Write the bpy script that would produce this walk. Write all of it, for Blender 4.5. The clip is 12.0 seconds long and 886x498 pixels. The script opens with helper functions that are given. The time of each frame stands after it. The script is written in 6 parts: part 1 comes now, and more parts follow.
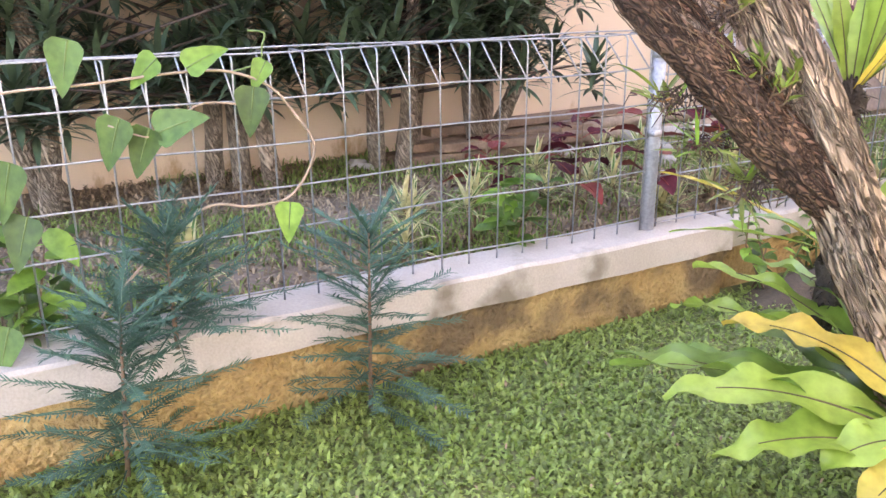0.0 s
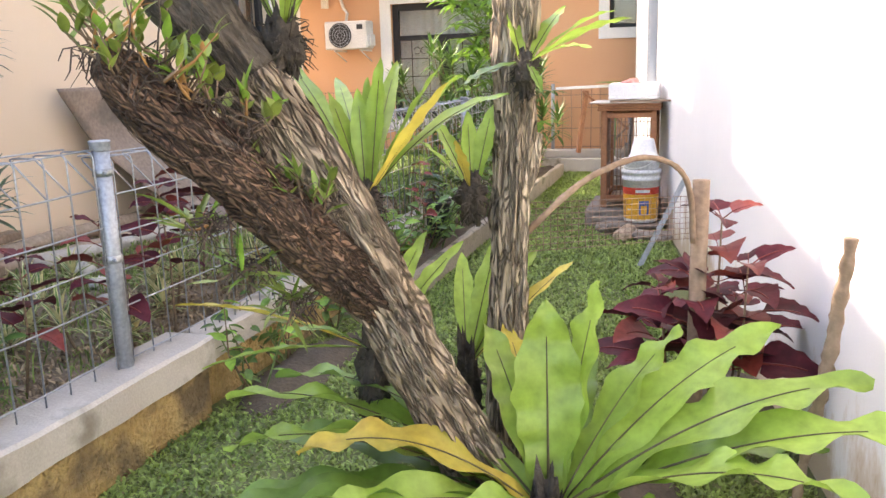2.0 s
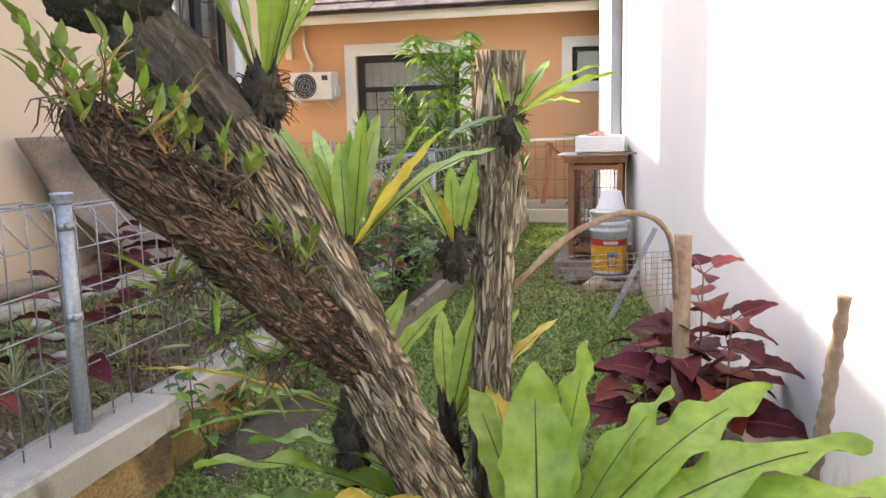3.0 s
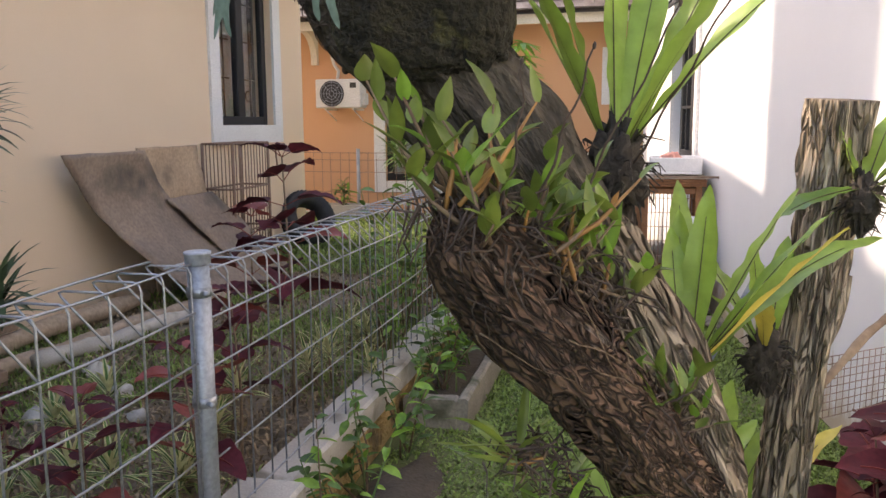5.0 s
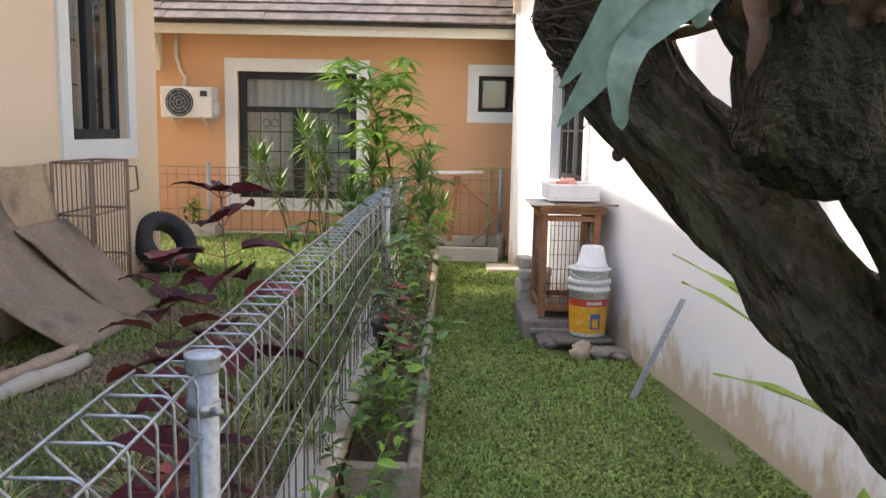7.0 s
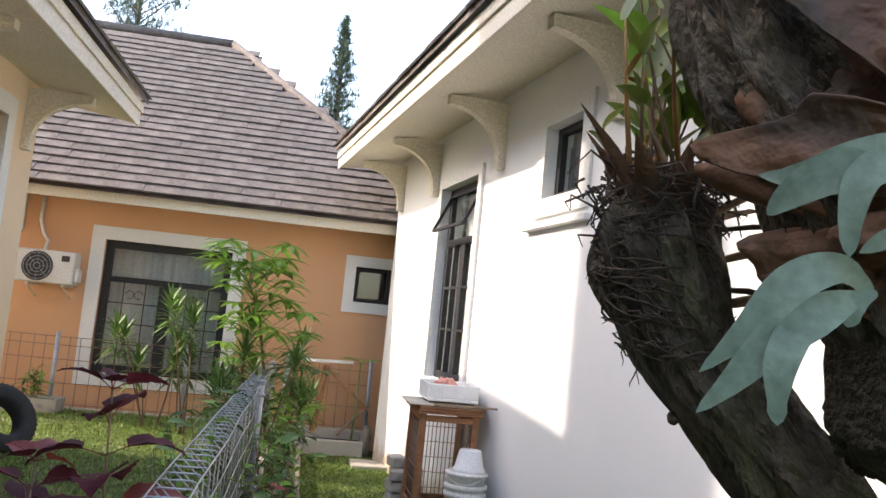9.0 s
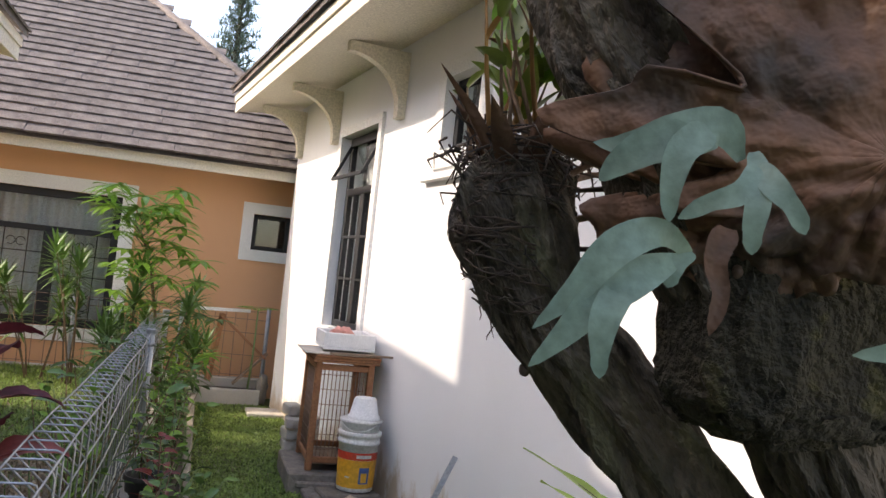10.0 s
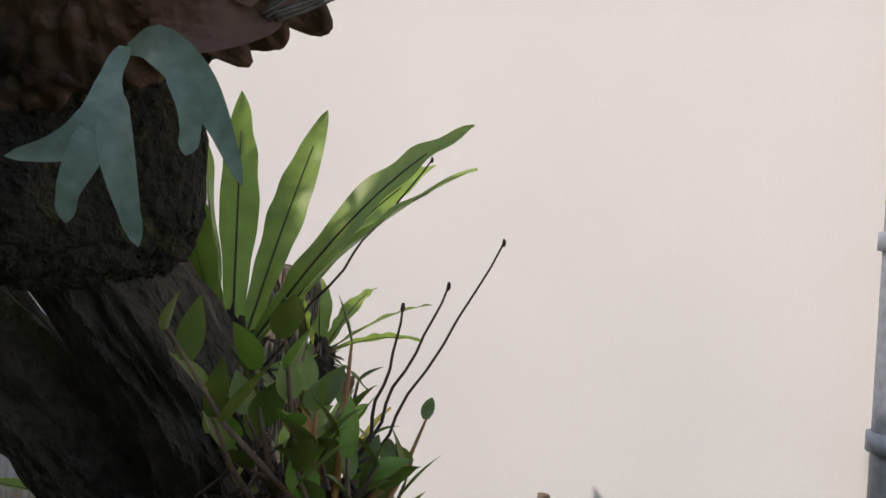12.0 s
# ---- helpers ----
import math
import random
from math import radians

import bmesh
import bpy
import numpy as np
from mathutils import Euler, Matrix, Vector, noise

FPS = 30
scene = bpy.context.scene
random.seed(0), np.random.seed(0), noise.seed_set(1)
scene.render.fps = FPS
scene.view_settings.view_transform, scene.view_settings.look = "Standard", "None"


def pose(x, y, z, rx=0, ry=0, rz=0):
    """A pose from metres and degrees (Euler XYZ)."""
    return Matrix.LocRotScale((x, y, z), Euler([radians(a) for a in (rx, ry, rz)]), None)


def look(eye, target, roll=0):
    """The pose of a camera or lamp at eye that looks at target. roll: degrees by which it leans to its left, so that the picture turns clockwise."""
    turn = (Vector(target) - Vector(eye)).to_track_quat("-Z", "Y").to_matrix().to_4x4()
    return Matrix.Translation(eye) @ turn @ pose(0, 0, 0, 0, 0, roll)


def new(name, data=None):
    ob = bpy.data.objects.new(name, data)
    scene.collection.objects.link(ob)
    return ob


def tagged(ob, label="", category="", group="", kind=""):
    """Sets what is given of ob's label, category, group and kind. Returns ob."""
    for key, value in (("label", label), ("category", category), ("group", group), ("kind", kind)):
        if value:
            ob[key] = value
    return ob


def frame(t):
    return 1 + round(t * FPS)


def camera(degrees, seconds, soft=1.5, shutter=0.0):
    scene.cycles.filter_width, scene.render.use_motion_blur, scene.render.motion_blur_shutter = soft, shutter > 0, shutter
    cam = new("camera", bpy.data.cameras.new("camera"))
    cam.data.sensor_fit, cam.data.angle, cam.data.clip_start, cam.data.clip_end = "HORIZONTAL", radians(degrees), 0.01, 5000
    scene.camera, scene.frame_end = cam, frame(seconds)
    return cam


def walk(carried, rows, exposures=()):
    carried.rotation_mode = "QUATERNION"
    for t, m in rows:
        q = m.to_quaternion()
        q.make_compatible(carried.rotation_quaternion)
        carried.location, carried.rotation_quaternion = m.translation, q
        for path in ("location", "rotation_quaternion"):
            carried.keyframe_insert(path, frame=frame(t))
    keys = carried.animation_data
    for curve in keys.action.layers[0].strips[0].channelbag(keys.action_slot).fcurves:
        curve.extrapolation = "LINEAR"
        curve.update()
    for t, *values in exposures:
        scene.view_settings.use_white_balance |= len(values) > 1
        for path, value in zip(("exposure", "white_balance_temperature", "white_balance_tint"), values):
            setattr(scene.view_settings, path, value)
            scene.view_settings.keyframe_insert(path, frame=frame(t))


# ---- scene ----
cam = camera(57.0, 12.0)
PATH = [
    (0, (2.414, -2.355, 1.347), (0.766, -1.415, 0.715), -0.3),
    (0.5, (2.223, -2.292, 1.361), (0.844, -0.984, 0.739), -3.4),
    (1, (2.096, -2.358, 1.366), (1.03, -0.775, 0.771), -3.3),
    (1.5, (1.991, -2.384, 1.366), (1.221, -0.612, 0.852), -2.9),
    (2, (1.964, -2.375, 1.369), (1.39, -0.507, 0.944), -1.7),
    (2.5, (1.945, -2.348, 1.37), (1.452, -0.443, 1.016), -1.4),
    (2.7, (1.936, -2.341, 1.373), (1.451, -0.43, 1.04), -1.3),
    (4.3, (1.438, -2.049, 1.458), (0.938, -0.132, 1.181), -1.6),
    (4.5, (1.375, -2.02, 1.489), (0.867, -0.108, 1.194), -1.5),
    (5, (1.139, -1.97, 1.509), (0.692, -0.045, 1.204), -0.3),
    (5.5, (0.883, -1.907, 1.545), (0.667, 0.057, 1.234), 1.2),
    (6, (0.739, -1.739, 1.559), (0.576, 0.231, 1.256), 1.1),
    (6.5, (0.632, -1.66, 1.589), (0.501, 0.313, 1.29), 0.6),
    (6.7, (0.569, -1.625, 1.602), (0.48, 0.351, 1.307), 0.8),
    (8.3, (0.295, -1.522, 1.667), (0.537, 0.458, 1.525), 1.5),
    (8.5, (0.283, -1.525, 1.67), (0.527, 0.459, 1.586), 2.2),
    (9, (0.27, -1.504, 1.67), (0.582, 0.463, 1.859), 5.7),
    (9.5, (0.285, -1.499, 1.672), (0.649, 0.453, 1.912), 6.6),
    (10, (0.312, -1.528, 1.682), (0.866, 0.392, 1.771), 6.1),
    (10.5, (0.376, -1.538, 1.695), (1.189, 0.289, 1.677), 5.2),
    (11, (0.437, -1.567, 1.686), (1.449, 0.158, 1.659), 4.2),
    (11.5, (0.494, -1.589, 1.658), (1.712, -0.003, 1.618), 2.9),
    (12, (0.596, -1.62, 1.628), (1.999, -0.194, 1.597), 3.2),
]
EXPOSURES = [(0, 3.72, 7500, 30), (0.5, 3.45, 7500, 29), (1.0, 3.35, 7500, 28), (2.5, 3.0, 7800, 19), (4.5, 2.3, 7800, 22), (6.5, 2.52, 7750, 19),
             (8.5, 2.45, 7450, 16), (9.5, 2.05, 7400, 16), (10.5, 2.05, 7600, 20), (11.5, 1.25, 7000, 18), (12, 0.85, 6950, 17)]
walk(cam, [(t, look(eye, target, roll)) for t, eye, target, roll in PATH], EXPOSURES)

# ---------------------------------------------------------------- world and sun
SUN_FROM = Vector((-0.80, 0.12, 0.60)).normalized()
world = bpy.data.worlds.new("sky")
scene.world = world
world.use_nodes = True
wn, wl = world.node_tree.nodes, world.node_tree.links
sky = wn.new("ShaderNodeTexSky")
sky.sky_type, sky.sun_disc = "NISHITA", False
sky.sun_elevation = math.asin(SUN_FROM.z)
sky.sun_rotation = math.atan2(SUN_FROM.x, SUN_FROM.y)
sky.dust_density, sky.air_density = 1.4, 1.0
wl.new(sky.outputs[0], wn["Background"].inputs[0])
wn["Background"].inputs[1].default_value = 0.15
sun = new("sun", bpy.data.lights.new("sun", "SUN"))
sun.data.energy, sun.data.angle, sun.data.color = 1.3, radians(1.0), (1.0, 0.94, 0.84)
sun.matrix_world = look((0, 0, 20), Vector((0, 0, 20)) - SUN_FROM)


# ---------------------------------------------------------------- materials
def mat(name, a, b, scale=6.0, rough=0.75, bump=0.15, fine=60.0, metal=0.0, spread=0.0, c=None, c_scale=2.0, c_cover=0.5,
        stretch=(1, 1, 1), translucent=0.0, gloss=None, bump_dist=0.01, grain_lo=0.72, axis=None, cracks=0.0, crack_dark=0.66):
    """A surface of two tones mixed by a coarse and a fine noise, with an optional third tone in patches."""
    m = bpy.data.materials.new(name)
    m.use_nodes = True
    nt = m.node_tree
    n, l = nt.nodes, nt.links
    bsdf = n["Principled BSDF"]
    tc, mp = n.new("ShaderNodeTexCoord"), n.new("ShaderNodeMapping")
    l.new(tc.outputs["Object"], mp.inputs[0])
    mp.inputs["Scale"].default_value = stretch
    if axis:
        mp.vector_type = "TEXTURE"
        mp.inputs["Rotation"].default_value = Vector(axis).to_track_quat("Z", "Y").to_euler()

    def noise_tex(sc, detail=6.0):
        t = n.new("ShaderNodeTexNoise")
        t.inputs["Scale"].default_value, t.inputs["Detail"].default_value = sc, detail
        l.new(mp.outputs[0], t.inputs["Vector"])
        return t.outputs[0]

    def ramp(src, lo, hi):
        r = n.new("ShaderNodeMapRange")
        r.inputs[1].default_value, r.inputs[2].default_value = lo, hi
        l.new(src, r.inputs[0])
        return r.outputs[0]

    def mix(fac, x, y, kind="MIX"):
        k = n.new("ShaderNodeMix")
        k.data_type, k.blend_type = "RGBA", kind
        for slot, v in ((0, fac), (6, x), (7, y)):
            if isinstance(v, (int, float)):
                k.inputs[slot].default_value = v
            elif isinstance(v, tuple):
                k.inputs[slot].default_value = (*v, 1)
            else:
                l.new(v, k.inputs[slot])
        return k.outputs[2]

    coarse, small = noise_tex(scale), noise_tex(fine, 3.0)
    col = mix(ramp(coarse, 0.3, 0.7), a, b)
    grain = mix(ramp(small, 0.25, 0.75), (grain_lo, grain_lo, grain_lo), (1 + (1 - grain_lo) * 0.43,) * 3)
    col = mix(1.0, col, grain, "MULTIPLY")
    if c:
        col = mix(ramp(noise_tex(c_scale, 8.0), 1 - c_cover, 1 - c_cover + 0.12), col, c)
    if cracks:
        vo, rg, ad = n.new("ShaderNodeTexVoronoi"), n.new("ShaderNodeMapRange"), n.new("ShaderNodeMath")
        vo.feature = "DISTANCE_TO_EDGE"
        vo.inputs["Scale"].default_value = cracks
        warp = n.new("ShaderNodeMix")
        warp.data_type = "RGBA"
        warp.inputs[0].default_value = 0.3
        wt = n.new("ShaderNodeTexNoise")
        wt.inputs["Scale"].default_value = 18
        l.new(mp.outputs[0], wt.inputs["Vector"])
        l.new(mp.outputs[0], warp.inputs[6])
        l.new(wt.outputs["Color"], warp.inputs[7])
        l.new(warp.outputs[2], vo.inputs["Vector"])
        rg.inputs[1].default_value, rg.inputs[2].default_value, rg.inputs[3].default_value = 0.0, 0.20, crack_dark
        l.new(vo.outputs["Distance"], rg.inputs[0])
        col = mix(1.0, col, rg.outputs[0], "MULTIPLY")
        ad.operation = "MULTIPLY_ADD"
        ad.inputs[1].default_value = 0.35
        l.new(small, ad.inputs[0])
        l.new(rg.outputs[0], ad.inputs[2])
        small = ad.outputs[0]
    if spread:
        oi, hs = n.new("ShaderNodeObjectInfo"), n.new("ShaderNodeHueSaturation")
        l.new(col, hs.inputs["Color"])
        v = n.new("ShaderNodeMapRange")
        v.inputs[3].default_value, v.inputs[4].default_value = 1 - spread, 1 + spread
        l.new(oi.outputs["Random"], v.inputs[0])
        l.new(v.outputs[0], hs.inputs["Value"])
        col = hs.outputs[0]
    l.new(col, bsdf.inputs["Base Color"])
    r = n.new("ShaderNodeMapRange")
    r.inputs[3].default_value, r.inputs[4].default_value = max(0.05, rough - 0.12), min(1, rough + 0.12)
    l.new(coarse, r.inputs[0])
    l.new(r.outputs[0], bsdf.inputs["Roughness"])
    bsdf.inputs["Metallic"].default_value = metal
    if bump:
        bp = n.new("ShaderNodeBump")
        bp.inputs["Strength"].default_value, bp.inputs["Distance"].default_value = bump, bump_dist
        l.new(small, bp.inputs["Height"])
        l.new(bp.outputs[0], bsdf.inputs["Normal"])
    if translucent:
        tr, sh = n.new("ShaderNodeBsdfTranslucent"), n.new("ShaderNodeMixShader")
        l.new(col, tr.inputs[0])
        sh.inputs[0].default_value = translucent
        l.new(bsdf.outputs[0], sh.inputs[1])
        l.new(tr.outputs[0], sh.inputs[2])
        l.new(sh.outputs[0], n["Material Output"].inputs[0])
    return m


def island_tint(m, amount):
    """Varies a material's value from one loose piece of the mesh to the next."""
    n, l = m.node_tree.nodes, m.node_tree.links
    bsdf = n["Principled BSDF"]
    src = bsdf.inputs["Base Color"].links[0].from_socket
    geo, hs, v = n.new("ShaderNodeNewGeometry"), n.new("ShaderNodeHueSaturation"), n.new("ShaderNodeMapRange")
    v.inputs[3].default_value, v.inputs[4].default_value = 1 - amount, 1 + amount
    l.new(geo.outputs["Random Per Island"], v.inputs[0])
    l.new(v.outputs[0], hs.inputs["Value"])
    l.new(src, hs.inputs["Color"])
    l.new(hs.outputs[0], bsdf.inputs["Base Color"])
    for k in n:
        if k.type == "BSDF_TRANSLUCENT":
            l.new(hs.outputs[0], k.inputs[0])
    return m


def glass_mat(name, tint, rough=0.04):
    m = bpy.data.materials.new(name)
    m.use_nodes = True
    b = m.node_tree.nodes["Principled BSDF"]
    b.inputs["Base Color"].default_value = (*tint, 1)
    b.inputs["Roughness"].default_value = rough
    b.inputs["Transmission Weight"].default_value = 1.0
    b.inputs["IOR"].default_value = 1.45
    return m


M_lawn_soil = mat("lawn_soil", (0.10, 0.12, 0.04), (0.15, 0.16, 0.06), 3, 0.95, 0.5, 90)
M_blade = island_tint(mat("grass_blade", (0.175, 0.27, 0.055), (0.27, 0.36, 0.10), 1.4, 0.55, 0, 20, translucent=0.3), 0.5)
M_dry_soil = mat("dry_soil", (0.27, 0.205, 0.145), (0.17, 0.13, 0.088), 2.5, 0.95, 0.8, 45, c=(0.15, 0.15, 0.07), c_scale=1.4, c_cover=0.34)
M_litter = island_tint(mat("leaf_litter", (0.36, 0.275, 0.175), (0.23, 0.165, 0.10), 2, 0.9, 0, 30), 0.5)
M_dark_soil = mat("bed_soil", (0.06, 0.045, 0.03), (0.10, 0.075, 0.05), 5, 0.95, 0.8, 50)
M_beam = mat("weathered_cement", (0.42, 0.385, 0.33), (0.54, 0.50, 0.44), 3, 0.9, 0.2, 120, c=(0.22, 0.195, 0.15), c_scale=3.5, c_cover=0.42, grain_lo=0.86)
M_edging = mat("mossy_edging", (0.24, 0.21, 0.17), (0.36, 0.32, 0.26), 4, 0.95, 0.5, 60, c=(0.10, 0.10, 0.06), c_scale=4, c_cover=0.47)
M_ochre = mat("rough_ochre_plaster", (0.40, 0.25, 0.09), (0.50, 0.36, 0.16), 5, 0.95, 1.0, 55, c=(0.17, 0.12, 0.065), c_scale=3.5, c_cover=0.47, bump_dist=0.03)
M_white_wall = mat("white_paint", (0.70, 0.71, 0.715), (0.76, 0.765, 0.765), 1.1, 0.8, 0.03, 160, grain_lo=0.96)
M_cream_wall = mat("cream_paint", (0.76, 0.585, 0.41), (0.80, 0.63, 0.45), 0.9, 0.85, 0.04, 140, grain_lo=0.94)
M_orange_wall = mat("orange_paint", (0.62, 0.345, 0.19), (0.68, 0.385, 0.215), 0.9, 0.85, 0.04, 140, grain_lo=0.94)

def peel(m, tone, top):
    """Peeling, damp-stained paint in ragged patches up to the given height."""
    n, l = m.node_tree.nodes, m.node_tree.links
    bsdf = n["Principled BSDF"]
    src = bsdf.inputs["Base Color"].links[0].from_socket
    tc, sep, big, k = n.new("ShaderNodeTexCoord"), n.new("ShaderNodeSeparateXYZ"), n.new("ShaderNodeTexNoise"), n.new("ShaderNodeMix")
    l.new(tc.outputs["Object"], sep.inputs[0])
    mp = n.new("ShaderNodeMapping")
    mp.inputs["Scale"].default_value = (1, 1, 0.45)
    l.new(tc.outputs["Object"], mp.inputs[0])
    l.new(mp.outputs[0], big.inputs["Vector"])
    big.inputs["Scale"].default_value, big.inputs["Detail"].default_value, big.inputs["Roughness"].default_value = 4.5, 9.0, 0.7
    h = n.new("ShaderNodeMapRange")
    h.inputs[1].default_value, h.inputs[2].default_value, h.inputs[3].default_value, h.inputs[4].default_value = 0.0, top, 0.22, -0.30
    l.new(sep.outputs[2], h.inputs[0])
    add, lim = n.new("ShaderNodeMath"), n.new("ShaderNodeMapRange")
    l.new(big.outputs[0], add.inputs[0])
    l.new(h.outputs[0], add.inputs[1])
    lim.inputs[1].default_value, lim.inputs[2].default_value = 0.50, 0.66
    l.new(add.outputs[0], lim.inputs[0])
    k.data_type = "RGBA"
    l.new(lim.outputs[0], k.inputs[0])
    l.new(src, k.inputs[6])
    k.inputs[7].default_value = (*tone, 1)
    l.new(k.outputs[2], bsdf.inputs["Base Color"])
    return m


peel(M_white_wall, (0.50, 0.41, 0.30), 0.72)
peel(M_cream_wall, (0.45, 0.28, 0.13), 0.75)
M_trim = mat("trim_white", (0.76, 0.76, 0.74), (0.82, 0.82, 0.80), 2, 0.7, 0.06, 80)
M_cream_trim = mat("soffit_cream", (0.72, 0.66, 0.54), (0.78, 0.72, 0.60), 1.5, 0.8, 0.06, 60)
M_black_frame = mat("black_frame", (0.009, 0.010, 0.013), (0.014, 0.015, 0.018), 8, 0.6, 0.03, 90)
M_room = mat("room_shade_black", (0.03, 0.03, 0.035), (0.05, 0.05, 0.05), 2, 0.9, 0, 20)
M_curtain = mat("curtain", (0.84, 0.84, 0.84), (0.88, 0.88, 0.88), 3, 0.9, 0.1, 40, translucent=0.3)
M_glass = glass_mat("window_glass", (0.9, 0.95, 0.95))
M_shingle = mat("grey_shingle", (0.12, 0.10, 0.09), (0.19, 0.165, 0.15), 7, 0.95, 0.8, 40, spread=0.15, c=(0.055, 0.05, 0.045), c_scale=1.1, c_cover=0.43)
M_galv = mat("galvanised_steel", (0.32, 0.34, 0.36), (0.46, 0.47, 0.48), 12, 0.42, 0.08, 90, metal=0.75)
M_post = mat("grey_post_paint", (0.34, 0.37, 0.41), (0.46, 0.49, 0.53), 10, 0.45, 0.12, 70, metal=0.35, c=(0.30, 0.29, 0.27), c_scale=14, c_cover=0.3)
M_rust = mat("rusty_wire", (0.22, 0.13, 0.09), (0.30, 0.20, 0.15), 14, 0.8, 0.2, 80)
M_bark = mat("furrowed_bark", (0.34, 0.25, 0.17), (0.60, 0.49, 0.37), 13, 0.95, 1.0, 80, stretch=(1, 1, 5.0), grain_lo=0.55, axis=(-0.36, -0.33, 0.87), c=(0.60, 0.58, 0.53), c_scale=5, c_cover=0.34, bump_dist=0.04, cracks=24, crack_dark=0.5)
M_bark_up = mat("upright_bark", (0.42, 0.32, 0.22), (0.64, 0.54, 0.42), 14, 0.95, 1.0, 80, grain_lo=0.5, stretch=(1, 1, 7.0), axis=(0.03, -0.05, 1), c=(0.64, 0.61, 0.54), c_scale=5, c_cover=0.34, bump_dist=0.04, cracks=30, crack_dark=0.52)
M_bark_red = mat("damp_red_bark", (0.10, 0.055, 0.035), (0.27, 0.16, 0.10), 12, 0.9, 1.0, 70, stretch=(1, 1, 2.6), axis=(-0.5, -0.62, 0.6), c=(0.42, 0.36, 0.30), c_scale=14, c_cover=0.36, bump_dist=0.03, cracks=40, crack_dark=0.4)
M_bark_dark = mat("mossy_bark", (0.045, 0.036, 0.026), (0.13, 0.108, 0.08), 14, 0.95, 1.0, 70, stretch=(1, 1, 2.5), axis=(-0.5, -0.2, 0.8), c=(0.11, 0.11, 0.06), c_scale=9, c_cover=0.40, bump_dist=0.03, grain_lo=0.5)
M_moss = mat("moss_block", (0.022, 0.02, 0.012), (0.045, 0.038, 0.02), 18, 1.0, 1.0, 90, c=(0.10, 0.092, 0.028), c_scale=16, c_cover=0.42, bump_dist=0.03)
M_root = mat("fern_root_mass", (0.03, 0.025, 0.02), (0.075, 0.06, 0.045), 20, 1.0, 0.8, 90)
M_nest = mat("nest_fern_leaf", (0.24, 0.38, 0.06), (0.32, 0.47, 0.09), 5, 0.42, 0.12, 30, spread=0.18, translucent=0.35)
# darker copy of the leaf above, with shade put into its colour
M_nest_shaded = mat("nest_fern_leaf_shaded", (0.12, 0.23, 0.045), (0.19, 0.32, 0.06), 5, 0.42, 0.12, 30, spread=0.2, translucent=0.25)
M_nest_yellow = mat("yellowing_leaf", (0.55, 0.50, 0.09), (0.62, 0.45, 0.08), 6, 0.5, 0.12, 30, spread=0.1, translucent=0.3)
M_rib = mat("dark_midrib", (0.06, 0.05, 0.02), (0.10, 0.08, 0.03), 20, 0.5, 0, 40)
M_orchid = mat("orchid_leaf", (0.12, 0.19, 0.035), (0.23, 0.29, 0.055), 12, 0.4, 0.08, 40, spread=0.3, translucent=0.2)
M_orchid_dry = mat("dry_orchid_cane", (0.40, 0.20, 0.05), (0.24, 0.12, 0.045), 18, 0.6, 0.1, 60, spread=0.2)
M_red_leaf = mat("dark_red_leaf", (0.055, 0.009, 0.015), (0.12, 0.02, 0.028), 14, 0.62, 0.15, 50, spread=0.35, translucent=0.15)
M_red_leaf.node_tree.nodes["Principled BSDF"].inputs["Specular IOR Level"].default_value = 0.2
M_rust_leaf = mat("rust_red_leaf", (0.28, 0.05, 0.035), (0.20, 0.035, 0.03), 14, 0.5, 0.15, 50, spread=0.3, translucent=0.25)
M_green_leaf = mat("garden_leaf", (0.06, 0.14, 0.025), (0.12, 0.22, 0.045), 10, 0.45, 0.08, 40, spread=0.35, translucent=0.25)
M_bright_leaf = mat("bright_leaf", (0.16, 0.33, 0.04), (0.26, 0.45, 0.07), 10, 0.45, 0.08, 40, spread=0.25, translucent=0.35)
M_dark_leaf = mat("dark_bush_leaf", (0.05, 0.085, 0.045), (0.09, 0.14, 0.072), 8, 0.35, 0.06, 30, spread=0.4, translucent=0.1)
M_blue_leaf = mat("blue_green_needle", (0.045, 0.115, 0.075), (0.085, 0.19, 0.125), 8, 0.5, 0.06, 30, spread=0.2, translucent=0.15)
M_stag = mat("staghorn_frond", (0.185, 0.285, 0.225), (0.22, 0.32, 0.25), 4, 0.55, 0.12, 90, spread=0.12, translucent=0.22)
M_shield = mat("dry_shield_frond", (0.085, 0.042, 0.025), (0.20, 0.098, 0.052), 9, 0.7, 0.7, 30, c=(0.045, 0.03, 0.022), c_scale=6, c_cover=0.45, bump_dist=0.02)
M_stripe = mat("cream_stripe", (0.62, 0.58, 0.28), (0.70, 0.66, 0.36), 10, 0.5, 0, 40, translucent=0.2)
M_wood = mat("weathered_wood", (0.20, 0.13, 0.085), (0.32, 0.23, 0.16), 6, 0.85, 0.4, 50, stretch=(1, 1, 1))
M_red_wood = mat("red_stained_wood", (0.30, 0.12, 0.055), (0.40, 0.18, 0.08), 8, 0.7, 0.3, 60, spread=0.15)
M_rubber = mat("tyre_rubber", (0.022, 0.022, 0.024), (0.04, 0.04, 0.04), 9, 0.8, 0.2, 60)
M_plywood = mat("stained_sheet", (0.21, 0.155, 0.115), (0.33, 0.24, 0.175), 3.2, 0.6, 0.3, 40, c=(0.10, 0.08, 0.065), c_scale=2.4, c_cover=0.42)
M_tan_ply = mat("tan_sheet", (0.40, 0.28, 0.18), (0.52, 0.38, 0.25), 3.0, 0.7, 0.3, 40, c=(0.20, 0.145, 0.10), c_scale=2.0, c_cover=0.42)
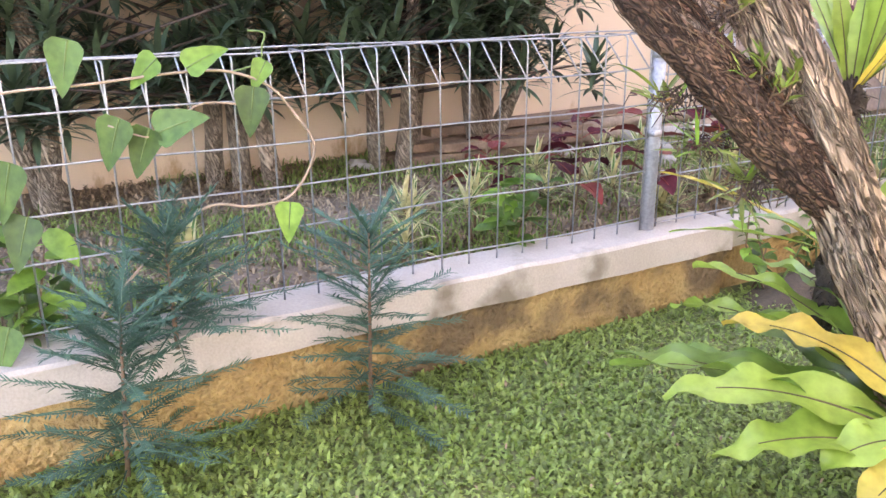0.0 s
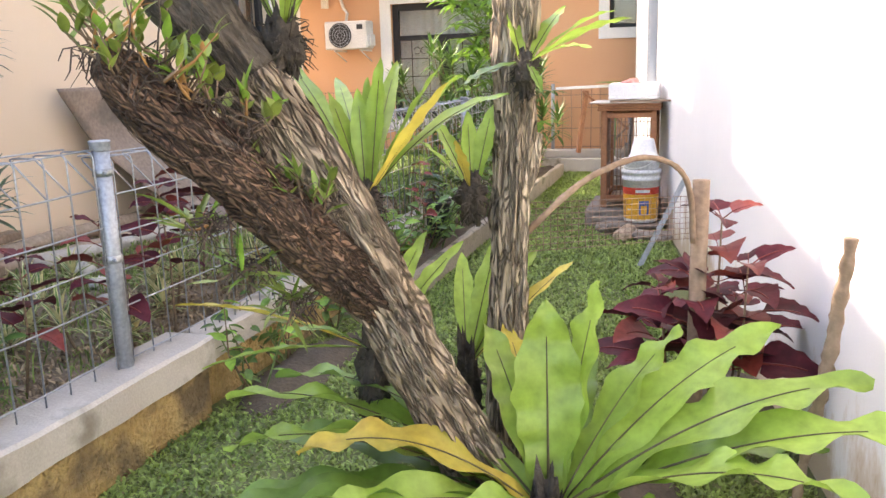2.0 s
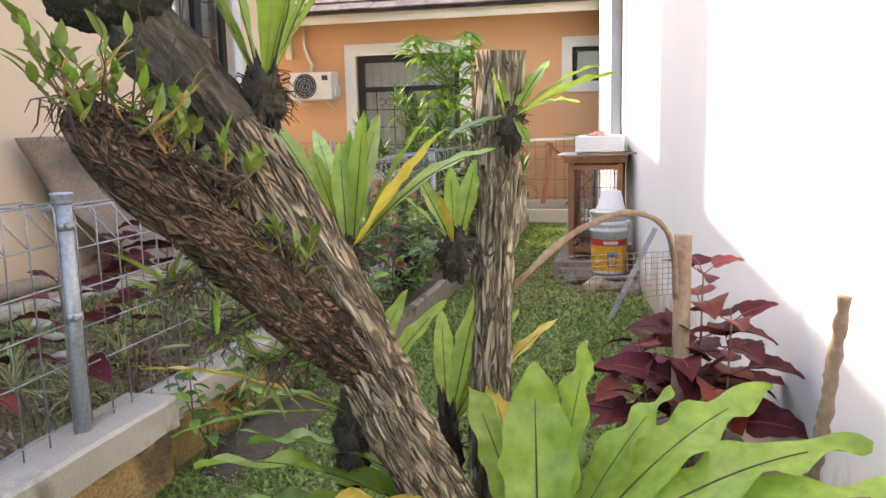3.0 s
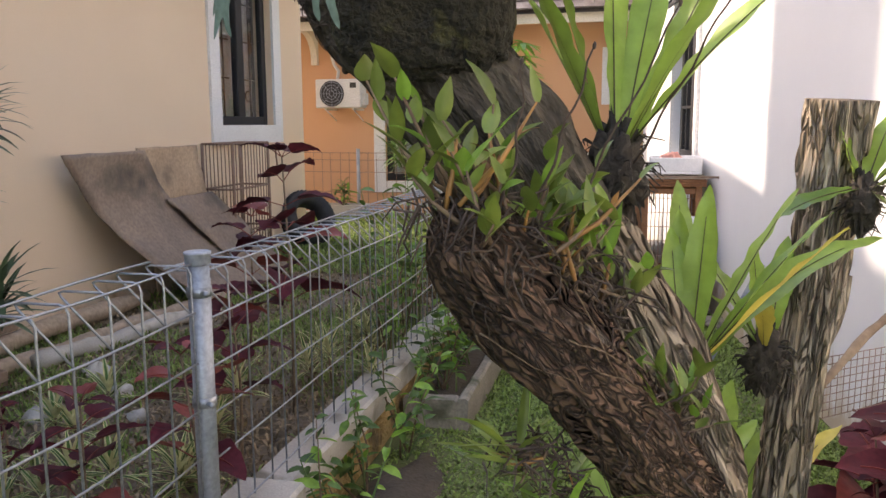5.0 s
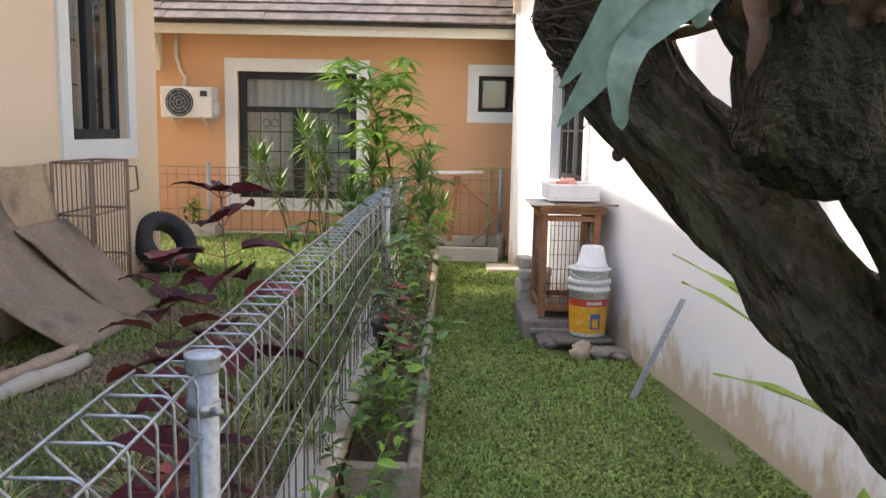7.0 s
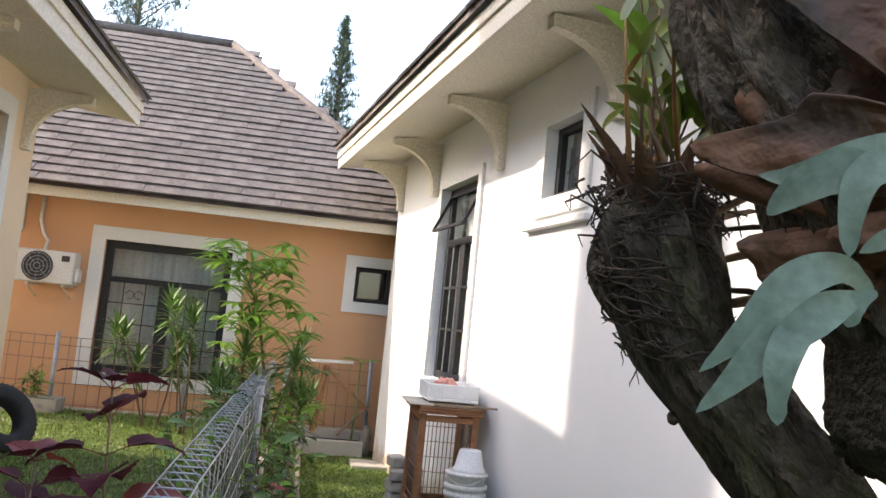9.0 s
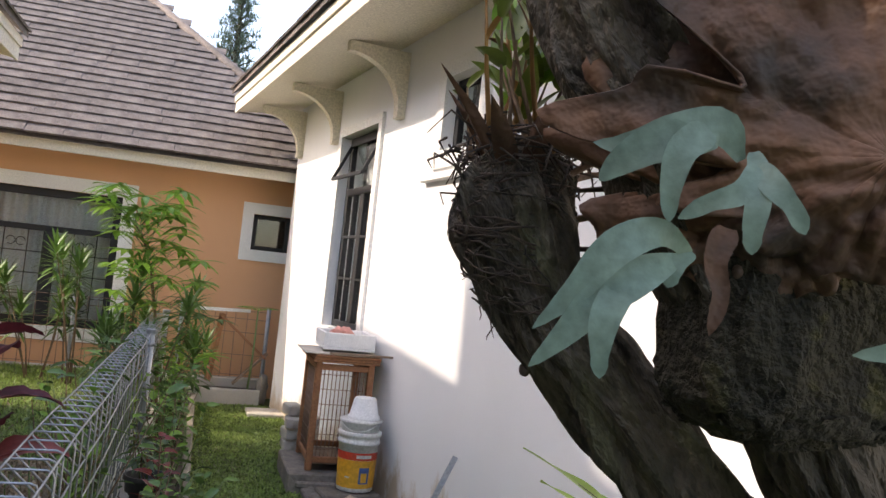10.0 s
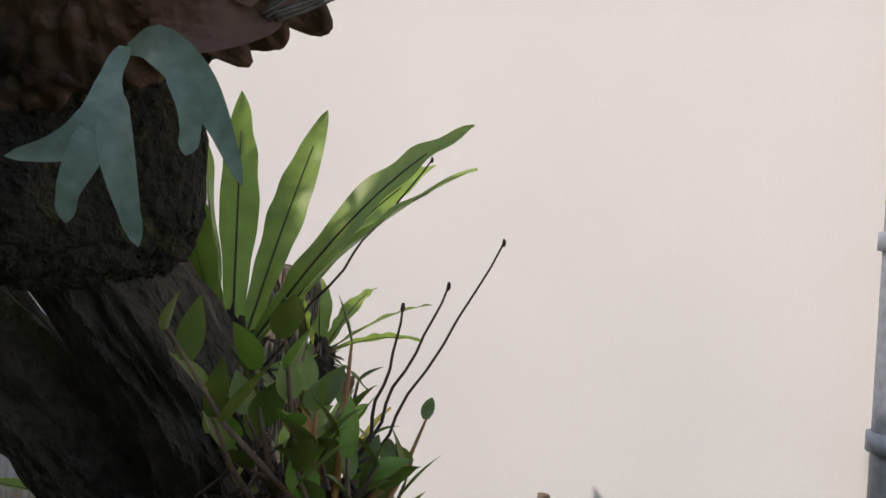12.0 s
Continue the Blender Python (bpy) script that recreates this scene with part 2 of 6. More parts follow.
M_plastic = mat("white_plastic", (0.68, 0.68, 0.66), (0.75, 0.75, 0.73), 8, 0.45, 0.03, 60, c=(0.5, 0.48, 0.42), c_scale=6, c_cover=0.3)
M_foam = mat("white_foam", (0.72, 0.73, 0.74), (0.80, 0.80, 0.80), 10, 0.8, 0.15, 120)
M_ac = mat("ac_casing", (0.66, 0.64, 0.58), (0.72, 0.70, 0.65), 5, 0.5, 0.03, 60)
M_black = mat("black_plastic", (0.02, 0.02, 0.022), (0.035, 0.035, 0.035), 8, 0.5, 0.1, 60)
M_stone = mat("field_stone", (0.16, 0.14, 0.12), (0.27, 0.23, 0.19), 8, 0.9, 0.5, 40, spread=0.3)
M_tan_stone = mat("tan_stone", (0.36, 0.27, 0.19), (0.44, 0.34, 0.25), 9, 0.9, 0.4, 40)
M_orange_label = mat("orange_label", (0.75, 0.36, 0.03), (0.78, 0.40, 0.04), 6, 0.45, 0, 40)
M_red_label = mat("red_label", (0.58, 0.05, 0.03), (0.62, 0.07, 0.04), 6, 0.45, 0, 40)
M_blue_label = mat("blue_label", (0.05, 0.10, 0.30), (0.06, 0.12, 0.34), 6, 0.45, 0, 40)
M_pink = mat("pink_cloth", (0.62, 0.26, 0.22), (0.70, 0.36, 0.30), 14, 0.9, 0.3, 40)
# white pipe; the blue-grey of its shade is put into the colour
M_pipe = mat("shaded_white_pvc", (0.30, 0.35, 0.42), (0.34, 0.39, 0.46), 8, 0.5, 0.03, 50)
M_twig = mat("dark_twig", (0.05, 0.035, 0.03), (0.10, 0.07, 0.05), 30, 0.9, 0.3, 80)
M_stem = mat("brown_stem", (0.16, 0.10, 0.06), (0.24, 0.17, 0.11), 20, 0.9, 0.3, 80)
M_green_stem = mat("green_stem", (0.12, 0.20, 0.06), (0.18, 0.26, 0.09), 20, 0.6, 0.1, 60)
# needle green lightened and greyed: distance haze mixed into the colour
M_pine = mat("hazed_pine_needles", (0.10, 0.15, 0.12), (0.15, 0.20, 0.16), 0.5, 0.8, 0, 5)
M_lace = mat("skeleton_leaf", (0.16, 0.13, 0.10), (0.25, 0.21, 0.17), 12, 0.9, 0.2, 80)


# ---------------------------------------------------------------- mesh tools
class Shape:
    """Vertices and faces gathered for one mesh."""

    def __init__(self):
        self.v, self.f, self.m = [], [], []

    def add(self, verts, faces, slot=0):
        k = len(self.v)
        self.v += [tuple(p) for p in verts]
        self.f += [tuple(i + k for i in q) for q in faces]
        self.m += [slot] * len(faces)
        return self

    def box(self, x0, x1, y0, y1, z0, z1, slot=0, bev=0.0, m=None):
        b = min(bev, (x1 - x0) * 0.45, (y1 - y0) * 0.45, (z1 - z0) * 0.45)
        if b <= 0:
            vs = [(x, y, z) for z in (z0, z1) for y in (y0, y1) for x in (x0, x1)]
            fs = [(0, 2, 3, 1), (4, 5, 7, 6), (0, 1, 5, 4), (2, 6, 7, 3), (0, 4, 6, 2), (1, 3, 7, 5)]
        else:
            vs, fs = [], []
            for z, i in ((z0, 0), (z0 + b, 1), (z1 - b, 1), (z1, 0)):
                e = 0 if i else b
                c = b
                for x, y in ((x0 + e + c * i, y0 + e), (x1 - e - c * i, y0 + e), (x1 - e, y0 + e + c * i), (x1 - e, y1 - e - c * i),
                             (x1 - e - c * i, y1 - e), (x0 + e + c * i, y1 - e), (x0 + e, y1 - e - c * i), (x0 + e, y0 + e + c * i)):
                    vs.append((x, y, z))
            fs = [tuple(range(7, -1, -1)), tuple(range(24, 32))]
            for r in range(3):
                for k in range(8):
                    fs.append((r * 8 + k, r * 8 + (k + 1) % 8, r * 8 + 8 + (k + 1) % 8, r * 8 + 8 + k))
        if m is not None:
            vs = [m @ Vector(p) for p in vs]
        return self.add(vs, fs, slot)

    def tube(self, pts, radii, n=8, slot=0, rough=0.0, freq=8.0, furrow=0.0, caps=True, flat=1.0):
        pts = [Vector(p) for p in pts]
        if not hasattr(radii, "__len__"):
            radii = [radii] * len(pts)
        up, rings = None, []
        for i, p in enumerate(pts):
            d = (pts[min(i + 1, len(pts) - 1)] - pts[max(i - 1, 0)]).normalized()
            if up is None:
                up = d.orthogonal().normalized()
            side = d.cross(up).normalized()
            up = side.cross(d).normalized()
            ring = []
            for k in range(n):
                a = 2 * math.pi * k / n
                w = side * math.cos(a) + up * (math.sin(a) * flat)
                r = radii[i]
                if rough:
                    r *= 1 + rough * noise.noise(p * freq + w * 2.2)
                if furrow:
                    q = Vector((math.cos(a) * 5.5, math.sin(a) * 5.5, 0)) + p * 5.0
                    ridge = 1 - abs(noise.noise(q)) * 2.4
                    q2 = Vector((math.cos(a) * 11, math.sin(a) * 11, 4)) + p * 11.0
                    r *= 1 + furrow * (0.5 - max(ridge, 0)) + furrow * 0.7 * noise.noise(q2)
                ring.append(p + w * r)
            rings.append(ring)
        vs = [q for ring in rings for q in ring]
        fs = [(i * n + k, i * n + (k + 1) % n, (i + 1) * n + (k + 1) % n, (i + 1) * n + k) for i in range(len(pts) - 1) for k in range(n)]
        if caps:
            fs += [tuple(range(n - 1, -1, -1)), tuple(range((len(pts) - 1) * n, len(pts) * n))]
        return self.add(vs, fs, slot)

    def lathe(self, profile, n=24, centre=(0, 0, 0), slot=0):
        c = Vector(centre)
        vs = [c + Vector((r * math.cos(2 * math.pi * k / n), r * math.sin(2 * math.pi * k / n), z)) for r, z in profile for k in range(n)]
        fs = [(i * n + k, i * n + (k + 1) % n, (i + 1) * n + (k + 1) % n, (i + 1) * n + k) for i in range(len(profile) - 1) for k in range(n)]
        return self.add(vs, fs, slot)

    def blob(self, c, r, rough=0.25, n=10, freq=2.0, slot=0, seed=0.0):
        """A rounded lump with an uneven surface; r: three half-axes."""
        vs, fs = [], []
        for i in range(n + 1):
            t = math.pi * i / n
            for k in range(2 * n):
                a = math.pi * k / n
                d = Vector((math.sin(t) * math.cos(a), math.sin(t) * math.sin(a), math.cos(t)))
                s = 1 + rough * noise.noise(d * freq + Vector((seed, seed * 1.7, 0))) + rough * 0.5 * noise.noise(d * freq * 3 + Vector((0, seed, seed)))
                vs.append((c[0] + d.x * r[0] * s, c[1] + d.y * r[1] * s, c[2] + d.z * r[2] * s))
        w = 2 * n
        fs = [(i * w + k, (i + 1) * w + k, (i + 1) * w + (k + 1) % w, i * w + (k + 1) % w) for i in range(n) for k in range(w)]
        return self.add(vs, fs, slot)

    def leaf(self, base, direction, length, width, droop=0.3, fold=0.25, wave=0.0, seg=6, shape="ovate", normal=None, slot=0, rib=None, twist=0.0, phase=0.0, taper=0.6):
        """A blade that arches over: outline by shape, folded along its midrib, its margin waved."""
        d = Vector(direction).normalized()
        up = Vector(normal) if normal else Vector((0, 0, 1))
        side = d.cross(up)
        if side.length < 1e-3:
            side = d.cross(Vector((1, 0, 0)))
        side.normalize()
        if twist:
            side = Matrix.Rotation(twist, 3, d) @ side
        p, rows, ribs = Vector(base), [], []
        for i in range(seg + 1):
            s = i / seg
            if shape == "ovate":
                w = math.sin(math.pi * min(1, s * 0.93 + 0.07)) ** 0.8 * (1.15 - 0.45 * s)
            elif shape == "heart":
                w = (1 - s) ** 0.75 * min(1, 0.55 + s * 3.2) * 1.25
            elif shape == "lance":
                w = math.sin(math.pi * (0.08 + 0.92 * s) ** 0.75)
            else:
                w = min(1.0, 0.28 + 1.3 * s ** 0.9) * (1 - max(0, (s - 0.5) / 0.5) ** 1.9) ** 0.75
            w = max(w, 0.02) * width * 0.5
            nrm = side.cross(d).normalized()
            lift = fold * w
            wl_ = wave * width * math.sin(s * 27 + phase + 1.5 * math.sin(s * 9 + phase)) * min(1, s * 3)
            wr_ = wave * width * math.sin(s * 24 + phase * 1.7 + 1.3 * math.sin(s * 8)) * min(1, s * 3)
            wob = 1 + wave * 0.5 * math.sin(s * 37 + phase * 2)
            rows.append((p - side * w * wob + nrm * (lift + wl_), p - side * w * 0.5 + nrm * (lift * 0.42 + wl_ * 0.3), p.copy(), p + side * w * 0.5 + nrm * (lift * 0.42 + wr_ * 0.3), p + side * w * wob + nrm * (lift + wr_)))
            ribs.append(p + nrm * (0.0008 + width * 0.004))
            p = p + d * (length / seg)
            d = (d + Vector((0, 0, -1)) * (droop / seg * (0.35 + 1.3 * s))).normalized()
            side = (side - d * side.dot(d)).normalized()
        vs = [q for r in rows for q in r]
        fs = [(i * 5 + k, i * 5 + k + 1, i * 5 + 6 + k, i * 5 + 5 + k) for i in range(seg) for k in range(4)]
        self.add(vs, fs, slot)
        if rib is not None:
            k = max(2, int(seg * 0.86))
            self.tube(ribs[:k], [width * 0.028 * (1 - 0.8 * i / k) + 0.0004 for i in range(k)], 4, rib, caps=False)
        return self

    def mesh(self, name, mats, smooth=True):
        me = bpy.data.meshes.new(name)
        me.from_pydata(self.v, [], self.f)
        for m in mats:
            me.materials.append(m)
        if len(mats) > 1:
            me.polygons.foreach_set("material_index", self.m)
        if smooth:
            me.polygons.foreach_set("use_smooth", [True] * len(self.f))
        me.update()
        return me


def part(name, shape, material, parent=None, label="", smooth=True):
    mats = material if isinstance(material, (list, tuple)) else [material]
    ob = new(name, shape.mesh(name, mats, smooth))
    if parent is not None:
        ob.parent = parent
        if parent.type == "EMPTY" and parent.get("based"):
            ob.matrix_parent_inverse = parent.matrix_basis.inverted()
    if label:
        ob["label"] = label
    return ob


def share(name, me, parent, m, label=""):
    ob = new(name, me)
    ob.parent, ob.matrix_basis = parent, m
    if parent.type == "EMPTY" and parent.get("based"):
        ob.matrix_parent_inverse = parent.matrix_basis.inverted()
    if label:
        ob["label"] = label
    return ob


def thing(name, label, category, group="", kind="", at=None, base=None):
    """An Empty that parents parts: base for parts given in the world's metres, at for parts given in its own."""
    ob = new(name)
    ob.empty_display_size = 0.05
    if base is not None:
        ob.matrix_basis, ob["based"] = pose(*base), True
    if at is not None:
        ob.matrix_basis = at
    return tagged(ob, label, category, group, kind)


def box_part(name, dims, material, parent, bev=0.0, label=""):
    return part(name, Shape().box(*dims, bev=bev), material, parent, label, smooth=False)


R = random.Random(7)


# ---------------------------------------------------------------- setting: ground
def wall_shape(length0, length1, z0, z1, thick, holes):
    """A wall along y from length0 to length1, its outer face at x = 0 and thick towards +x, with openings (y0, y1, z0, z1) through it."""
    s = Shape()
    ys = sorted({length0, length1, *[h[0] for h in holes], *[h[1] for h in holes]})
    zs = sorted({z0, z1, *[h[2] for h in holes], *[h[3] for h in holes]})

    def solid(i, j):
        if not (0 <= i < len(ys) - 1 and 0 <= j < len(zs) - 1):
            return False
        cy, cz = (ys[i] + ys[i + 1]) / 2, (zs[j] + zs[j + 1]) / 2
        return not any(h[0] < cy < h[1] and h[2] < cz < h[3] for h in holes)

    for i in range(len(ys) - 1):
        for j in range(len(zs) - 1):
            if not solid(i, j):
                continue
            a, b, c, d = ys[i], ys[i + 1], zs[j], zs[j + 1]
            t = thick
            s.add([(0, b, c), (0, a, c), (0, a, d), (0, b, d)], [(0, 1, 2, 3)])
            s.add([(t, a, c), (t, b, c), (t, b, d), (t, a, d)], [(0, 1, 2, 3)])
            if not solid(i - 1, j):
                s.add([(0, a, c), (t, a, c), (t, a, d), (0, a, d)], [(0, 1, 2, 3)])
            if not solid(i + 1, j):
                s.add([(t, b, c), (0, b, c), (0, b, d), (t, b, d)], [(0, 1, 2, 3)])
            if not solid(i, j - 1):
                s.add([(0, a, c), (0, b, c), (t, b, c), (t, a, c)], [(0, 1, 2, 3)])
            if not solid(i, j + 1):
                s.add([(0, a, d), (t, a, d), (t, b, d), (0, b, d)], [(0, 1, 2, 3)])
    return s


def white_x(y):
    """The white house's wall line in the plan."""
    return 1.985 - 0.141 * (y - 3.3)


ground = Shape()
gx = [-400, -60, -12] + [-6 + 0.25 * i for i in range(49)] + [12, 60, 400]
gy = [-400, -60, -12] + [-6 + 0.25 * i for i in range(65)] + [16, 60, 400]
gv = [(x, y, 0.02 * noise.noise(Vector((x * 0.9, y * 0.9, 0))) if abs(x) < 7 else 0) for y in gy for x in gx]
gw = len(gx)
ground.add(gv, [(j * gw + i, j * gw + i + 1, j * gw + gw + i + 1, j * gw + gw + i) for j in range(len(gy) - 1) for i in range(gw - 1)])
tagged(part("ground", ground, M_lawn_soil), "lawn ground of short broad-bladed grass over soil", "ground", kind="structure")

# the neighbour's garden lies higher, behind the low wall
SOIL_Z = 0.25
soil = Shape()
nx, ny = 40, 120
sv = []
for j in range(ny + 1):
    for i in range(nx + 1):
        x, y = -6.0 + (5.92) * i / nx, -7.0 + 16.1 * j / ny
        sv.append((x, y, SOIL_Z + 0.035 * noise.noise(Vector((x * 1.6, y * 1.6, 3))) + 0.012 * noise.noise(Vector((x * 7, y * 7, 1)))))
soil.add(sv, [(j * (nx + 1) + i, j * (nx + 1) + i + 1, (j + 1) * (nx + 1) + i + 1, (j + 1) * (nx + 1) + i) for j in range(ny) for i in range(nx)])
tagged(part("ground_neighbour", soil, M_dry_soil), "bare dry garden soil with fallen leaves behind the fence", "ground", kind="structure")

# low boundary wall: cement coping over rough ochre plaster
low_wall = thing("low_wall", "low boundary wall with weathered cement coping over rough ochre plaster", "wall", kind="structure", base=(0, -2, 0))


def worn_bar(x0, x1, y0, y1, z0, z1, step=0.12, amp=0.006):
    s = Shape()
    n = max(2, int((y1 - y0) / step))
    sec = [(x0, z0), (x1, z0), (x1, (z0 + z1) / 2), (x1, z1 - 0.012), (x1 - 0.012, z1), ((x0 + x1) / 2, z1), (x0 + 0.012, z1), (x0, z1 - 0.012)]
    k = len(sec)
    vs = []
    for i in range(n + 1):
        y = y0 + (y1 - y0) * i / n
        for x, z in sec:
            q = Vector((x * 9, y * 5, z * 9))
            vs.append((x + amp * noise.noise(q), y, z + amp * noise.noise(q + Vector((7, 0, 0)))))
    fs = [(i * k + j, (i + 1) * k + j, (i + 1) * k + (j + 1) % k, i * k + (j + 1) % k) for i in range(n) for j in range(k)]
    fs += [tuple(range(k)), tuple(range(n * k + k - 1, n * k - 1, -1))]
    return s.add(vs, fs)


part("coping", worn_bar(-0.11, 0.125, -7, 0.39, 0.222, 0.345, 0.06, 0.009), M_beam, low_wall, "weathered grey cement coping", smooth=False)
part("base_course", worn_bar(-0.10, 0.095, -7, 0.38, -0.1, 0.225, 0.06, 0.018), M_ochre, low_wall, "rough ochre plaster")
part("coping", worn_bar(-0.11, 0.055, 0.392, 8.7, 0.20, 0.315), M_beam, low_wall, "weathered grey cement coping", smooth=False)
part("base_course", worn_bar(-0.10, 0.035, 0.385, 8.7, -0.1, 0.205, 0.06, 0.016), M_ochre, low_wall, "rough ochre plaster")

# planter strip beside the wall
planter = thing("planter", "narrow concrete planter edging beside the lawn", "planter", kind="structure", base=(0.22, 1.8, 0))
part("edging", worn_bar(0.325, 0.385, 1.80, 8.2, -0.05, 0.165, 0.1, 0.010), M_edging, planter, smooth=False)
part("edging", worn_bar(0.06, 0.325, 1.80, 1.88, -0.05, 0.16, 0.1, 0.010), M_edging, planter, smooth=False)
bed = Shape()
bv = [(0.05 + 0.28 * i / 5, 1.85 + 6.3 * j / 60, 0.13 + 0.025 * noise.noise(Vector((i * 0.9, j * 0.8, 5)))) for j in range(61) for i in range(6)]
bed.add(bv, [(j * 6 + i, j * 6 + i + 1, j * 6 + 7 + i, j * 6 + 6 + i) for j in range(60) for i in range(5)])
part("soil", bed, M_dark_soil, planter, "dark moist soil")

# bare soil patches on the lawn
def soil_patch(cx, cy, rx, ry, h, seed):
    s = Shape()
    n, m = 6, 28
    vs = [(cx, cy, h + 0.02)]
    for i in range(1, n + 1):
        for k in range(m):
            a = 2 * math.pi * k / m
            f = i / n * (1 + 0.3 * noise.noise(Vector((math.cos(a) * 1.5, math.sin(a) * 1.5, seed))))
            x, y = cx + rx * f * math.cos(a), cy + ry * f * math.sin(a)
            vs.append((x, y, (h + 0.02) * (1 - (i / n) ** 2) - 0.01 + 0.025 * noise.noise(Vector((x * 9, y * 9, seed)))))
    fs = [(0, 1 + k, 1 + (k + 1) % m) for k in range(m)]
    fs += [(1 + (i - 1) * m + k, 1 + i * m + k, 1 + i * m + (k + 1) % m, 1 + (i - 1) * m + (k + 1) % m) for i in range(1, n) for k in range(m)]
    tagged(part("soil_patch", s.add(vs, fs), M_dark_soil), "bare dark soil round the plants in the lawn", "soil", kind="structure")


soil_patch(1.55, 0.05, 0.5, 0.45, 0.10, 1)
soil_patch(2.08, 0.95, 0.28, 0.5, 0.09, 2)
soil_patch(0.25, 0.95, 0.2, 0.6, 0.06, 3)


# ---------------------------------------------------------------- houses
def window(parent, y0, y1, z0, z1, trim, rows, mullions, depth=0.12, curtain=True, trim_proud=0.025, name="window", transom=None, grille=False, f=0.055, gap=0):
    """A window in a wall along y with its outer face at x = 0, as a part with its own pieces."""
    t = trim
    s = wall_shape(y0 - t, y1 + t, z0 - t, z1 + t, trim_proud, [(y0, y1, z0, z1)])
    s.v = [(p[0] - trim_proud - 0.001, p[1], p[2]) for p in s.v]
    w = part(name, s, M_trim, parent, "white painted window surround", smooth=False)
    fr = Shape()
    d0, d1 = depth - 0.03, depth + 0.03
    fr.box(d0, d1, y0, y0 + f, z0, z1, bev=0.006).box(d0, d1, y1 - f, y1, z0, z1, bev=0.006)
    fr.box(d0, d1, y0 + f, y1 - f, z0, z0 + f, bev=0.006).box(d0, d1, y0 + f, y1 - f, z1 - f, z1, bev=0.006)
    part("frame", fr, M_black_frame, w, "black window frame", smooth=False)
    top = z1 - f
    if transom:
        part("transom", Shape().box(d0 - 0.005, d1 + 0.005, y0 + f, y1 - f, transom - 0.035, transom + 0.035, bev=0.006), M_black_frame, w, smooth=False)
        top = transom - 0.035
    for k in range(1, mullions + 1):
        y = y0 + (y1 - y0) * k / (mullions + 1)
        part("mullion", Shape().box(d0 - 0.004, d1 + 0.004, y - f * 0.8, y + f * 0.8, z0 + f, z1 - f if not transom else top, bev=0.006), M_black_frame, w, smooth=False)
    if grille:
        for p in range(mullions + 1):
            a = y0 + (y1 - y0) * p / (mullions + 1)
            b = y0 + (y1 - y0) * (p + 1) / (mullions + 1)
            for q in (0.33, 0.67):
                y = a + (b - a) * q
                part("grille_bar", Shape().box(d1 + 0.02, d1 + 0.032, y - 0.006, y + 0.006, z0 + f, top), M_black_frame, w, smooth=False)
            for q in range(1, rows):
                z = z0 + f + (top - z0 - f) * q / rows
                part("grille_bar", Shape().box(d1 + 0.034, d1 + 0.044, a + 0.05, b - 0.05, z - 0.006, z + 0.006), M_black_frame, w, smooth=False)
            for cy in (0.5,):
                for cz in (0.86, 0.14):
                    y, z = a + (b - a) * cy, z0 + f + (top - z0 - f) * cz
                    ring = [(d1 + 0.038, y + sx * (0.05 * math.cos(u) + 0.055), z + 0.05 * math.sin(u)) for sx in (1,) for u in [i * 0.45 for i in range(13)]]
                    ring2 = [(d1 + 0.038, 2 * y - p_[1], p_[2]) for p_ in ring]
                    part("grille_scroll", Shape().tube(ring, 0.005, 5).tube(ring2, 0.005, 5), M_black_frame, w)
    else:
        for p in range(mullions + 1):
            a = y0 + (y1 - y0) * p / (mullions + 1)
            b = y0 + (y1 - y0) * (p + 1) / (mullions + 1)
            for q in range(1, rows):
                z = z0 + f + (top - z0 - f) * q / rows
                part("glazing_bar", Shape().box(d0, d1, a + 0.03, b - 0.03, z - 0.012, z + 0.012), M_black_frame, w, smooth=False)
            if rows > 1:
                y = (a + b) / 2
                part("glazing_bar", Shape().box(d0 + 0.002, d1 - 0.002, y - 0.012, y + 0.012, z0 + f, top), M_black_frame, w, smooth=False)
    pane = part("pane", Shape().box(depth - 0.003, depth + 0.003, y0 + f * 0.5, y1 - f * 0.5, z0 + f * 0.5, z1 - f * 0.5), M_glass, w, "clear reflecting glass", smooth=False)
    pane.visible_shadow = False
    if curtain:
        c = Shape()
        n = 60
        vs = []
        for i in range(n + 1):
            y = y0 + (y1 - y0) * i / n
            x = depth + 0.16 + 0.02 * math.sin(i * 1.3) + 0.012 * math.sin(i * 0.47)
            vs += [(x, y, z0 + 0.02), (x, y, z1 - 0.03)]
        fs = [(2 * i, 2 * i + 2, 2 * i + 3, 2 * i + 1) for i in range(n)]
        part("curtain", c.add(vs, fs), M_curtain, w, "pale sheer curtain behind the glass")
    # added box behind the glass, near-black to stand in for the room's shade
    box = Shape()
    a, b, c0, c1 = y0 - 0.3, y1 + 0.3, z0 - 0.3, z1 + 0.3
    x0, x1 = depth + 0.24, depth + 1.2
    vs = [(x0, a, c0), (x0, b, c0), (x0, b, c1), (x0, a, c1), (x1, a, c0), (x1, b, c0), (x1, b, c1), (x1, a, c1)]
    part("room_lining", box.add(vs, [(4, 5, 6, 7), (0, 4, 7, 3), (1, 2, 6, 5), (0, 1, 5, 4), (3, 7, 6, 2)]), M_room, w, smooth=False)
    return w


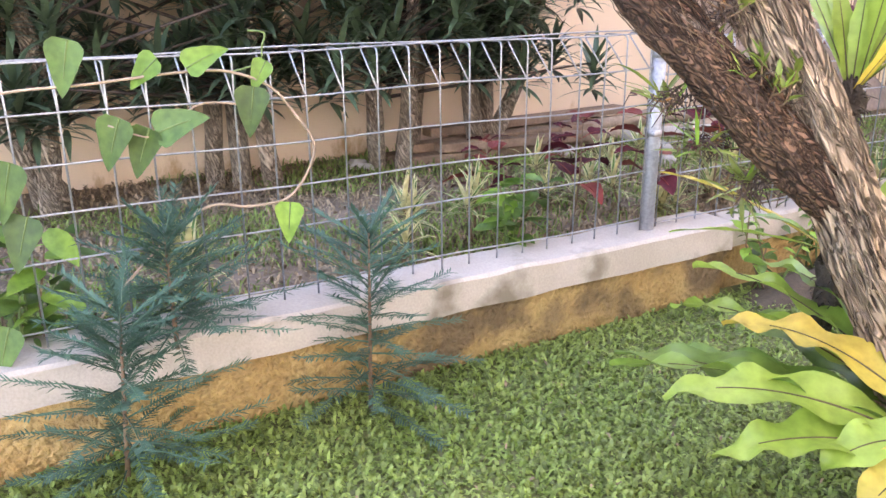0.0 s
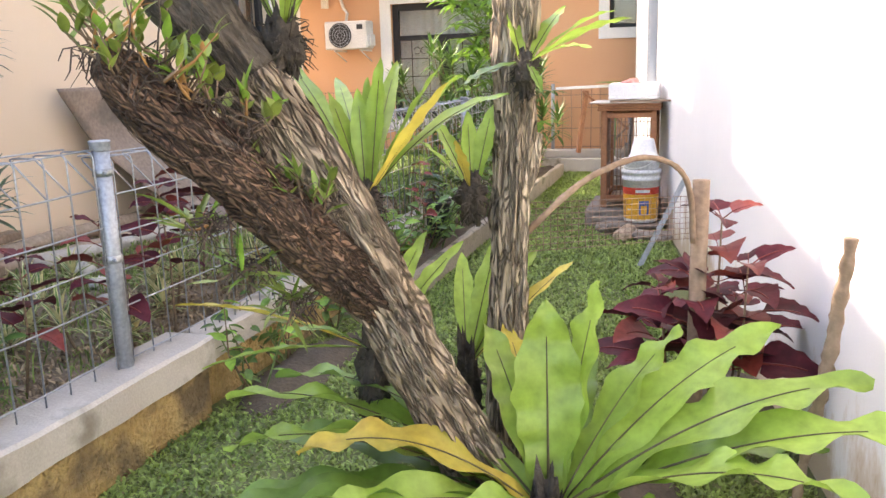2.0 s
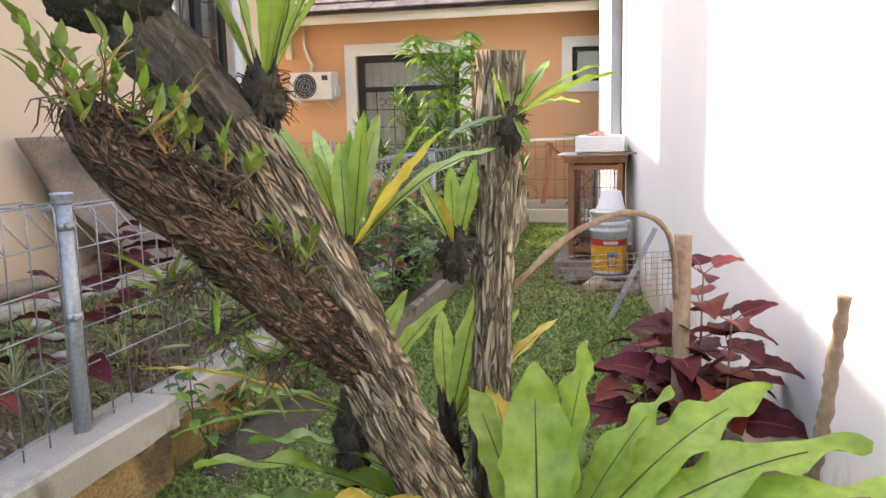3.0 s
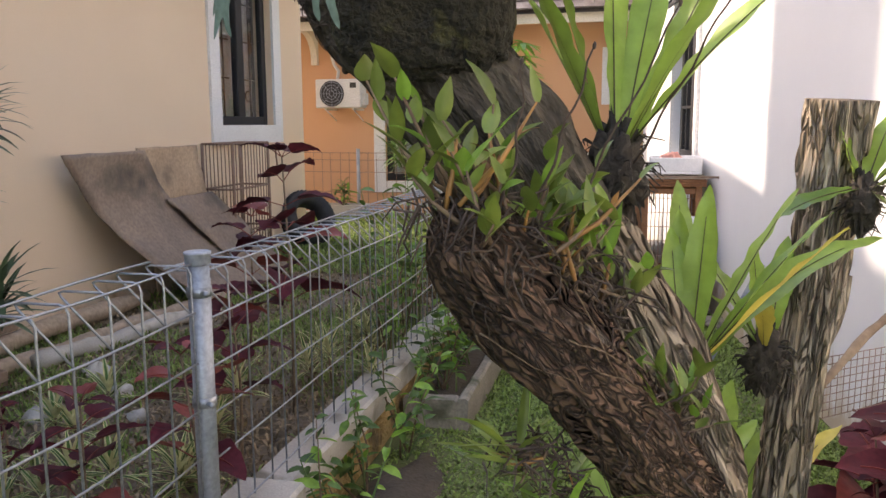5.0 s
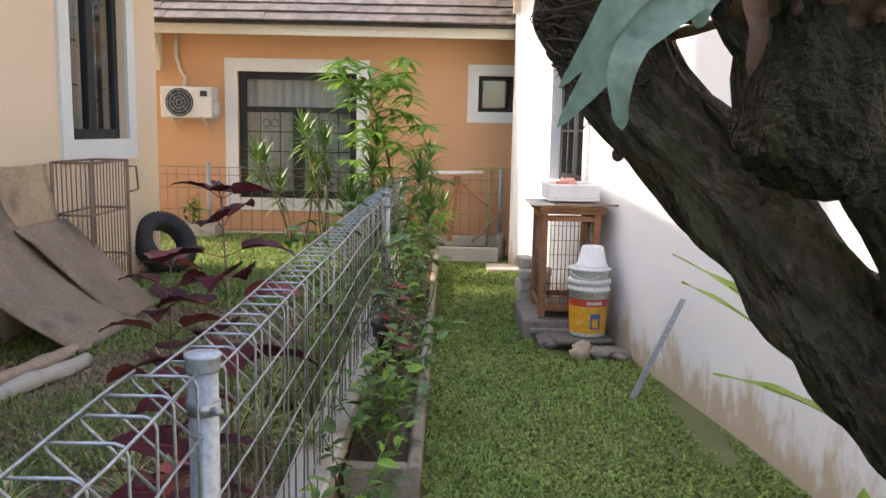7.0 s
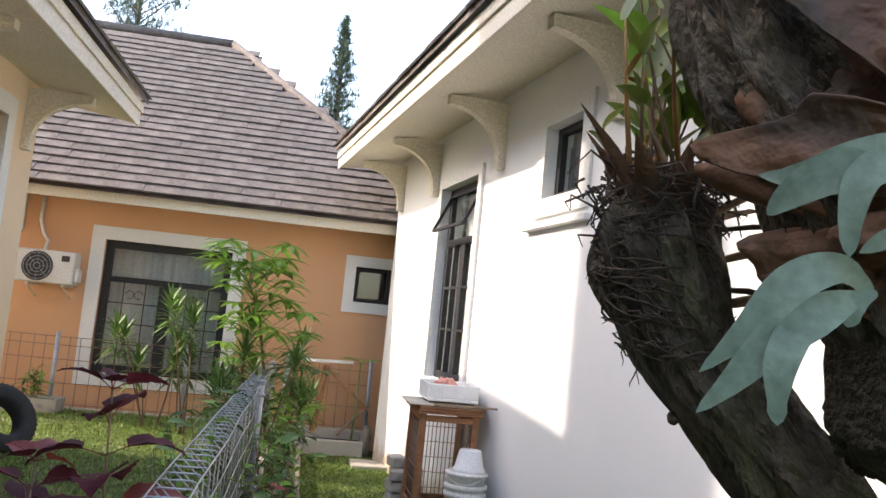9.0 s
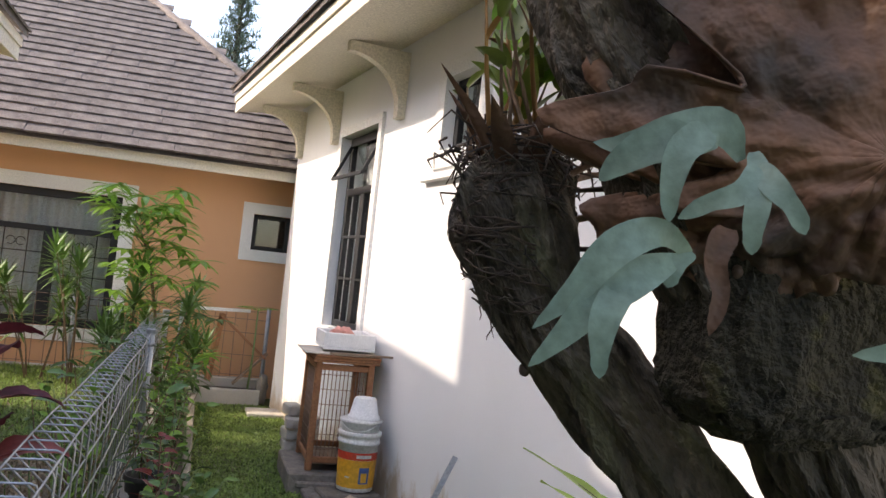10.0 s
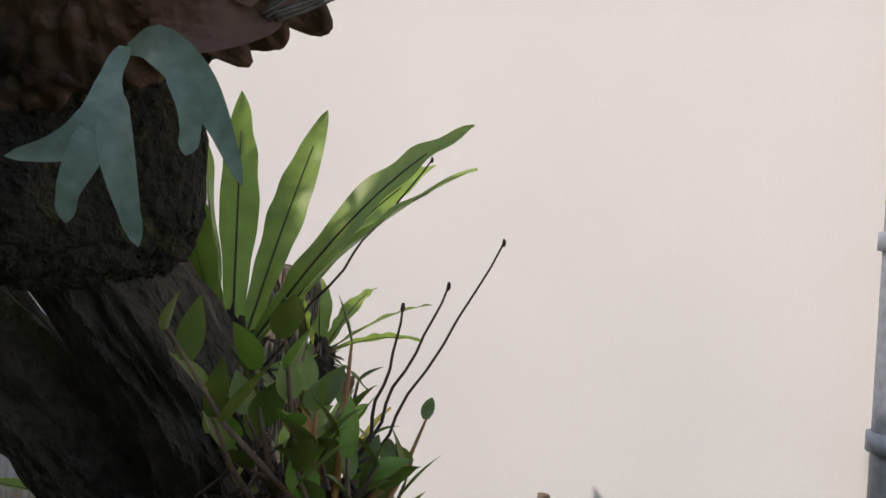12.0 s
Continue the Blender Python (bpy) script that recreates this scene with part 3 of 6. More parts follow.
def bracket(parent, y, z, reach, drop):
    """A curved wooden eave bracket against a wall along y (outer face x = 0)."""
    s = Shape()
    out = [(0, z), (-reach, z), (-reach, z - 0.08)]
    for i in range(9):
        a = math.pi / 2 * i / 8
        out.append((-reach * (1 - math.sin(a)) * 0.86 - 0.07, z - 0.08 - (drop - 0.16) * (1 - math.cos(a))))
    out += [(-0.07, z - drop), (0, z - drop)]
    k = len(out)
    vs = [(x, y - 0.045, q) for x, q in out] + [(x, y + 0.045, q) for x, q in out]
    fs = [tuple(range(k)), tuple(range(2 * k - 1, k - 1, -1))] + [(i, k + i, k + (i + 1) % k, (i + 1) % k) for i in range(k)]
    part("bracket", s.add(vs, fs), M_cream_trim, parent, "cream painted eave bracket", smooth=False)


def eave(parent, y0, y1, z, reach, pitch, depth, end_tip=True):
    """Soffit, fascia and roof slope above a wall along y (outer face x = 0); the roof climbs towards +x."""
    t = math.tan(radians(pitch))
    zs = z - 0.0
    s = Shape()
    s.add([(-reach, y0, zs - 0.02), (-reach, y1, zs - 0.02), (0.05, y1, zs + 0.10), (0.05, y0, zs + 0.10),
           (-reach, y0, zs + 0.0), (-reach, y1, zs + 0.0), (0.05, y1, zs + 0.12), (0.05, y0, zs + 0.12)],
          [(0, 1, 2, 3), (7, 6, 5, 4), (0, 4, 5, 1), (1, 5, 6, 2), (2, 6, 7, 3), (3, 7, 4, 0)])
    part("soffit", s, M_cream_trim, parent, "cream soffit boards", smooth=False)
    f = Shape().box(-reach - 0.03, -reach - 0.002, y0, y1, zs - 0.04, zs + 0.17, bev=0.004)
    f.box(-reach - 0.05, -reach - 0.032, y0, y1, zs + 0.09, zs + 0.18, bev=0.004)
    part("fascia", f, M_cream_trim, parent, "cream painted fascia board", smooth=False)
    a, b = -reach - 0.09, depth
    za = zs + 0.185
    zb = za + (b - a) * t
    r = Shape().add([(a, y0, za), (a, y1, za), (b, y1 - 0.0, zb), (b, y0, zb), (a, y0, za + 0.06), (a, y1, za + 0.06), (b, y1, zb + 0.06), (b, y0, zb + 0.06)],
                    [(3, 2, 1, 0), (4, 5, 6, 7), (0, 1, 5, 4), (1, 2, 6, 5), (2, 3, 7, 6), (3, 0, 4, 7)])
    roof = part("roof", r, M_shingle, parent, "dark grey shingle roof", smooth=False)
    c = 2 * b - a
    r2 = Shape().add([(b, y0, zb + 0.06), (b, y1, zb + 0.06), (c, y1, za + 0.06), (c, y0, za + 0.06)], [(0, 1, 2, 3)])
    part("roof", r2, M_shingle, parent, "dark grey shingle roof", smooth=False)
    # shingle butts along the eave edge
    for k in range(int((y1 - y0) / 0.30)):
        y = y0 + 0.30 * k
        part("shingle", Shape().box(a - 0.02 - 0.006 * (k % 3), a + 0.20, y + 0.004, y + 0.296, za + 0.062, za + 0.082, m=Matrix.Translation((a, 0, za + 0.06)) @ Matrix.Rotation(-radians(pitch), 4, "Y") @ Matrix.Translation((-a, 0, -za - 0.06))), M_shingle, roof, smooth=False)
    return za, zb, a, b


# the white house, along the lawn
WH = pose(1.985, 3.3, 0, 0, 0, 8.03)
white_house = thing("white_house", "white painted single-storey house with black windows and deep eaves", "house", at=WH)
holes = [(2.26, 3.34, 1.17, 3.05), (0.27, 0.85, 2.65, 3.18)]
part("wall", wall_shape(-7.5, 5.25, -0.1, 3.72, 0.18, holes), M_white_wall, white_house, "white painted rendered wall, stained near the ground", smooth=False)
part("wall", Shape().box(0.0, 6.0, 5.07, 5.25, -0.1, 3.72, m=Matrix.Translation((0.185, 0, 0))), M_white_wall, white_house, "white painted rendered wall", smooth=False)
part("wall", Shape().box(0.185, 6.0, -7.5, -7.3, -0.1, 3.72), M_white_wall, white_house, "white painted rendered wall", smooth=False)
ww = window(white_house, 2.26, 3.34, 1.17, 3.05, 0.09, 3, 1, depth=0.1, transom=2.50, f=0.07, curtain=True, trim_proud=0.03)
hw = window(white_house, 0.27, 0.85, 2.65, 3.18, 0.13, 1, 0, depth=0.1, curtain=False)
part("ledge", Shape().box(-0.055, -0.002, 0.10, 1.10, 2.43, 2.48, bev=0.006), M_trim, white_house, "white sill band under the small window", smooth=False)
sash = Shape()
for a, b in (((0, 0.0), (1, 0.0)), ((0, 1), (1, 1)), ((0, 0), (0, 1)), ((1, 0), (1, 1))):
    pts = []
    for u, v in (a, b):
        pts.append((0.065 - 0.17 * (1 - v), 2.34 + 0.92 * u, 2.97 - 0.36 * (1 - v)))
    sash.tube(pts, 0.02, 4)
part("open_sash", sash, M_black_frame, ww, "top-hung sash standing open", smooth=False)
za, zb, ea, eb = eave(white_house, -7.6, 5.62, 3.55, 0.72, 36, 4.2)
for y in (-5.2, -3.4, -1.6, -0.2, 1.75, 3.6, 5.05):
    bracket(white_house, y, 3.56, 0.52, 0.55)
gable = Shape().add([(0.0, 5.25, 3.72), (6.2, 5.25, 3.72), (6.2, 5.25, 4.2), (4.2, 5.25, zb), (0.0, 5.25, 3.95)], [(0, 1, 2, 3, 4)])
part("gable", gable, M_white_wall, white_house, "white gable end", smooth=False)
# downpipe near the camera's end of the wall
downpipe = thing("downpipe", "white plastic downpipe with clamped joints on the white wall, coloured blue-grey for its shade", "pipe", at=WH)
PY = -4.40
part("pipe", Shape().tube([(-0.06, PY, 0.0), (-0.06, PY, 3.5)], 0.045, 20), M_pipe, downpipe)
for z in (0.37, 0.80, 1.235, 1.67, 2.105, 2.54, 2.97):
    part("joint_collar", Shape().lathe([(0.046, -0.022), (0.056, -0.02), (0.056, 0.02), (0.046, 0.022)], 20, (-0.06, PY, z)), M_pipe, downpipe)
    part("clamp", Shape().box(-0.03, 0.0, PY - 0.05, PY + 0.05, z - 0.012, z + 0.012), M_pipe, downpipe, smooth=False)

# the cream house, beyond the fence; its wall faces the lawn, so its frame is turned round
CH = pose(-2.35, 0, 0, 0, 0, 180)
cream_house = thing("cream_house", "cream painted neighbour's house with white window surrounds", "house", at=CH)
part("wall", wall_shape(-6.40, 9.0, 0.0, 3.60, 0.18, [(-5.64, -4.56, 1.50, 3.05)]), M_cream_wall, cream_house, "cream painted rendered wall", smooth=False)
part("wall", Shape().box(0.185, 5.5, -6.40, -6.22, 0.0, 3.60), M_cream_wall, cream_house, "cream painted rendered wall", smooth=False)
part("wall", Shape().box(0.185, 5.5, 8.8, 9.0, 0.0, 3.60), M_cream_wall, cream_house, "cream painted rendered wall", smooth=False)
window(cream_house, -5.64, -4.56, 1.50, 3.05, 0.17, 4, 1, depth=0.09, curtain=True, grille=True, f=0.08)
cza, czb, cea, ceb = eave(cream_house, -6.85, 9.1, 3.38, 0.76, 36, 2.6)
for y in (-6.1, -4.1, -2.1, -0.1, 2.0):
    bracket(cream_house, y, 3.40, 0.55, 0.55)
# added block, out of view, that casts the upright shade strip on the white wall
part("upper_storey", Shape().box(2.9, 4.6, -4.62, -3.33, 4.6, 10.5, bev=0.01), M_cream_wall, cream_house, "plain cream block added unseen behind the ridge to shade the white wall", smooth=False)
part("gable", Shape().add([(0.0, -6.4, 3.6), (5.5, -6.4, 3.6), (2.6, -6.4, czb), (0.0, -6.4, 3.75)], [(0, 1, 2, 3)]), M_cream_wall, cream_house, "cream gable end", smooth=False)

# the orange house across the end of the gardens; local y runs to world -x
OH = pose(0, 9.2, 0, 0, 0, 90)
orange_house = thing("orange_house", "orange painted house with white window surrounds and a grey shingle roof", "house", at=OH)
# in this frame local +x points to world +y and local y to world -x
part("wall", wall_shape(-4.0, 7.0, -0.1, 2.95, 0.18, [(0.73, 2.28, 0.70, 2.34), (-1.32, -0.85, 1.88, 2.34)]), M_orange_wall, orange_house, "orange painted rendered wall", smooth=False)
window(orange_house, 0.73, 2.28, 0.70, 2.34, 0.165, 4, 1, depth=0.09, transom=1.86, curtain=True, grille=True, f=0.095)
window(orange_house, -1.32, -0.85, 1.88, 2.34, 0.14, 1, 0, depth=0.09, curtain=False)
part("soffit", Shape().box(-0.56, 0.10, -4.0, 7.0, 2.83, 2.86), M_cream_trim, orange_house, "cream soffit", smooth=False)
part("fascia", Shape().box(-0.60, -0.565, -4.0, 7.0, 2.74, 2.87, bev=0.004), M_cream_trim, orange_house, "cream painted fascia board", smooth=False)
E0, EZ, RX, RZ = -0.68, 2.88, 2.8, 5.90          # eave and ridge in local x, z
HIP_Y = 1.40
slope = math.atan2(RZ - EZ, RX - E0)
hip_end = HIP_Y - (RX - E0)
deck = Shape().add([(E0, hip_end, EZ - 0.03), (E0, 9, EZ - 0.03), (RX, 9, RZ - 0.03), (RX, HIP_Y, RZ - 0.03)], [(3, 2, 1, 0)])
deck.add([(E0, hip_end, EZ - 0.03), (RX, HIP_Y, RZ - 0.03), (2 * RX - E0, hip_end, EZ - 0.03)], [(0, 1, 2)])
deck.add([(RX, HIP_Y, RZ - 0.03), (RX, 9, RZ - 0.03), (2 * RX - E0, 9, EZ - 0.03), (2 * RX - E0, hip_end, EZ - 0.03)], [(0, 1, 2, 3)])
o_roof = part("roof", deck, M_shingle, orange_house, "weathered grey shingle hip roof", smooth=False)
for y in (3.3, 5.2):
    bracket(orange_house, y, 2.83, 0.45, 0.5)
part("ridge_cap", Shape().tube([(RX, HIP_Y, RZ + 0.03), (RX, 9, RZ + 0.03)], 0.075, 8).tube([(RX, HIP_Y, RZ + 0.03), (E0, hip_end, EZ + 0.03)], 0.07, 8), M_shingle, o_roof, "rounded ridge and hip caps")


# ---------------------------------------------------------------- fences
def roll_wire(h, roll=0.13):
    """One upright wire of a roll-top panel, from z = 0 up to h, with the triangular roll at its head."""
    q = 0.13
    pts = [(0, 0, 0), (0, 0, h - 0.02), (-0.006, 0, h - 0.005), (-0.02, 0, h), (-roll + 0.012, 0, h), (-roll, 0, h - 0.004), (-roll + 0.006, 0, h - 0.014), (-0.004, 0, h - q)]
    return Shape().tube(pts, 0.0033, 5)


def fence_panel(y0, y1, z, h, spacing=0.118):
    f = thing("wire_fence_panel", "galvanised roll-top welded wire fence panel on the low wall", "fence", "fence panels", base=(0, y0, z))
    n = int((y1 - y0 - 0.06) / spacing)
    me = roll_wire(h).mesh("upright_wire", [M_galv])
    for k in range(n + 1):
        y = y0 + 0.05 + spacing * k
        share("upright_wire", me, f, pose(0.004 * math.sin(k * 2.3), y, z, 0.5 * math.sin(k * 1.7), 0.4 * math.cos(k * 2.1), 0))
    for x, q in ((-0.122, h + 0.005), (0.004, h + 0.005), (0.006, h - 0.13), (0.006, h - 0.27), (0.006, h - 0.405), (0.006, h - 0.54), (0.006, 0.06)):
        pts = [(x + 0.004 * math.sin(i * 1.1), y0 + 0.03 + (y1 - y0 - 0.06) * i / 16, z + q + 0.004 * math.sin(i * 0.8 + x * 30)) for i in range(17)]
        part("cross_wire", Shape().tube(pts, 0.0033, 5), M_galv, f)
    return f


def fence_post(y, z, top):
    p = thing("fence_post", "grey painted steel fence post with a flat cap", "post", "fence posts", base=(0, y, z))
    part("pole", Shape().lathe([(0.0, z - 0.03), (0.030, z - 0.03), (0.030, top - 0.03), (0.0, top - 0.03)], 20, (0, y, 0)), M_post, p)
    part("cap", Shape().lathe([(0.0, top - 0.035), (0.033, top - 0.035), (0.0345, top - 0.030), (0.0345, top - 0.008), (0.037, top - 0.006), (0.037, top - 0.001), (0.034, top + 0.001), (0.0, top + 0.002)], 20, (0, y, 0)), M_post, p, "grey cap")
    for q in (0.11, 0.42):
        part("clamp", Shape().lathe([(0.031, top - q - 0.014), (0.034, top - q - 0.013), (0.034, top - q + 0.013), (0.031, top - q + 0.014)], 20, (0, y, 0)), M_galv, p)
        part("bolt", Shape().tube([(0.02, y - 0.02, top - q), (0.045, y - 0.035, top - q)], 0.008, 6), M_galv, p)
    return p


WALL_TOP = 0.335
for a, b in ((-4.9, -2.45), (-2.45, 0.0), (0.0, 4.8), (4.8, 7.2)):
    fence_panel(a, b, WALL_TOP + (0.0 if a < 0 else -0.03), 0.80)
for y in (-4.9, -2.45, 0.0, 4.8, 7.2):
    fence_post(y, WALL_TOP if y < 0.1 else 0.31, 1.170 if y < 0.1 else 1.14)

# the far fence, rusty, in front of the orange house
FY = 8.98
far_kerb = tagged(part("far_kerb", Shape().box(-6, 1.18, FY - 0.08, FY + 0.08, -0.05, 0.27, bev=0.01), M_beam, smooth=False), "low mossy cement kerb under the far fence", "kerb", kind="structure")
far_box = thing("planting_box", "low cement planting box against the far kerb", "planter", base=(0.55, 8.7, 0))
part("front", worn_bar(-0.04, 0.04, -0.62, 0.62, 0, 0.19), M_beam, far_box, smooth=False).matrix_basis = pose(0.5, 8.55, 0, 0, 0, 90)
part("soil", Shape().box(-0.12, 1.12, 8.58, 8.89, 0, 0.16), M_dark_soil, far_box)


def far_panel(x0, x1):
    f = thing("wire_fence_panel", "rusty welded wire fence panel on a cement kerb", "fence", "far fence panels", base=(x0, FY, 0.27))
    n = int((x1 - x0) / 0.13)
    me = Shape().tube([(0, 0, 0), (0, 0, 0.86)], 0.004, 5).mesh("upright_wire", [M_rust])
    for k in range(1, n):
        share("upright_wire", me, f, pose(x0 + (x1 - x0) * k / n, FY, 0.25, 0.4 * math.sin(k), 0.7 * math.sin(k * 2.2), 0))
    for z in (0.30, 0.55, 0.83, 1.00, 1.10):
        part("cross_wire", Shape().tube([(x0, FY + 0.004, z), ((x0 + x1) / 2, FY + 0.004, z + 0.006), (x1, FY + 0.004, z)], 0.004, 5), M_rust, f)
    part("post", Shape().tube([(x1, FY, 0.2), (x1, FY, 1.16)], 0.026, 10), M_post, f, "grey fence post")


for a, b in ((-5.6, -4.1), (-4.1, -2.62), (-2.62, -1.1), (-1.1, 0.12), (0.12, 1.16)):
    far_panel(a, b)


# ---------------------------------------------------------------- the leaning tree
def smooth_path(pts, n):
    """Points along a soft curve through the given (x, y, z, r)."""
    out = []
    P = [np.array(p, float) for p in pts]
    P = [2 * P[0] - P[1]] + P + [2 * P[-1] - P[-2]]
    seg = len(P) - 3
    for i in range(n + 1):
        u = i / n * seg
        k = min(int(u), seg - 1)
        t = u - k
        a, b, c, d = P[k:k + 4]
        out.append(0.5 * (2 * b + (c - a) * t + (2 * a - 5 * b + 4 * c - d) * t * t + (3 * b - a - 3 * c + d) * t ** 3))
    return [tuple(o[:3]) for o in out], [float(o[3]) for o in out]


tree = thing("leaning_tree", "leaning garden tree with furrowed lichen-spotted bark and cut limbs", "tree", base=(1.56, -0.33, 0))
pts, rad = smooth_path([(1.565, -0.325, -0.05, 0.105), (1.475, -0.425, 0.27, 0.086), (1.372, -0.531, 0.555, 0.075), (1.265, -0.645, 0.89, 0.069), (1.196, -0.715, 1.10, 0.067), (1.10, -0.775, 1.29, 0.067), (0.985, -0.825, 1.48, 0.064), (0.86, -0.85, 1.64, 0.060), (0.755, -0.85, 1.76, 0.058), (0.705, -0.83, 1.88, 0.058), (0.645, -0.80, 2.04, 0.056), (0.58, -0.76, 2.7, 0.045)], 210)
part("trunk", Shape().tube(pts[:104], rad[:104], 84, furrow=0.30, rough=0.12, freq=6), M_bark, tree)
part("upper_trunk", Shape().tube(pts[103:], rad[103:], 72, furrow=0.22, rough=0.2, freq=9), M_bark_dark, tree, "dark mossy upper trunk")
pts, rad = smooth_path([(1.30, -0.61, 0.80, 0.045), (1.215, -0.745, 0.95, 0.060), (1.10, -0.92, 1.16, 0.057), (1.0, -1.04, 1.31, 0.056), (0.96, -1.095, 1.385, 0.046), (0.948, -1.115, 1.415, 0.02)], 120)
part("limb", Shape().tube(pts, rad, 72, furrow=0.30, rough=0.18, freq=8), M_bark_red, tree, "reddish-brown cut limb stub overgrown with roots")
limb_roots = random.Random(61)
for k in range(24):
    i = limb_roots.randint(46, 104)
    a, run = limb_roots.uniform(0, 2 * math.pi), []
    step = limb_roots.choice((-1, 1))
    for q in range(9):
        j = max(0, min(119, i - q * 2))
        axis_ = (Vector(pts[j + 1]) - Vector(pts[j])).normalized()
        u_ = axis_.orthogonal().normalized()
        v_ = axis_.cross(u_)
        rr_ = rad[j] * 1.10 + 0.003 + limb_roots.uniform(-0.0015, 0.0015)
        run.append(Vector(pts[j]) + u_ * rr_ * math.cos(a) + v_ * rr_ * math.sin(a))
        a += 0.10 * step + limb_roots.uniform(-0.05, 0.05)
    part("aerial_root", Shape().tube(run, [0.0012 - 0.0001 * q for q in range(9)], 5), M_stem if k % 3 else M_twig, tree)
pts, rad = smooth_path([(1.19, -0.70, 1.10, 0.04), (1.06, -0.71, 1.26, 0.062), (0.92, -0.695, 1.42, 0.060), (0.795, -0.68, 1.56, 0.054), (0.69, -0.66, 1.67, 0.056), (0.652, -0.655, 1.75, 0.064), (0.64, -0.655, 1.82, 0.055), (0.635, -0.655, 1.85, 0.02)], 110)
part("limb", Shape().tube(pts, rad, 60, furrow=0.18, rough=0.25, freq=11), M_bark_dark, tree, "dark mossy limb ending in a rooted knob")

stump = thing("tree_stump_pole", "upright pale-barked cut tree stump in the fern bed", "stump", base=(1.455, -0.12, 0))
pts, rad = smooth_path([(1.455, -0.12, -0.05, 0.062), (1.462, -0.145, 0.4, 0.052), (1.476, -0.168, 0.75, 0.048), (1.50, -0.20, 1.12, 0.047), (1.517, -0.228, 1.36, 0.053), (1.525, -0.24, 1.55, 0.056)], 130)
part("trunk", Shape().tube(pts, rad, 64, furrow=0.30, rough=0.12, freq=7), M_bark_up, stump)
pts, rad = smooth_path([(1.50, -0.18, 0.98, 0.02), (1.545, -0.185, 1.10, 0.022), (1.562, -0.187, 1.20, 0.018)], 30)
part("side_stub", Shape().tube(pts, rad, 20, furrow=0.3, rough=0.2, freq=12), M_bark_up, stump, "broken side stub")

block = thing("moss_block", "dark mossy fern-fibre block fixed to the tree", "moss block", base=(0.84, -0.86, 1.57))
mb = Shape().blob((0, 0, 0), (1, 1, 1), 0.0, 40)
mb.v = [(0.858 + 0.120 * math.copysign(abs(x) ** 0.55, x) * (1 + 0.10 * noise.noise(Vector((x * 3, y * 3, z * 3)))) + 0.006 * noise.noise(Vector((x * 20, y * 20, z * 20))),
         -0.865 + 0.074 * math.copysign(abs(y) ** 0.55, y) * (1 + 0.14 * noise.noise(Vector((x * 4, y * 3, z * 5)))) + 0.008 * noise.noise(Vector((x * 14, y * 14, z * 14))) + 0.004 * noise.noise(Vector((x * 40, y * 40, z * 40))),
         1.675 + 0.105 * math.copysign(abs(z) ** 0.5, z) * (1 + 0.08 * noise.noise(Vector((x * 5, y * 5, z * 2)))) + 0.008 * noise.noise(Vector((x * 12, y * 9, z * 12)))) for x, y, z in mb.v]
part("block", mb, M_moss, block)


# ---------------------------------------------------------------- ferns
def az(a, e):
    a, e = radians(a), radians(e)
    return Vector((math.cos(a) * math.cos(e), math.sin(a) * math.cos(e), math.sin(e)))


def nest_fern(label, root, rows, core=0.05, core_h=0.08, at_base=None, wave=0.05, turn=0.0):
    """A bird's-nest fern: strap leaves given as (azimuth, elevation, length, width, droop, tone)."""
    f = thing("nest_fern", label, "fern", "nest ferns", base=at_base or root)
    c = Shape().blob((root[0], root[1], root[2] - core_h * 0.5), (core * 0.72, core * 0.72, core_h * 0.8), 0.8, 14, 4.0, seed=root[0] * 9)
    for k in range(70):
        d = az(R.uniform(0, 360), R.uniform(-70, 40))
        p = Vector((root[0], root[1], root[2] - core_h * 0.4)) + Vector((d.x * core, d.y * core, d.z * core_h)) * 0.8
        c.tube([p, p + d * core * 0.25 + az(R.uniform(0, 360), 0) * 0.008, p + d * core * 0.45 + Vector((R.gauss(0, 0.008), R.gauss(0, 0.008), -core * 0.25))], [0.0022, 0.0016, 0.0008], 4)
    part("root_mass", c, M_root, f, "dark fibrous root mass")
    for k, (a, e, ln, w, dr, tone) in enumerate(rows):
        a += R.uniform(-3, 3)
        d = az(a, e)
        s = Shape().leaf(Vector(root) + az(a, 0) * core * 0.35, d, ln, w, dr, 0.24, wave, 34, "strap", rib=1, phase=k * 1.9, twist=turn + R.uniform(-0.35, 0.35))
        part("leaf", s, [(M_nest, M_nest_shaded, M_nest_yellow)[tone], M_rib], f, ("", "", "yellowing leaf")[tone])
    return f


# the large fern in the lawn: leaves sweep out on all sides
big = []
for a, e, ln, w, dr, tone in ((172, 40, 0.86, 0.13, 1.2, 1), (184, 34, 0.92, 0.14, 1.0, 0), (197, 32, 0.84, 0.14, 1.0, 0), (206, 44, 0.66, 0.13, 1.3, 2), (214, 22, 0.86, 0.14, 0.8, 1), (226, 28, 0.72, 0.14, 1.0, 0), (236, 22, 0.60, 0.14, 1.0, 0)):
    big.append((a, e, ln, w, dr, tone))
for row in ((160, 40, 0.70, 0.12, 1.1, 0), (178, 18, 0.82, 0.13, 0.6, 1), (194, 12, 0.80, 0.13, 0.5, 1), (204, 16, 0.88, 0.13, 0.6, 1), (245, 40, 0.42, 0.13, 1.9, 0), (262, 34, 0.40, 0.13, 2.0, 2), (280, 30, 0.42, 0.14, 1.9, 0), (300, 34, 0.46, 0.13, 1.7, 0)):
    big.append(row)
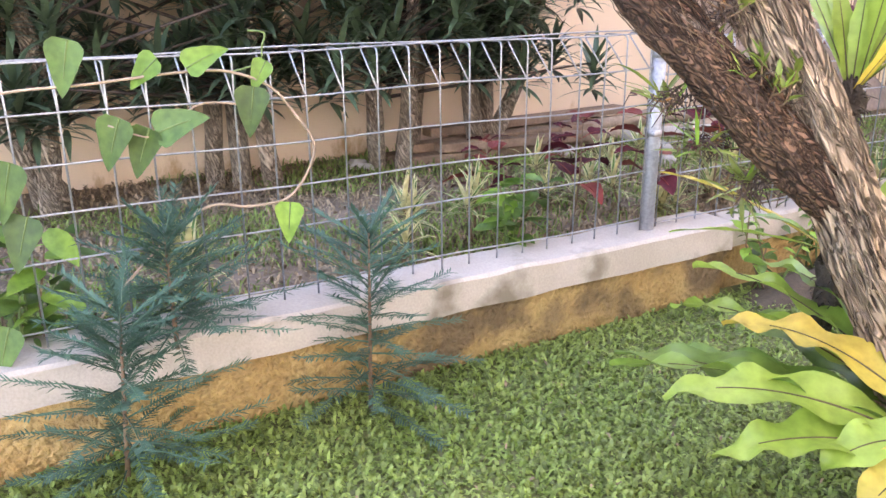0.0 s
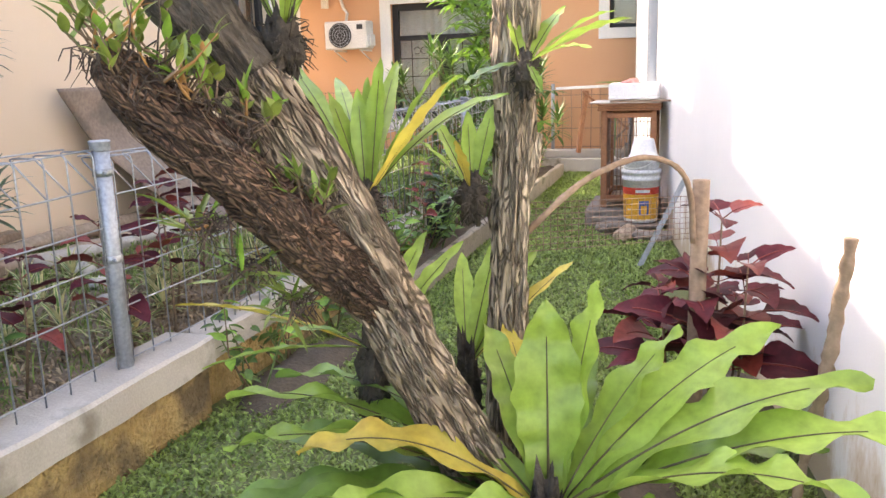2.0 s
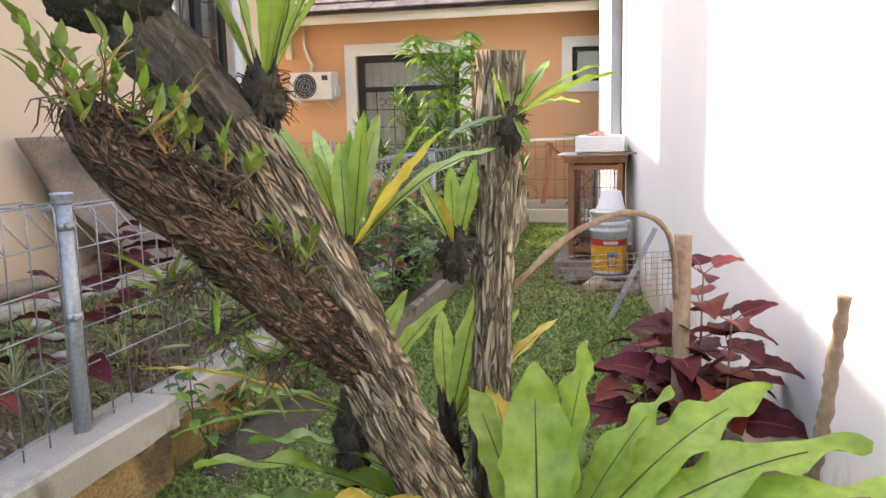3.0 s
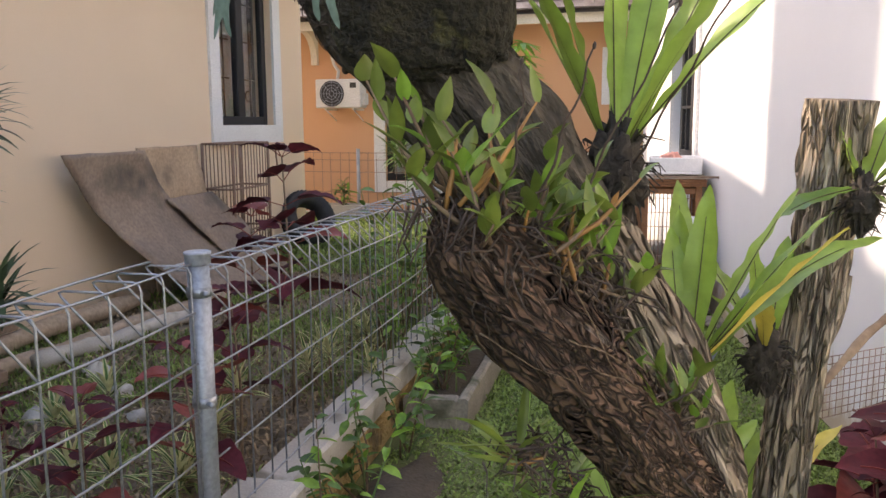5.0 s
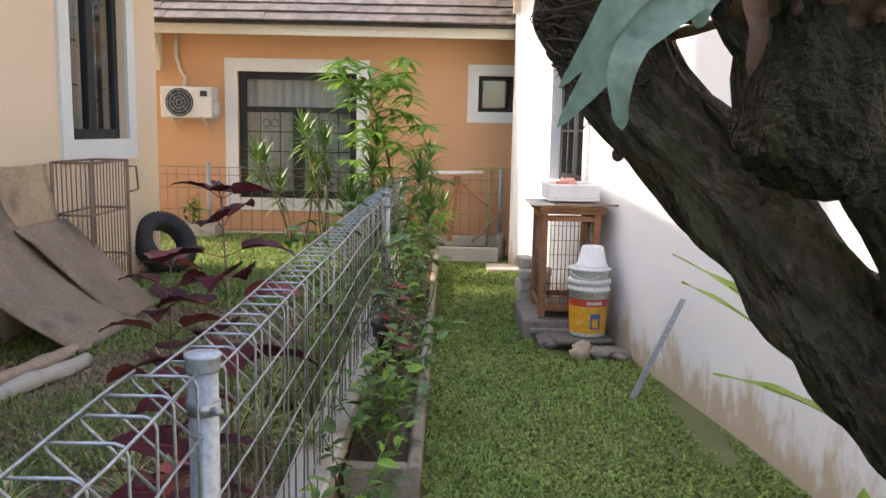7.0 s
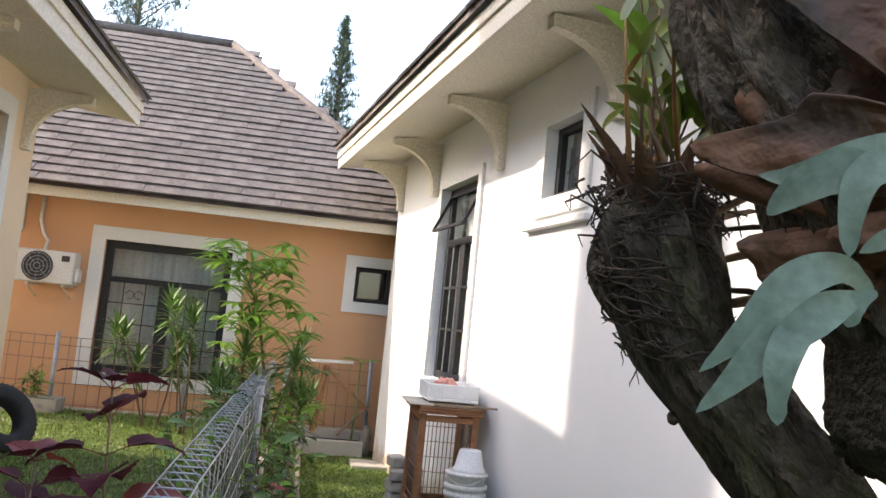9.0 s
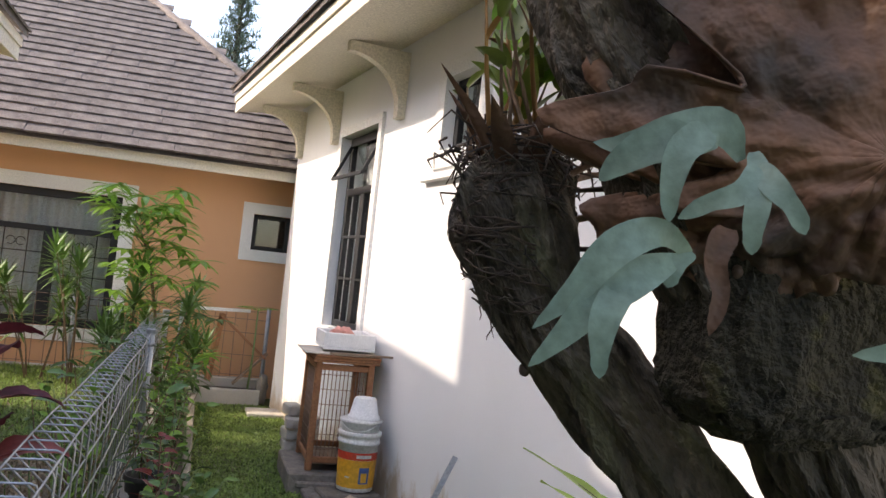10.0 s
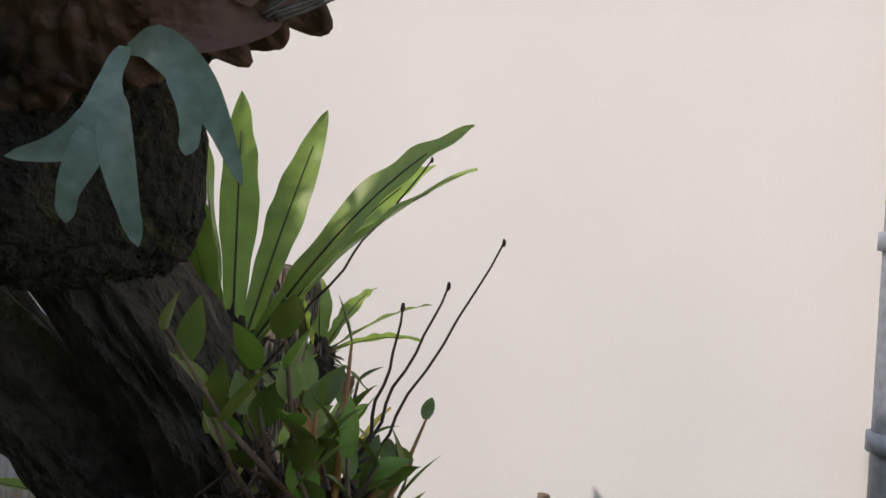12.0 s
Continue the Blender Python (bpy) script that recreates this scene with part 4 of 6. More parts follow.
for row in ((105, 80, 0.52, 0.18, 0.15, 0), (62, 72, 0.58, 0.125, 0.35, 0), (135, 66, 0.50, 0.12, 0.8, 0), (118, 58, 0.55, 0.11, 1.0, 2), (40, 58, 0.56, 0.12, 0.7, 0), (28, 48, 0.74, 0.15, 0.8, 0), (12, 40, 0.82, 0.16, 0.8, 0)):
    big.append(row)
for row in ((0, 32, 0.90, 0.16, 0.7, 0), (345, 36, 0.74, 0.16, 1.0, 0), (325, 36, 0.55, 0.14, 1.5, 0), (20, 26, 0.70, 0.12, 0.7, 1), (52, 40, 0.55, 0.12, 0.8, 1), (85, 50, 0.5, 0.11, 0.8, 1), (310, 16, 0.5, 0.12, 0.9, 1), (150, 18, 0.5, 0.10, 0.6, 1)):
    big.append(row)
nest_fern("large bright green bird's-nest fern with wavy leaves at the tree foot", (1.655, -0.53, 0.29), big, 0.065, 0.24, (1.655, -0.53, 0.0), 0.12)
nest_fern("bird's-nest fern with upright leaves growing on the tree trunk", (1.235, -0.60, 1.10),
          [(160, 70, 0.25, 0.055, 0.4, 0), (120, 80, 0.24, 0.05, 0.2, 0), (60, 82, 0.31, 0.055, 0.15, 0), (100, 76, 0.27, 0.05, 0.1, 0), (30, 62, 0.35, 0.055, 0.35, 0), (10, 55, 0.34, 0.055, 0.3, 0), (20, 48, 0.40, 0.06, 0.9, 0), (350, 52, 0.33, 0.05, 0.2, 2), (136, 42, 0.60, 0.055, 0.5, 0), (152, 42, 0.54, 0.05, 0.45, 0), (122, 38, 0.54, 0.05, 0.5, 0), (95, 54, 0.40, 0.05, 0.4, 0), (140, 34, 0.44, 0.05, 0.7, 0)], 0.04, 0.06)
nest_fern("tall bird's-nest fern rooted high on the leaning trunk", (1.115, -0.735, 1.475),
          [(170, 62, 0.36, 0.055, 0.2, 0), (150, 70, 0.33, 0.06, 0.15, 0), (100, 78, 0.38, 0.06, 0.2, 0), (60, 72, 0.36, 0.055, 0.25, 0), (20, 66, 0.36, 0.05, 0.3, 0), (345, 52, 0.36, 0.055, 0.5, 0), (324, 58, 0.40, 0.062, 0.75, 0), (303, 50, 0.36, 0.045, 0.6, 0), (200, 66, 0.30, 0.05, 0.2, 0)], 0.055, 0.075, turn=0.5)
nest_fern("small bird's-nest fern hanging on the side of the stump", (1.407, -0.285, 1.07),
          [(150, 55, 0.22, 0.06, 0.2, 0), (110, 75, 0.20, 0.05, 0.1, 0), (60, 72, 0.22, 0.055, 0.1, 0), (190, 48, 0.2, 0.05, 0.3, 0), (250, 66, 0.14, 0.045, 0.2, 2)], 0.045, 0.07)
nest_fern("small yellow-green fern on the cut top of the stump", (1.56, -0.31, 1.385),
          [(150, 74, 0.14, 0.06, 0.2, 0), (60, 52, 0.20, 0.055, 0.5, 0), (20, 40, 0.25, 0.05, 0.6, 0), (350, 30, 0.27, 0.045, 0.5, 0), (330, 22, 0.2, 0.04, 0.7, 0), (300, -30, 0.12, 0.03, 0.4, 1), (200, -10, 0.16, 0.05, 0.5, 1)], 0.036, 0.06)
nest_fern("bird's-nest fern with one yellow leaf behind the trunk", (1.17, -0.46, 0.66),
          [(205, 28, 0.50, 0.07, 0.5, 2), (215, 10, 0.42, 0.06, 0.5, 0), (120, 50, 0.3, 0.06, 0.5, 1), (60, 60, 0.34, 0.06, 0.4, 0), (30, 52, 0.36, 0.07, 0.3, 0), (240, 40, 0.25, 0.05, 0.9, 1)], 0.05, 0.16)
nest_fern("young fern with a browned leaf between trunk and stump", (1.33, -0.10, 0.50),
          [(40, 58, 0.40, 0.08, 0.3, 0), (70, 66, 0.42, 0.09, 0.3, 0), (20, 48, 0.44, 0.07, 0.3, 2), (110, 60, 0.36, 0.07, 0.4, 0)], 0.05, 0.2)


# ---------------------------------------------------------------- orchids on the limbs
def orchid_clump(label, roots, n, size, seed, dry=0.25, lean=(0, 0, 1), leaf_len=0.062, leaf_w=0.027):
    """Canes with paired leaves, spread over the given root places."""
    r = random.Random(seed)
    o = thing("orchid_clump", label, "orchid", "orchids on the tree", base=roots[0])
    rm = Shape()
    for k in range(n * 7):
        b = Vector(r.choice(roots)) + Vector((r.gauss(0, 0.025), r.gauss(0, 0.025), r.gauss(0, 0.015)))
        d = az(r.uniform(0, 360), r.uniform(-70, 30))
        q = b + d * r.uniform(0.02, 0.05)
        rm.tube([b, q, q + az(r.uniform(0, 360), -50) * r.uniform(0.01, 0.04)], [0.0018, 0.0014, 0.0007], 4)
    part("root_tuft", rm, M_twig, o, "tangled dark aerial roots")
    for k in range(n):
        b = Vector(r.choice(roots)) + Vector((r.gauss(0, 0.018), r.gauss(0, 0.018), r.gauss(0, 0.008)))
        d = (Vector(lean) + Vector((r.gauss(0, 0.55), r.gauss(0, 0.55), r.gauss(0, 0.25)))).normalized()
        L = size * r.uniform(0.45, 1.15)
        mid = b + d * L * 0.5
        d2 = (d + Vector((0, 0, 0.35))).normalized()
        tip = mid + d2 * L * 0.5
        is_dry = r.random() < dry
        part("cane", Shape().tube([b, b + d * L * 0.25, mid, tip], [0.0026, 0.0034 if is_dry else 0.0028, 0.0028 if is_dry else 0.0022, 0.0012], 6), M_orchid_dry if is_dry else M_stem, o)
        m = r.randint(2, 4)
        for j in range(m):
            s = 0.35 + 0.65 * (j + 1) / m
            p = b.lerp(mid, s * 2) if s < 0.5 else mid.lerp(tip, s * 2 - 1)
            a = r.uniform(0, 360)
            ld = (az(a, r.uniform(5, 60)) + d2 * 0.6).normalized()
            part("leaf", Shape().leaf(p, ld, leaf_len * r.uniform(0.45, 1.05) * (0.6 if is_dry and j == 0 else 1), leaf_w * r.uniform(0.55, 1.0) * (0.5 if is_dry and j == 0 else 1), r.uniform(0.1, 0.9), 0.3, 0.0, 6, "lance", twist=r.uniform(-0.6, 0.6)),
                 M_orchid_dry if (is_dry and j == 0) else (M_bright_leaf if r.random() < 0.22 else M_orchid), o)
    return o


orchid_clump("orchid clump with dry orange canes on the cut limb", [(0.95, -1.12, 1.42), (0.98, -1.08, 1.41), (1.0, -1.04, 1.40)], 15, 0.14, 3, 0.4, (-0.25, -0.15, 0.9))
orchid_clump("green orchid clump in the fork of the tree", [(1.05, -0.98, 1.31), (1.09, -0.93, 1.26), (1.04, -0.96, 1.33), (1.11, -0.89, 1.27)], 17, 0.13, 5, 0.2, (0.1, -0.2, 0.95))
orchid_clump("leafy orchid clump on the side of the trunk", [(1.17, -0.86, 1.12), (1.20, -0.82, 1.06), (1.15, -0.88, 1.13), (1.21, -0.80, 1.10)], 17, 0.085, 8, 0.1, (0.0, -0.5, 0.4), 0.062, 0.020)
orchid_clump("drooping orchid leaves under the cut limb", [(1.06, -0.86, 0.98), (1.12, -0.76, 0.88), (1.02, -0.95, 1.08)], 22, 0.07, 12, 0.08, (-0.45, -0.05, -0.5), 0.13, 0.016)
orchid_clump("orchid clump on the knob of the dark limb", [(0.635, -0.66, 1.85), (0.66, -0.67, 1.84), (0.61, -0.65, 1.83)], 26, 0.20, 21, 0.35, (0.08, -0.02, 1.1), 0.08, 0.032)
orchid_clump("bushy orchid clump on top of the cut limb", [(1.02, -1.06, 1.37), (1.06, -1.02, 1.34), (0.99, -1.10, 1.38)], 16, 0.12, 33, 0.15, (0.55, -0.25, 0.8), 0.058, 0.022)

knob = thing("root_tangle", "tangle of wiry roots round the limb knob", "roots", base=(0.64, -0.65, 1.74))
for part_k in range(3):
    r = random.Random(40 + part_k)
    for k in range(90):
        z, a = r.uniform(1.66, 1.86), r.uniform(0, 2 * math.pi)
        rad_ = 0.064 + r.uniform(0, 0.008)
        turn, fall = r.uniform(-0.35, 0.35), r.uniform(-0.008, 0.004)
        pp = []
        for q in range(7):
            cx = 0.645 + max(0, 1.74 - z) * 0.5
            pp.append((cx + rad_ * math.cos(a), -0.652 + rad_ * math.sin(a), z))
            a += turn + r.uniform(-0.12, 0.12)
            z += fall + r.uniform(-0.004, 0.004)
            rad_ += r.uniform(-0.0035, 0.003)
        part("root", Shape().tube(pp, [0.0013, 0.0013, 0.0012, 0.0011, 0.0009, 0.0007, 0.0004], 5), (M_twig, M_twig, M_root)[part_k], knob)
side_roots = thing("dry_bracts", "dry brown leaf bases bridging the two limbs", "dry leaves", base=(0.72, -0.7, 1.75))
for k, (z, rise, thick) in enumerate(((1.715, 0.03, 0.006), (1.738, -0.012, 0.0035), (1.762, 0.045, 0.005), (1.80, 0.015, 0.003))):
    part("bract", Shape().tube([(0.68, -0.67, z), (0.735, -0.69, z + rise * 0.3 + 0.006), (0.80, -0.72, z + rise)], [thick * 0.7, thick * 1.3, thick * 0.5], 8, rough=0.3, freq=40, flat=0.5), M_twig if k % 2 else M_stem, side_roots)

for k, (a, e, L) in enumerate(((200, 52, 0.15), (170, 60, 0.12), (230, 44, 0.12), (120, 66, 0.10), (260, 58, 0.10), (40, 40, 0.10), (10, 24, 0.12), (330, 34, 0.11))):
    part("bract", Shape().leaf(Vector((0.645, -0.665, 1.80)) + az(a, 0) * 0.03, az(a, e), L, 0.026, 0.25, 0.6, 0.03, 10, "lance", phase=k, twist=0.4 * math.sin(k)), M_shield, side_roots, "pointed dry brown sheath")

seed_pod = thing("seed_pod", "round brown seed pod hanging on a thread", "seed pod", base=(0.672, -0.664, 1.60))
part("pod", Shape().blob((0.672, -0.664, 1.597), (0.0065, 0.0065, 0.0075), 0.2, 10, 3), M_twig, seed_pod)
part("thread", Shape().tube([(0.672, -0.664, 1.604), (0.670, -0.662, 1.625), (0.69, -0.66, 1.635)], 0.0008, 4), M_twig, seed_pod)

# ---------------------------------------------------------------- staghorn fern
SO = Vector((0.832, -1.05, 1.748))
SR, SN = Vector((0.82, -0.57, 0)), Vector((-0.57, -0.82, 0))
SZ = Vector((0, 0, 1))


def stag_point(u, v, w):
    c, s_ = math.cos(radians(5)), math.sin(radians(5))
    u, v, w = (u * c - v * s_) * 0.93, (u * s_ + v * c) * 0.93, w * 0.93
    return SO + SR * u + SZ * v + SN * w


def ribbon(s, ctrl, n=18, cup=0.12):
    """A soft blade along (u, v, w, width) in the fern's own frame."""
    P, W = smooth_path([(*stag_point(u, v, w), wd) for u, v, w, wd in ctrl], n)
    vs = []
    for i, p in enumerate(P):
        d = Vector(P[min(i + 1, n)]) - Vector(P[max(i - 1, 0)])
        side = d.cross(SN).normalized()
        nn = side.cross(d).normalized()
        h = max(max(W[i] * 0.95, 0.0068) * min(1, ((n - i) / 3) ** 0.5) * min(1, ((i + 0.6) / 2) ** 0.5), 0.0004)
        for q in (-1, -0.5, 0, 0.5, 1):
            vs.append(Vector(p) + side * h * q + nn * (cup * h * q * q))
    s.add(vs, [(i * 5 + k, i * 5 + k + 1, i * 5 + 6 + k, i * 5 + 5 + k) for i in range(n) for k in range(4)])
    P2 = Vector(P[-1])
    return s


staghorn = thing("staghorn_fern", "staghorn fern with grey-green forked fronds over brown shield fronds", "fern", base=(0.84, -0.95, 1.70))


def frond(lobes, label=""):
    s = Shape()
    for ctrl in lobes:
        ribbon(s, ctrl)
    part("frond", s, M_stag, staghorn, label)


frond([[(-0.150, 0.073, 0.02, 0.003), (-0.165, 0.098, 0.035, 0.016), (-0.200, 0.090, 0.045, 0.020), (-0.235, 0.085, 0.04, 0.014), (-0.272, 0.092, 0.03, 0.002)],
       [(-0.19, 0.092, 0.045, 0.016), (-0.225, 0.083, 0.045, 0.016), (-0.25, 0.070, 0.04, 0.011), (-0.266, 0.057, 0.035, 0.003)],
       [(-0.175, 0.096, 0.04, 0.014), (-0.196, 0.078, 0.05, 0.013), (-0.205, 0.048, 0.05, 0.009), (-0.207, 0.019, 0.045, 0.004)]])
frond([[(-0.140, 0.080, 0.02, 0.003), (-0.138, 0.060, 0.04, 0.010), (-0.150, 0.042, 0.05, 0.010), (-0.175, 0.034, 0.05, 0.007), (-0.200, 0.022, 0.045, 0.002)],
       [(-0.138, 0.062, 0.035, 0.009), (-0.138, 0.035, 0.05, 0.010), (-0.142, 0.012, 0.05, 0.008), (-0.143, -0.008, 0.045, 0.003)],
       [(-0.138, 0.066, 0.035, 0.009), (-0.125, 0.045, 0.05, 0.010), (-0.112, 0.028, 0.05, 0.006), (-0.103, 0.008, 0.045, 0.002)]])
frond([[(-0.192, -0.004, 0.0, 0.003), (-0.215, 0.012, 0.03, 0.012), (-0.250, -0.002, 0.045, 0.016), (-0.285, -0.040, 0.045, 0.011), (-0.322, -0.072, 0.04, 0.002)],
       [(-0.195, -0.006, 0.0, 0.004), (-0.230, -0.024, 0.035, 0.016), (-0.265, -0.048, 0.045, 0.016), (-0.295, -0.078, 0.045, 0.010), (-0.325, -0.105, 0.04, 0.002)],
       [(-0.245, -0.032, 0.04, 0.014), (-0.258, -0.062, 0.05, 0.013), (-0.262, -0.090, 0.05, 0.008), (-0.263, -0.112, 0.045, 0.003)],
       [(-0.190, -0.002, 0.0, 0.002), (-0.203, -0.016, 0.012, 0.008), (-0.210, -0.034, 0.012, 0.004)]])
frond([[(0.002, 0.0, 0.0, 0.003), (-0.002, -0.030, 0.035, 0.008), (-0.008, -0.065, 0.05, 0.016), (-0.035, -0.080, 0.05, 0.010), (-0.071, -0.085, 0.045, 0.002)],
       [(-0.003, -0.055, 0.045, 0.012), (-0.016, -0.085, 0.055, 0.012), (-0.028, -0.110, 0.055, 0.008), (-0.032, -0.132, 0.05, 0.003)],
       [(0.000, -0.040, 0.04, 0.010), (0.004, -0.080, 0.055, 0.012), (0.010, -0.115, 0.06, 0.009), (0.016, -0.150, 0.055, 0.003)]])
frond([[(0.004, -0.002, 0.0, 0.003), (0.030, -0.005, 0.03, 0.014), (0.055, -0.030, 0.035, 0.014), (0.072, -0.065, 0.035, 0.009), (0.086, -0.108, 0.03, 0.002)],
       [(0.045, -0.022, 0.035, 0.012), (0.052, -0.050, 0.04, 0.009), (0.052, -0.070, 0.04, 0.007), (0.048, -0.086, 0.04, 0.003)]])
# fronds that hang from the block's far left side
frond([[(-0.10, 0.13, -0.16, 0.004), (-0.20, 0.10, -0.16, 0.016), (-0.25, 0.05, -0.15, 0.014), (-0.29, -0.01, -0.15, 0.003)],
       [(-0.18, 0.11, -0.16, 0.014), (-0.21, 0.06, -0.16, 0.012), (-0.215, 0.0, -0.16, 0.003)]])


# the overlapping dry shield fronds: a dome that flares into ragged lobes above
def shield(centre, r_low, r_high, bulge, flare, seed, m, label):
    s = Shape()
    nr, na = 18, 160
    vs = []
    for i in range(nr + 1):
        f = i / nr
        for k in range(na):
            t = 2 * math.pi * k / na
            upness = 0.5 + 0.5 * math.sin(t)
            rag = 1 + (0.10 + 0.30 * upness) * f * f * noise.noise(Vector((math.cos(t) * 4.5, math.sin(t) * 4.5, seed))) + 0.20 * upness * f ** 4 * math.sin(t * 21 + seed) + 0.75 * min(1, upness * 1.5) * f ** 2 * (abs(math.sin(t * 6.5 + seed + 0.6 * math.sin(t * 3 + seed))) - 0.62)
            rr = (r_low + (r_high - r_low) * upness ** 1.5) * f * rag
            w = bulge * (1 - f * f) + flare * upness * f ** 3 + 0.012 * f * noise.noise(Vector((math.cos(t) * 5, math.sin(t) * 5, f * 3 + seed))) + 0.0025 * math.sin(t * 24) * f + 0.0012 * math.sin(t * 53 + 2 * math.sin(t * 5)) * f + 0.016 * noise.noise(Vector((math.cos(t) * f * 6, math.sin(t) * f * 6, seed)))
            vs.append(stag_point(centre[0] + rr * math.cos(t), centre[1] + rr * math.sin(t), centre[2] + w))
    s.add(vs, [(i * na + k, i * na + (k + 1) % na, (i + 1) * na + (k + 1) % na, (i + 1) * na + k) for i in range(nr) for k in range(na)])
    ob = part("shield_frond", s, m, staghorn, label)
    so = ob.modifiers.new("thickness", "SOLIDIFY")
    so.thickness = 0.002


shield((-0.03, 0.075, -0.06), 0.10, 0.32, 0.05, 0.07, 2.0, M_shield, "brown dried shield frond")
shield((-0.12, 0.05, -0.09), 0.09, 0.26, 0.04, 0.02, 5.0, M_shield, "brown dried shield frond")
shield((0.05, 0.10, -0.10), 0.09, 0.30, 0.05, 0.03, 8.0, M_shield, "brown dried shield frond")
strip = Shape()
ribbon(strip, [(-0.160, 0.02, -0.02, 0.014), (-0.170, -0.01, -0.01, 0.010), (-0.166, -0.04, -0.005, 0.007), (-0.176, -0.075, -0.01, 0.001)], 14, 0.3)
part("shield_frond", strip, M_shield, staghorn, "hanging strip of dried frond")
lobes = Shape()
ribbon(lobes, [(-0.14, 0.10, -0.05, 0.03), (-0.20, 0.115, -0.045, 0.022), (-0.24, 0.13, -0.04, 0.012), (-0.285, 0.135, -0.04, 0.002)], 14, 0.2)
ribbon(lobes, [(-0.17, 0.11, -0.05, 0.024), (-0.21, 0.14, -0.045, 0.016), (-0.24, 0.175, -0.04, 0.002)], 14, 0.2)
part("shield_frond", lobes, M_shield, staghorn, "lobed brown frond margin")


def lace(ctrl, seed):
    """A skeletonised frond end: veins and cross veins only."""
    r = random.Random(seed)
    P, W = smooth_path([(*stag_point(u, v, w), wd) for u, v, w, wd in ctrl], 26)
    s = Shape()
    sides = []
    for i, p in enumerate(P):
        d = Vector(P[min(i + 1, 26)]) - Vector(P[max(i - 1, 0)])
        sides.append(d.cross(SN).normalized() * max(W[i], 0.001))
    cols = 10
    for c in range(cols):
        q = -1 + 2 * c / (cols - 1)
        s.tube([Vector(p) + sides[i] * q + SN * (0.002 * math.sin(i * 0.9 + c)) for i, p in enumerate(P)], [0.0011 * (1.2 - i / 26) + 0.0003 for i in range(27)], 4)
    for i in range(1, 26):
        for c in range(cols - 1):
            if r.random() < 0.85:
                a = Vector(P[i]) + sides[i] * (-1 + 2 * c / (cols - 1))
                j = min(26, max(0, i + r.choice((-1, 0, 1))))
                b = Vector(P[j]) + sides[j] * (-1 + 2 * (c + 1) / (cols - 1))
                m = (a + b) / 2 + (Vector(P[min(26, i + 1)]) - Vector(P[i])) * r.uniform(-0.5, 0.5)
                s.tube([a, m, b], 0.0004, 3, caps=False)
    part("skeleton_frond", s, M_lace, staghorn, "skeletonised brown frond with open veins")


lace([(0.10, 0.03, 0.0, 0.012), (0.16, 0.075, 0.0, 0.020), (0.22, 0.105, 0.0, 0.016), (0.29, 0.125, 0.0, 0.012), (0.34, 0.115, 0.0, 0.002)], 1)
lace([(0.11, 0.03, 0.0, 0.010), (0.18, 0.06, 0.0, 0.014), (0.24, 0.070, 0.0, 0.018), (0.29, 0.068, 0.0, 0.012), (0.35, 0.045, 0.0, 0.001)], 2)
lace([(0.06, 0.06, -0.02, 0.02), (0.10, 0.13, -0.02, 0.035), (0.15, 0.20, -0.02, 0.04), (0.22, 0.27, -0.02, 0.02)], 3)
lace([(0.09, 0.05, -0.01, 0.015), (0.15, 0.11, -0.01, 0.028), (0.22, 0.17, -0.01, 0.03), (0.31, 0.21, -0.01, 0.008)], 4)
fold = Shape()
ribbon(fold, [(0.02, 0.02, 0.0, 0.03), (0.06, 0.03, 0.01, 0.04), (0.10, 0.03, 0.0, 0.025), (0.125, 0.035, -0.01, 0.006)], 14, 0.5)
ribbon(fold, [(0.09, 0.03, 0.01, 0.012), (0.105, 0.07, 0.01, 0.018), (0.11, 0.12, 0.0, 0.012), (0.115, 0.15, 0.0, 0.003)], 14, 0.4)
ribbon(fold, [(0.10, 0.03, 0.0, 0.010), (0.17, 0.07, 0.0, 0.012), (0.23, 0.115, 0.0, 0.014), (0.27, 0.13, 0.0, 0.003)], 14, 0.4)
part("shield_frond", fold, M_shield, staghorn, "folded brown frond margin")

# bare twigs of old flower stems
for k, (b, m, t) in enumerate((((1.05, -1.03, 1.36), (1.10, -1.06, 1.46), (1.182, -1.109, 1.625)), ((1.02, -1.06, 1.37), (1.06, -1.09, 1.48), (1.10, -1.12, 1.585)), ((0.99, -1.10, 1.38), (1.02, -1.12, 1.48), (1.03, -1.14, 1.57)), ((1.14, -0.76, 1.45), (1.22, -0.83, 1.60), (1.28, -0.90, 1.72)))):
    tw = thing("bare_twig", "thin dark bare flower stem rising from the orchids", "twig", "bare twigs", base=b)
    p, _ = smooth_path([(*b, 0), (*m, 0), (*t, 0)], 14)
    p = [Vector(q) + Vector((0.003 * math.sin(i * 1.3), 0.003 * math.cos(i * 1.7), 0)) for i, q in enumerate(p)]
    part("stem", Shape().tube(p, [0.0022 - 0.0012 * i / 14 for i in range(15)], 5), M_twig, tw)
    part("tip", Shape().blob(p[-1], (0.002, 0.002, 0.004), 0.3, 5), M_twig, tw)


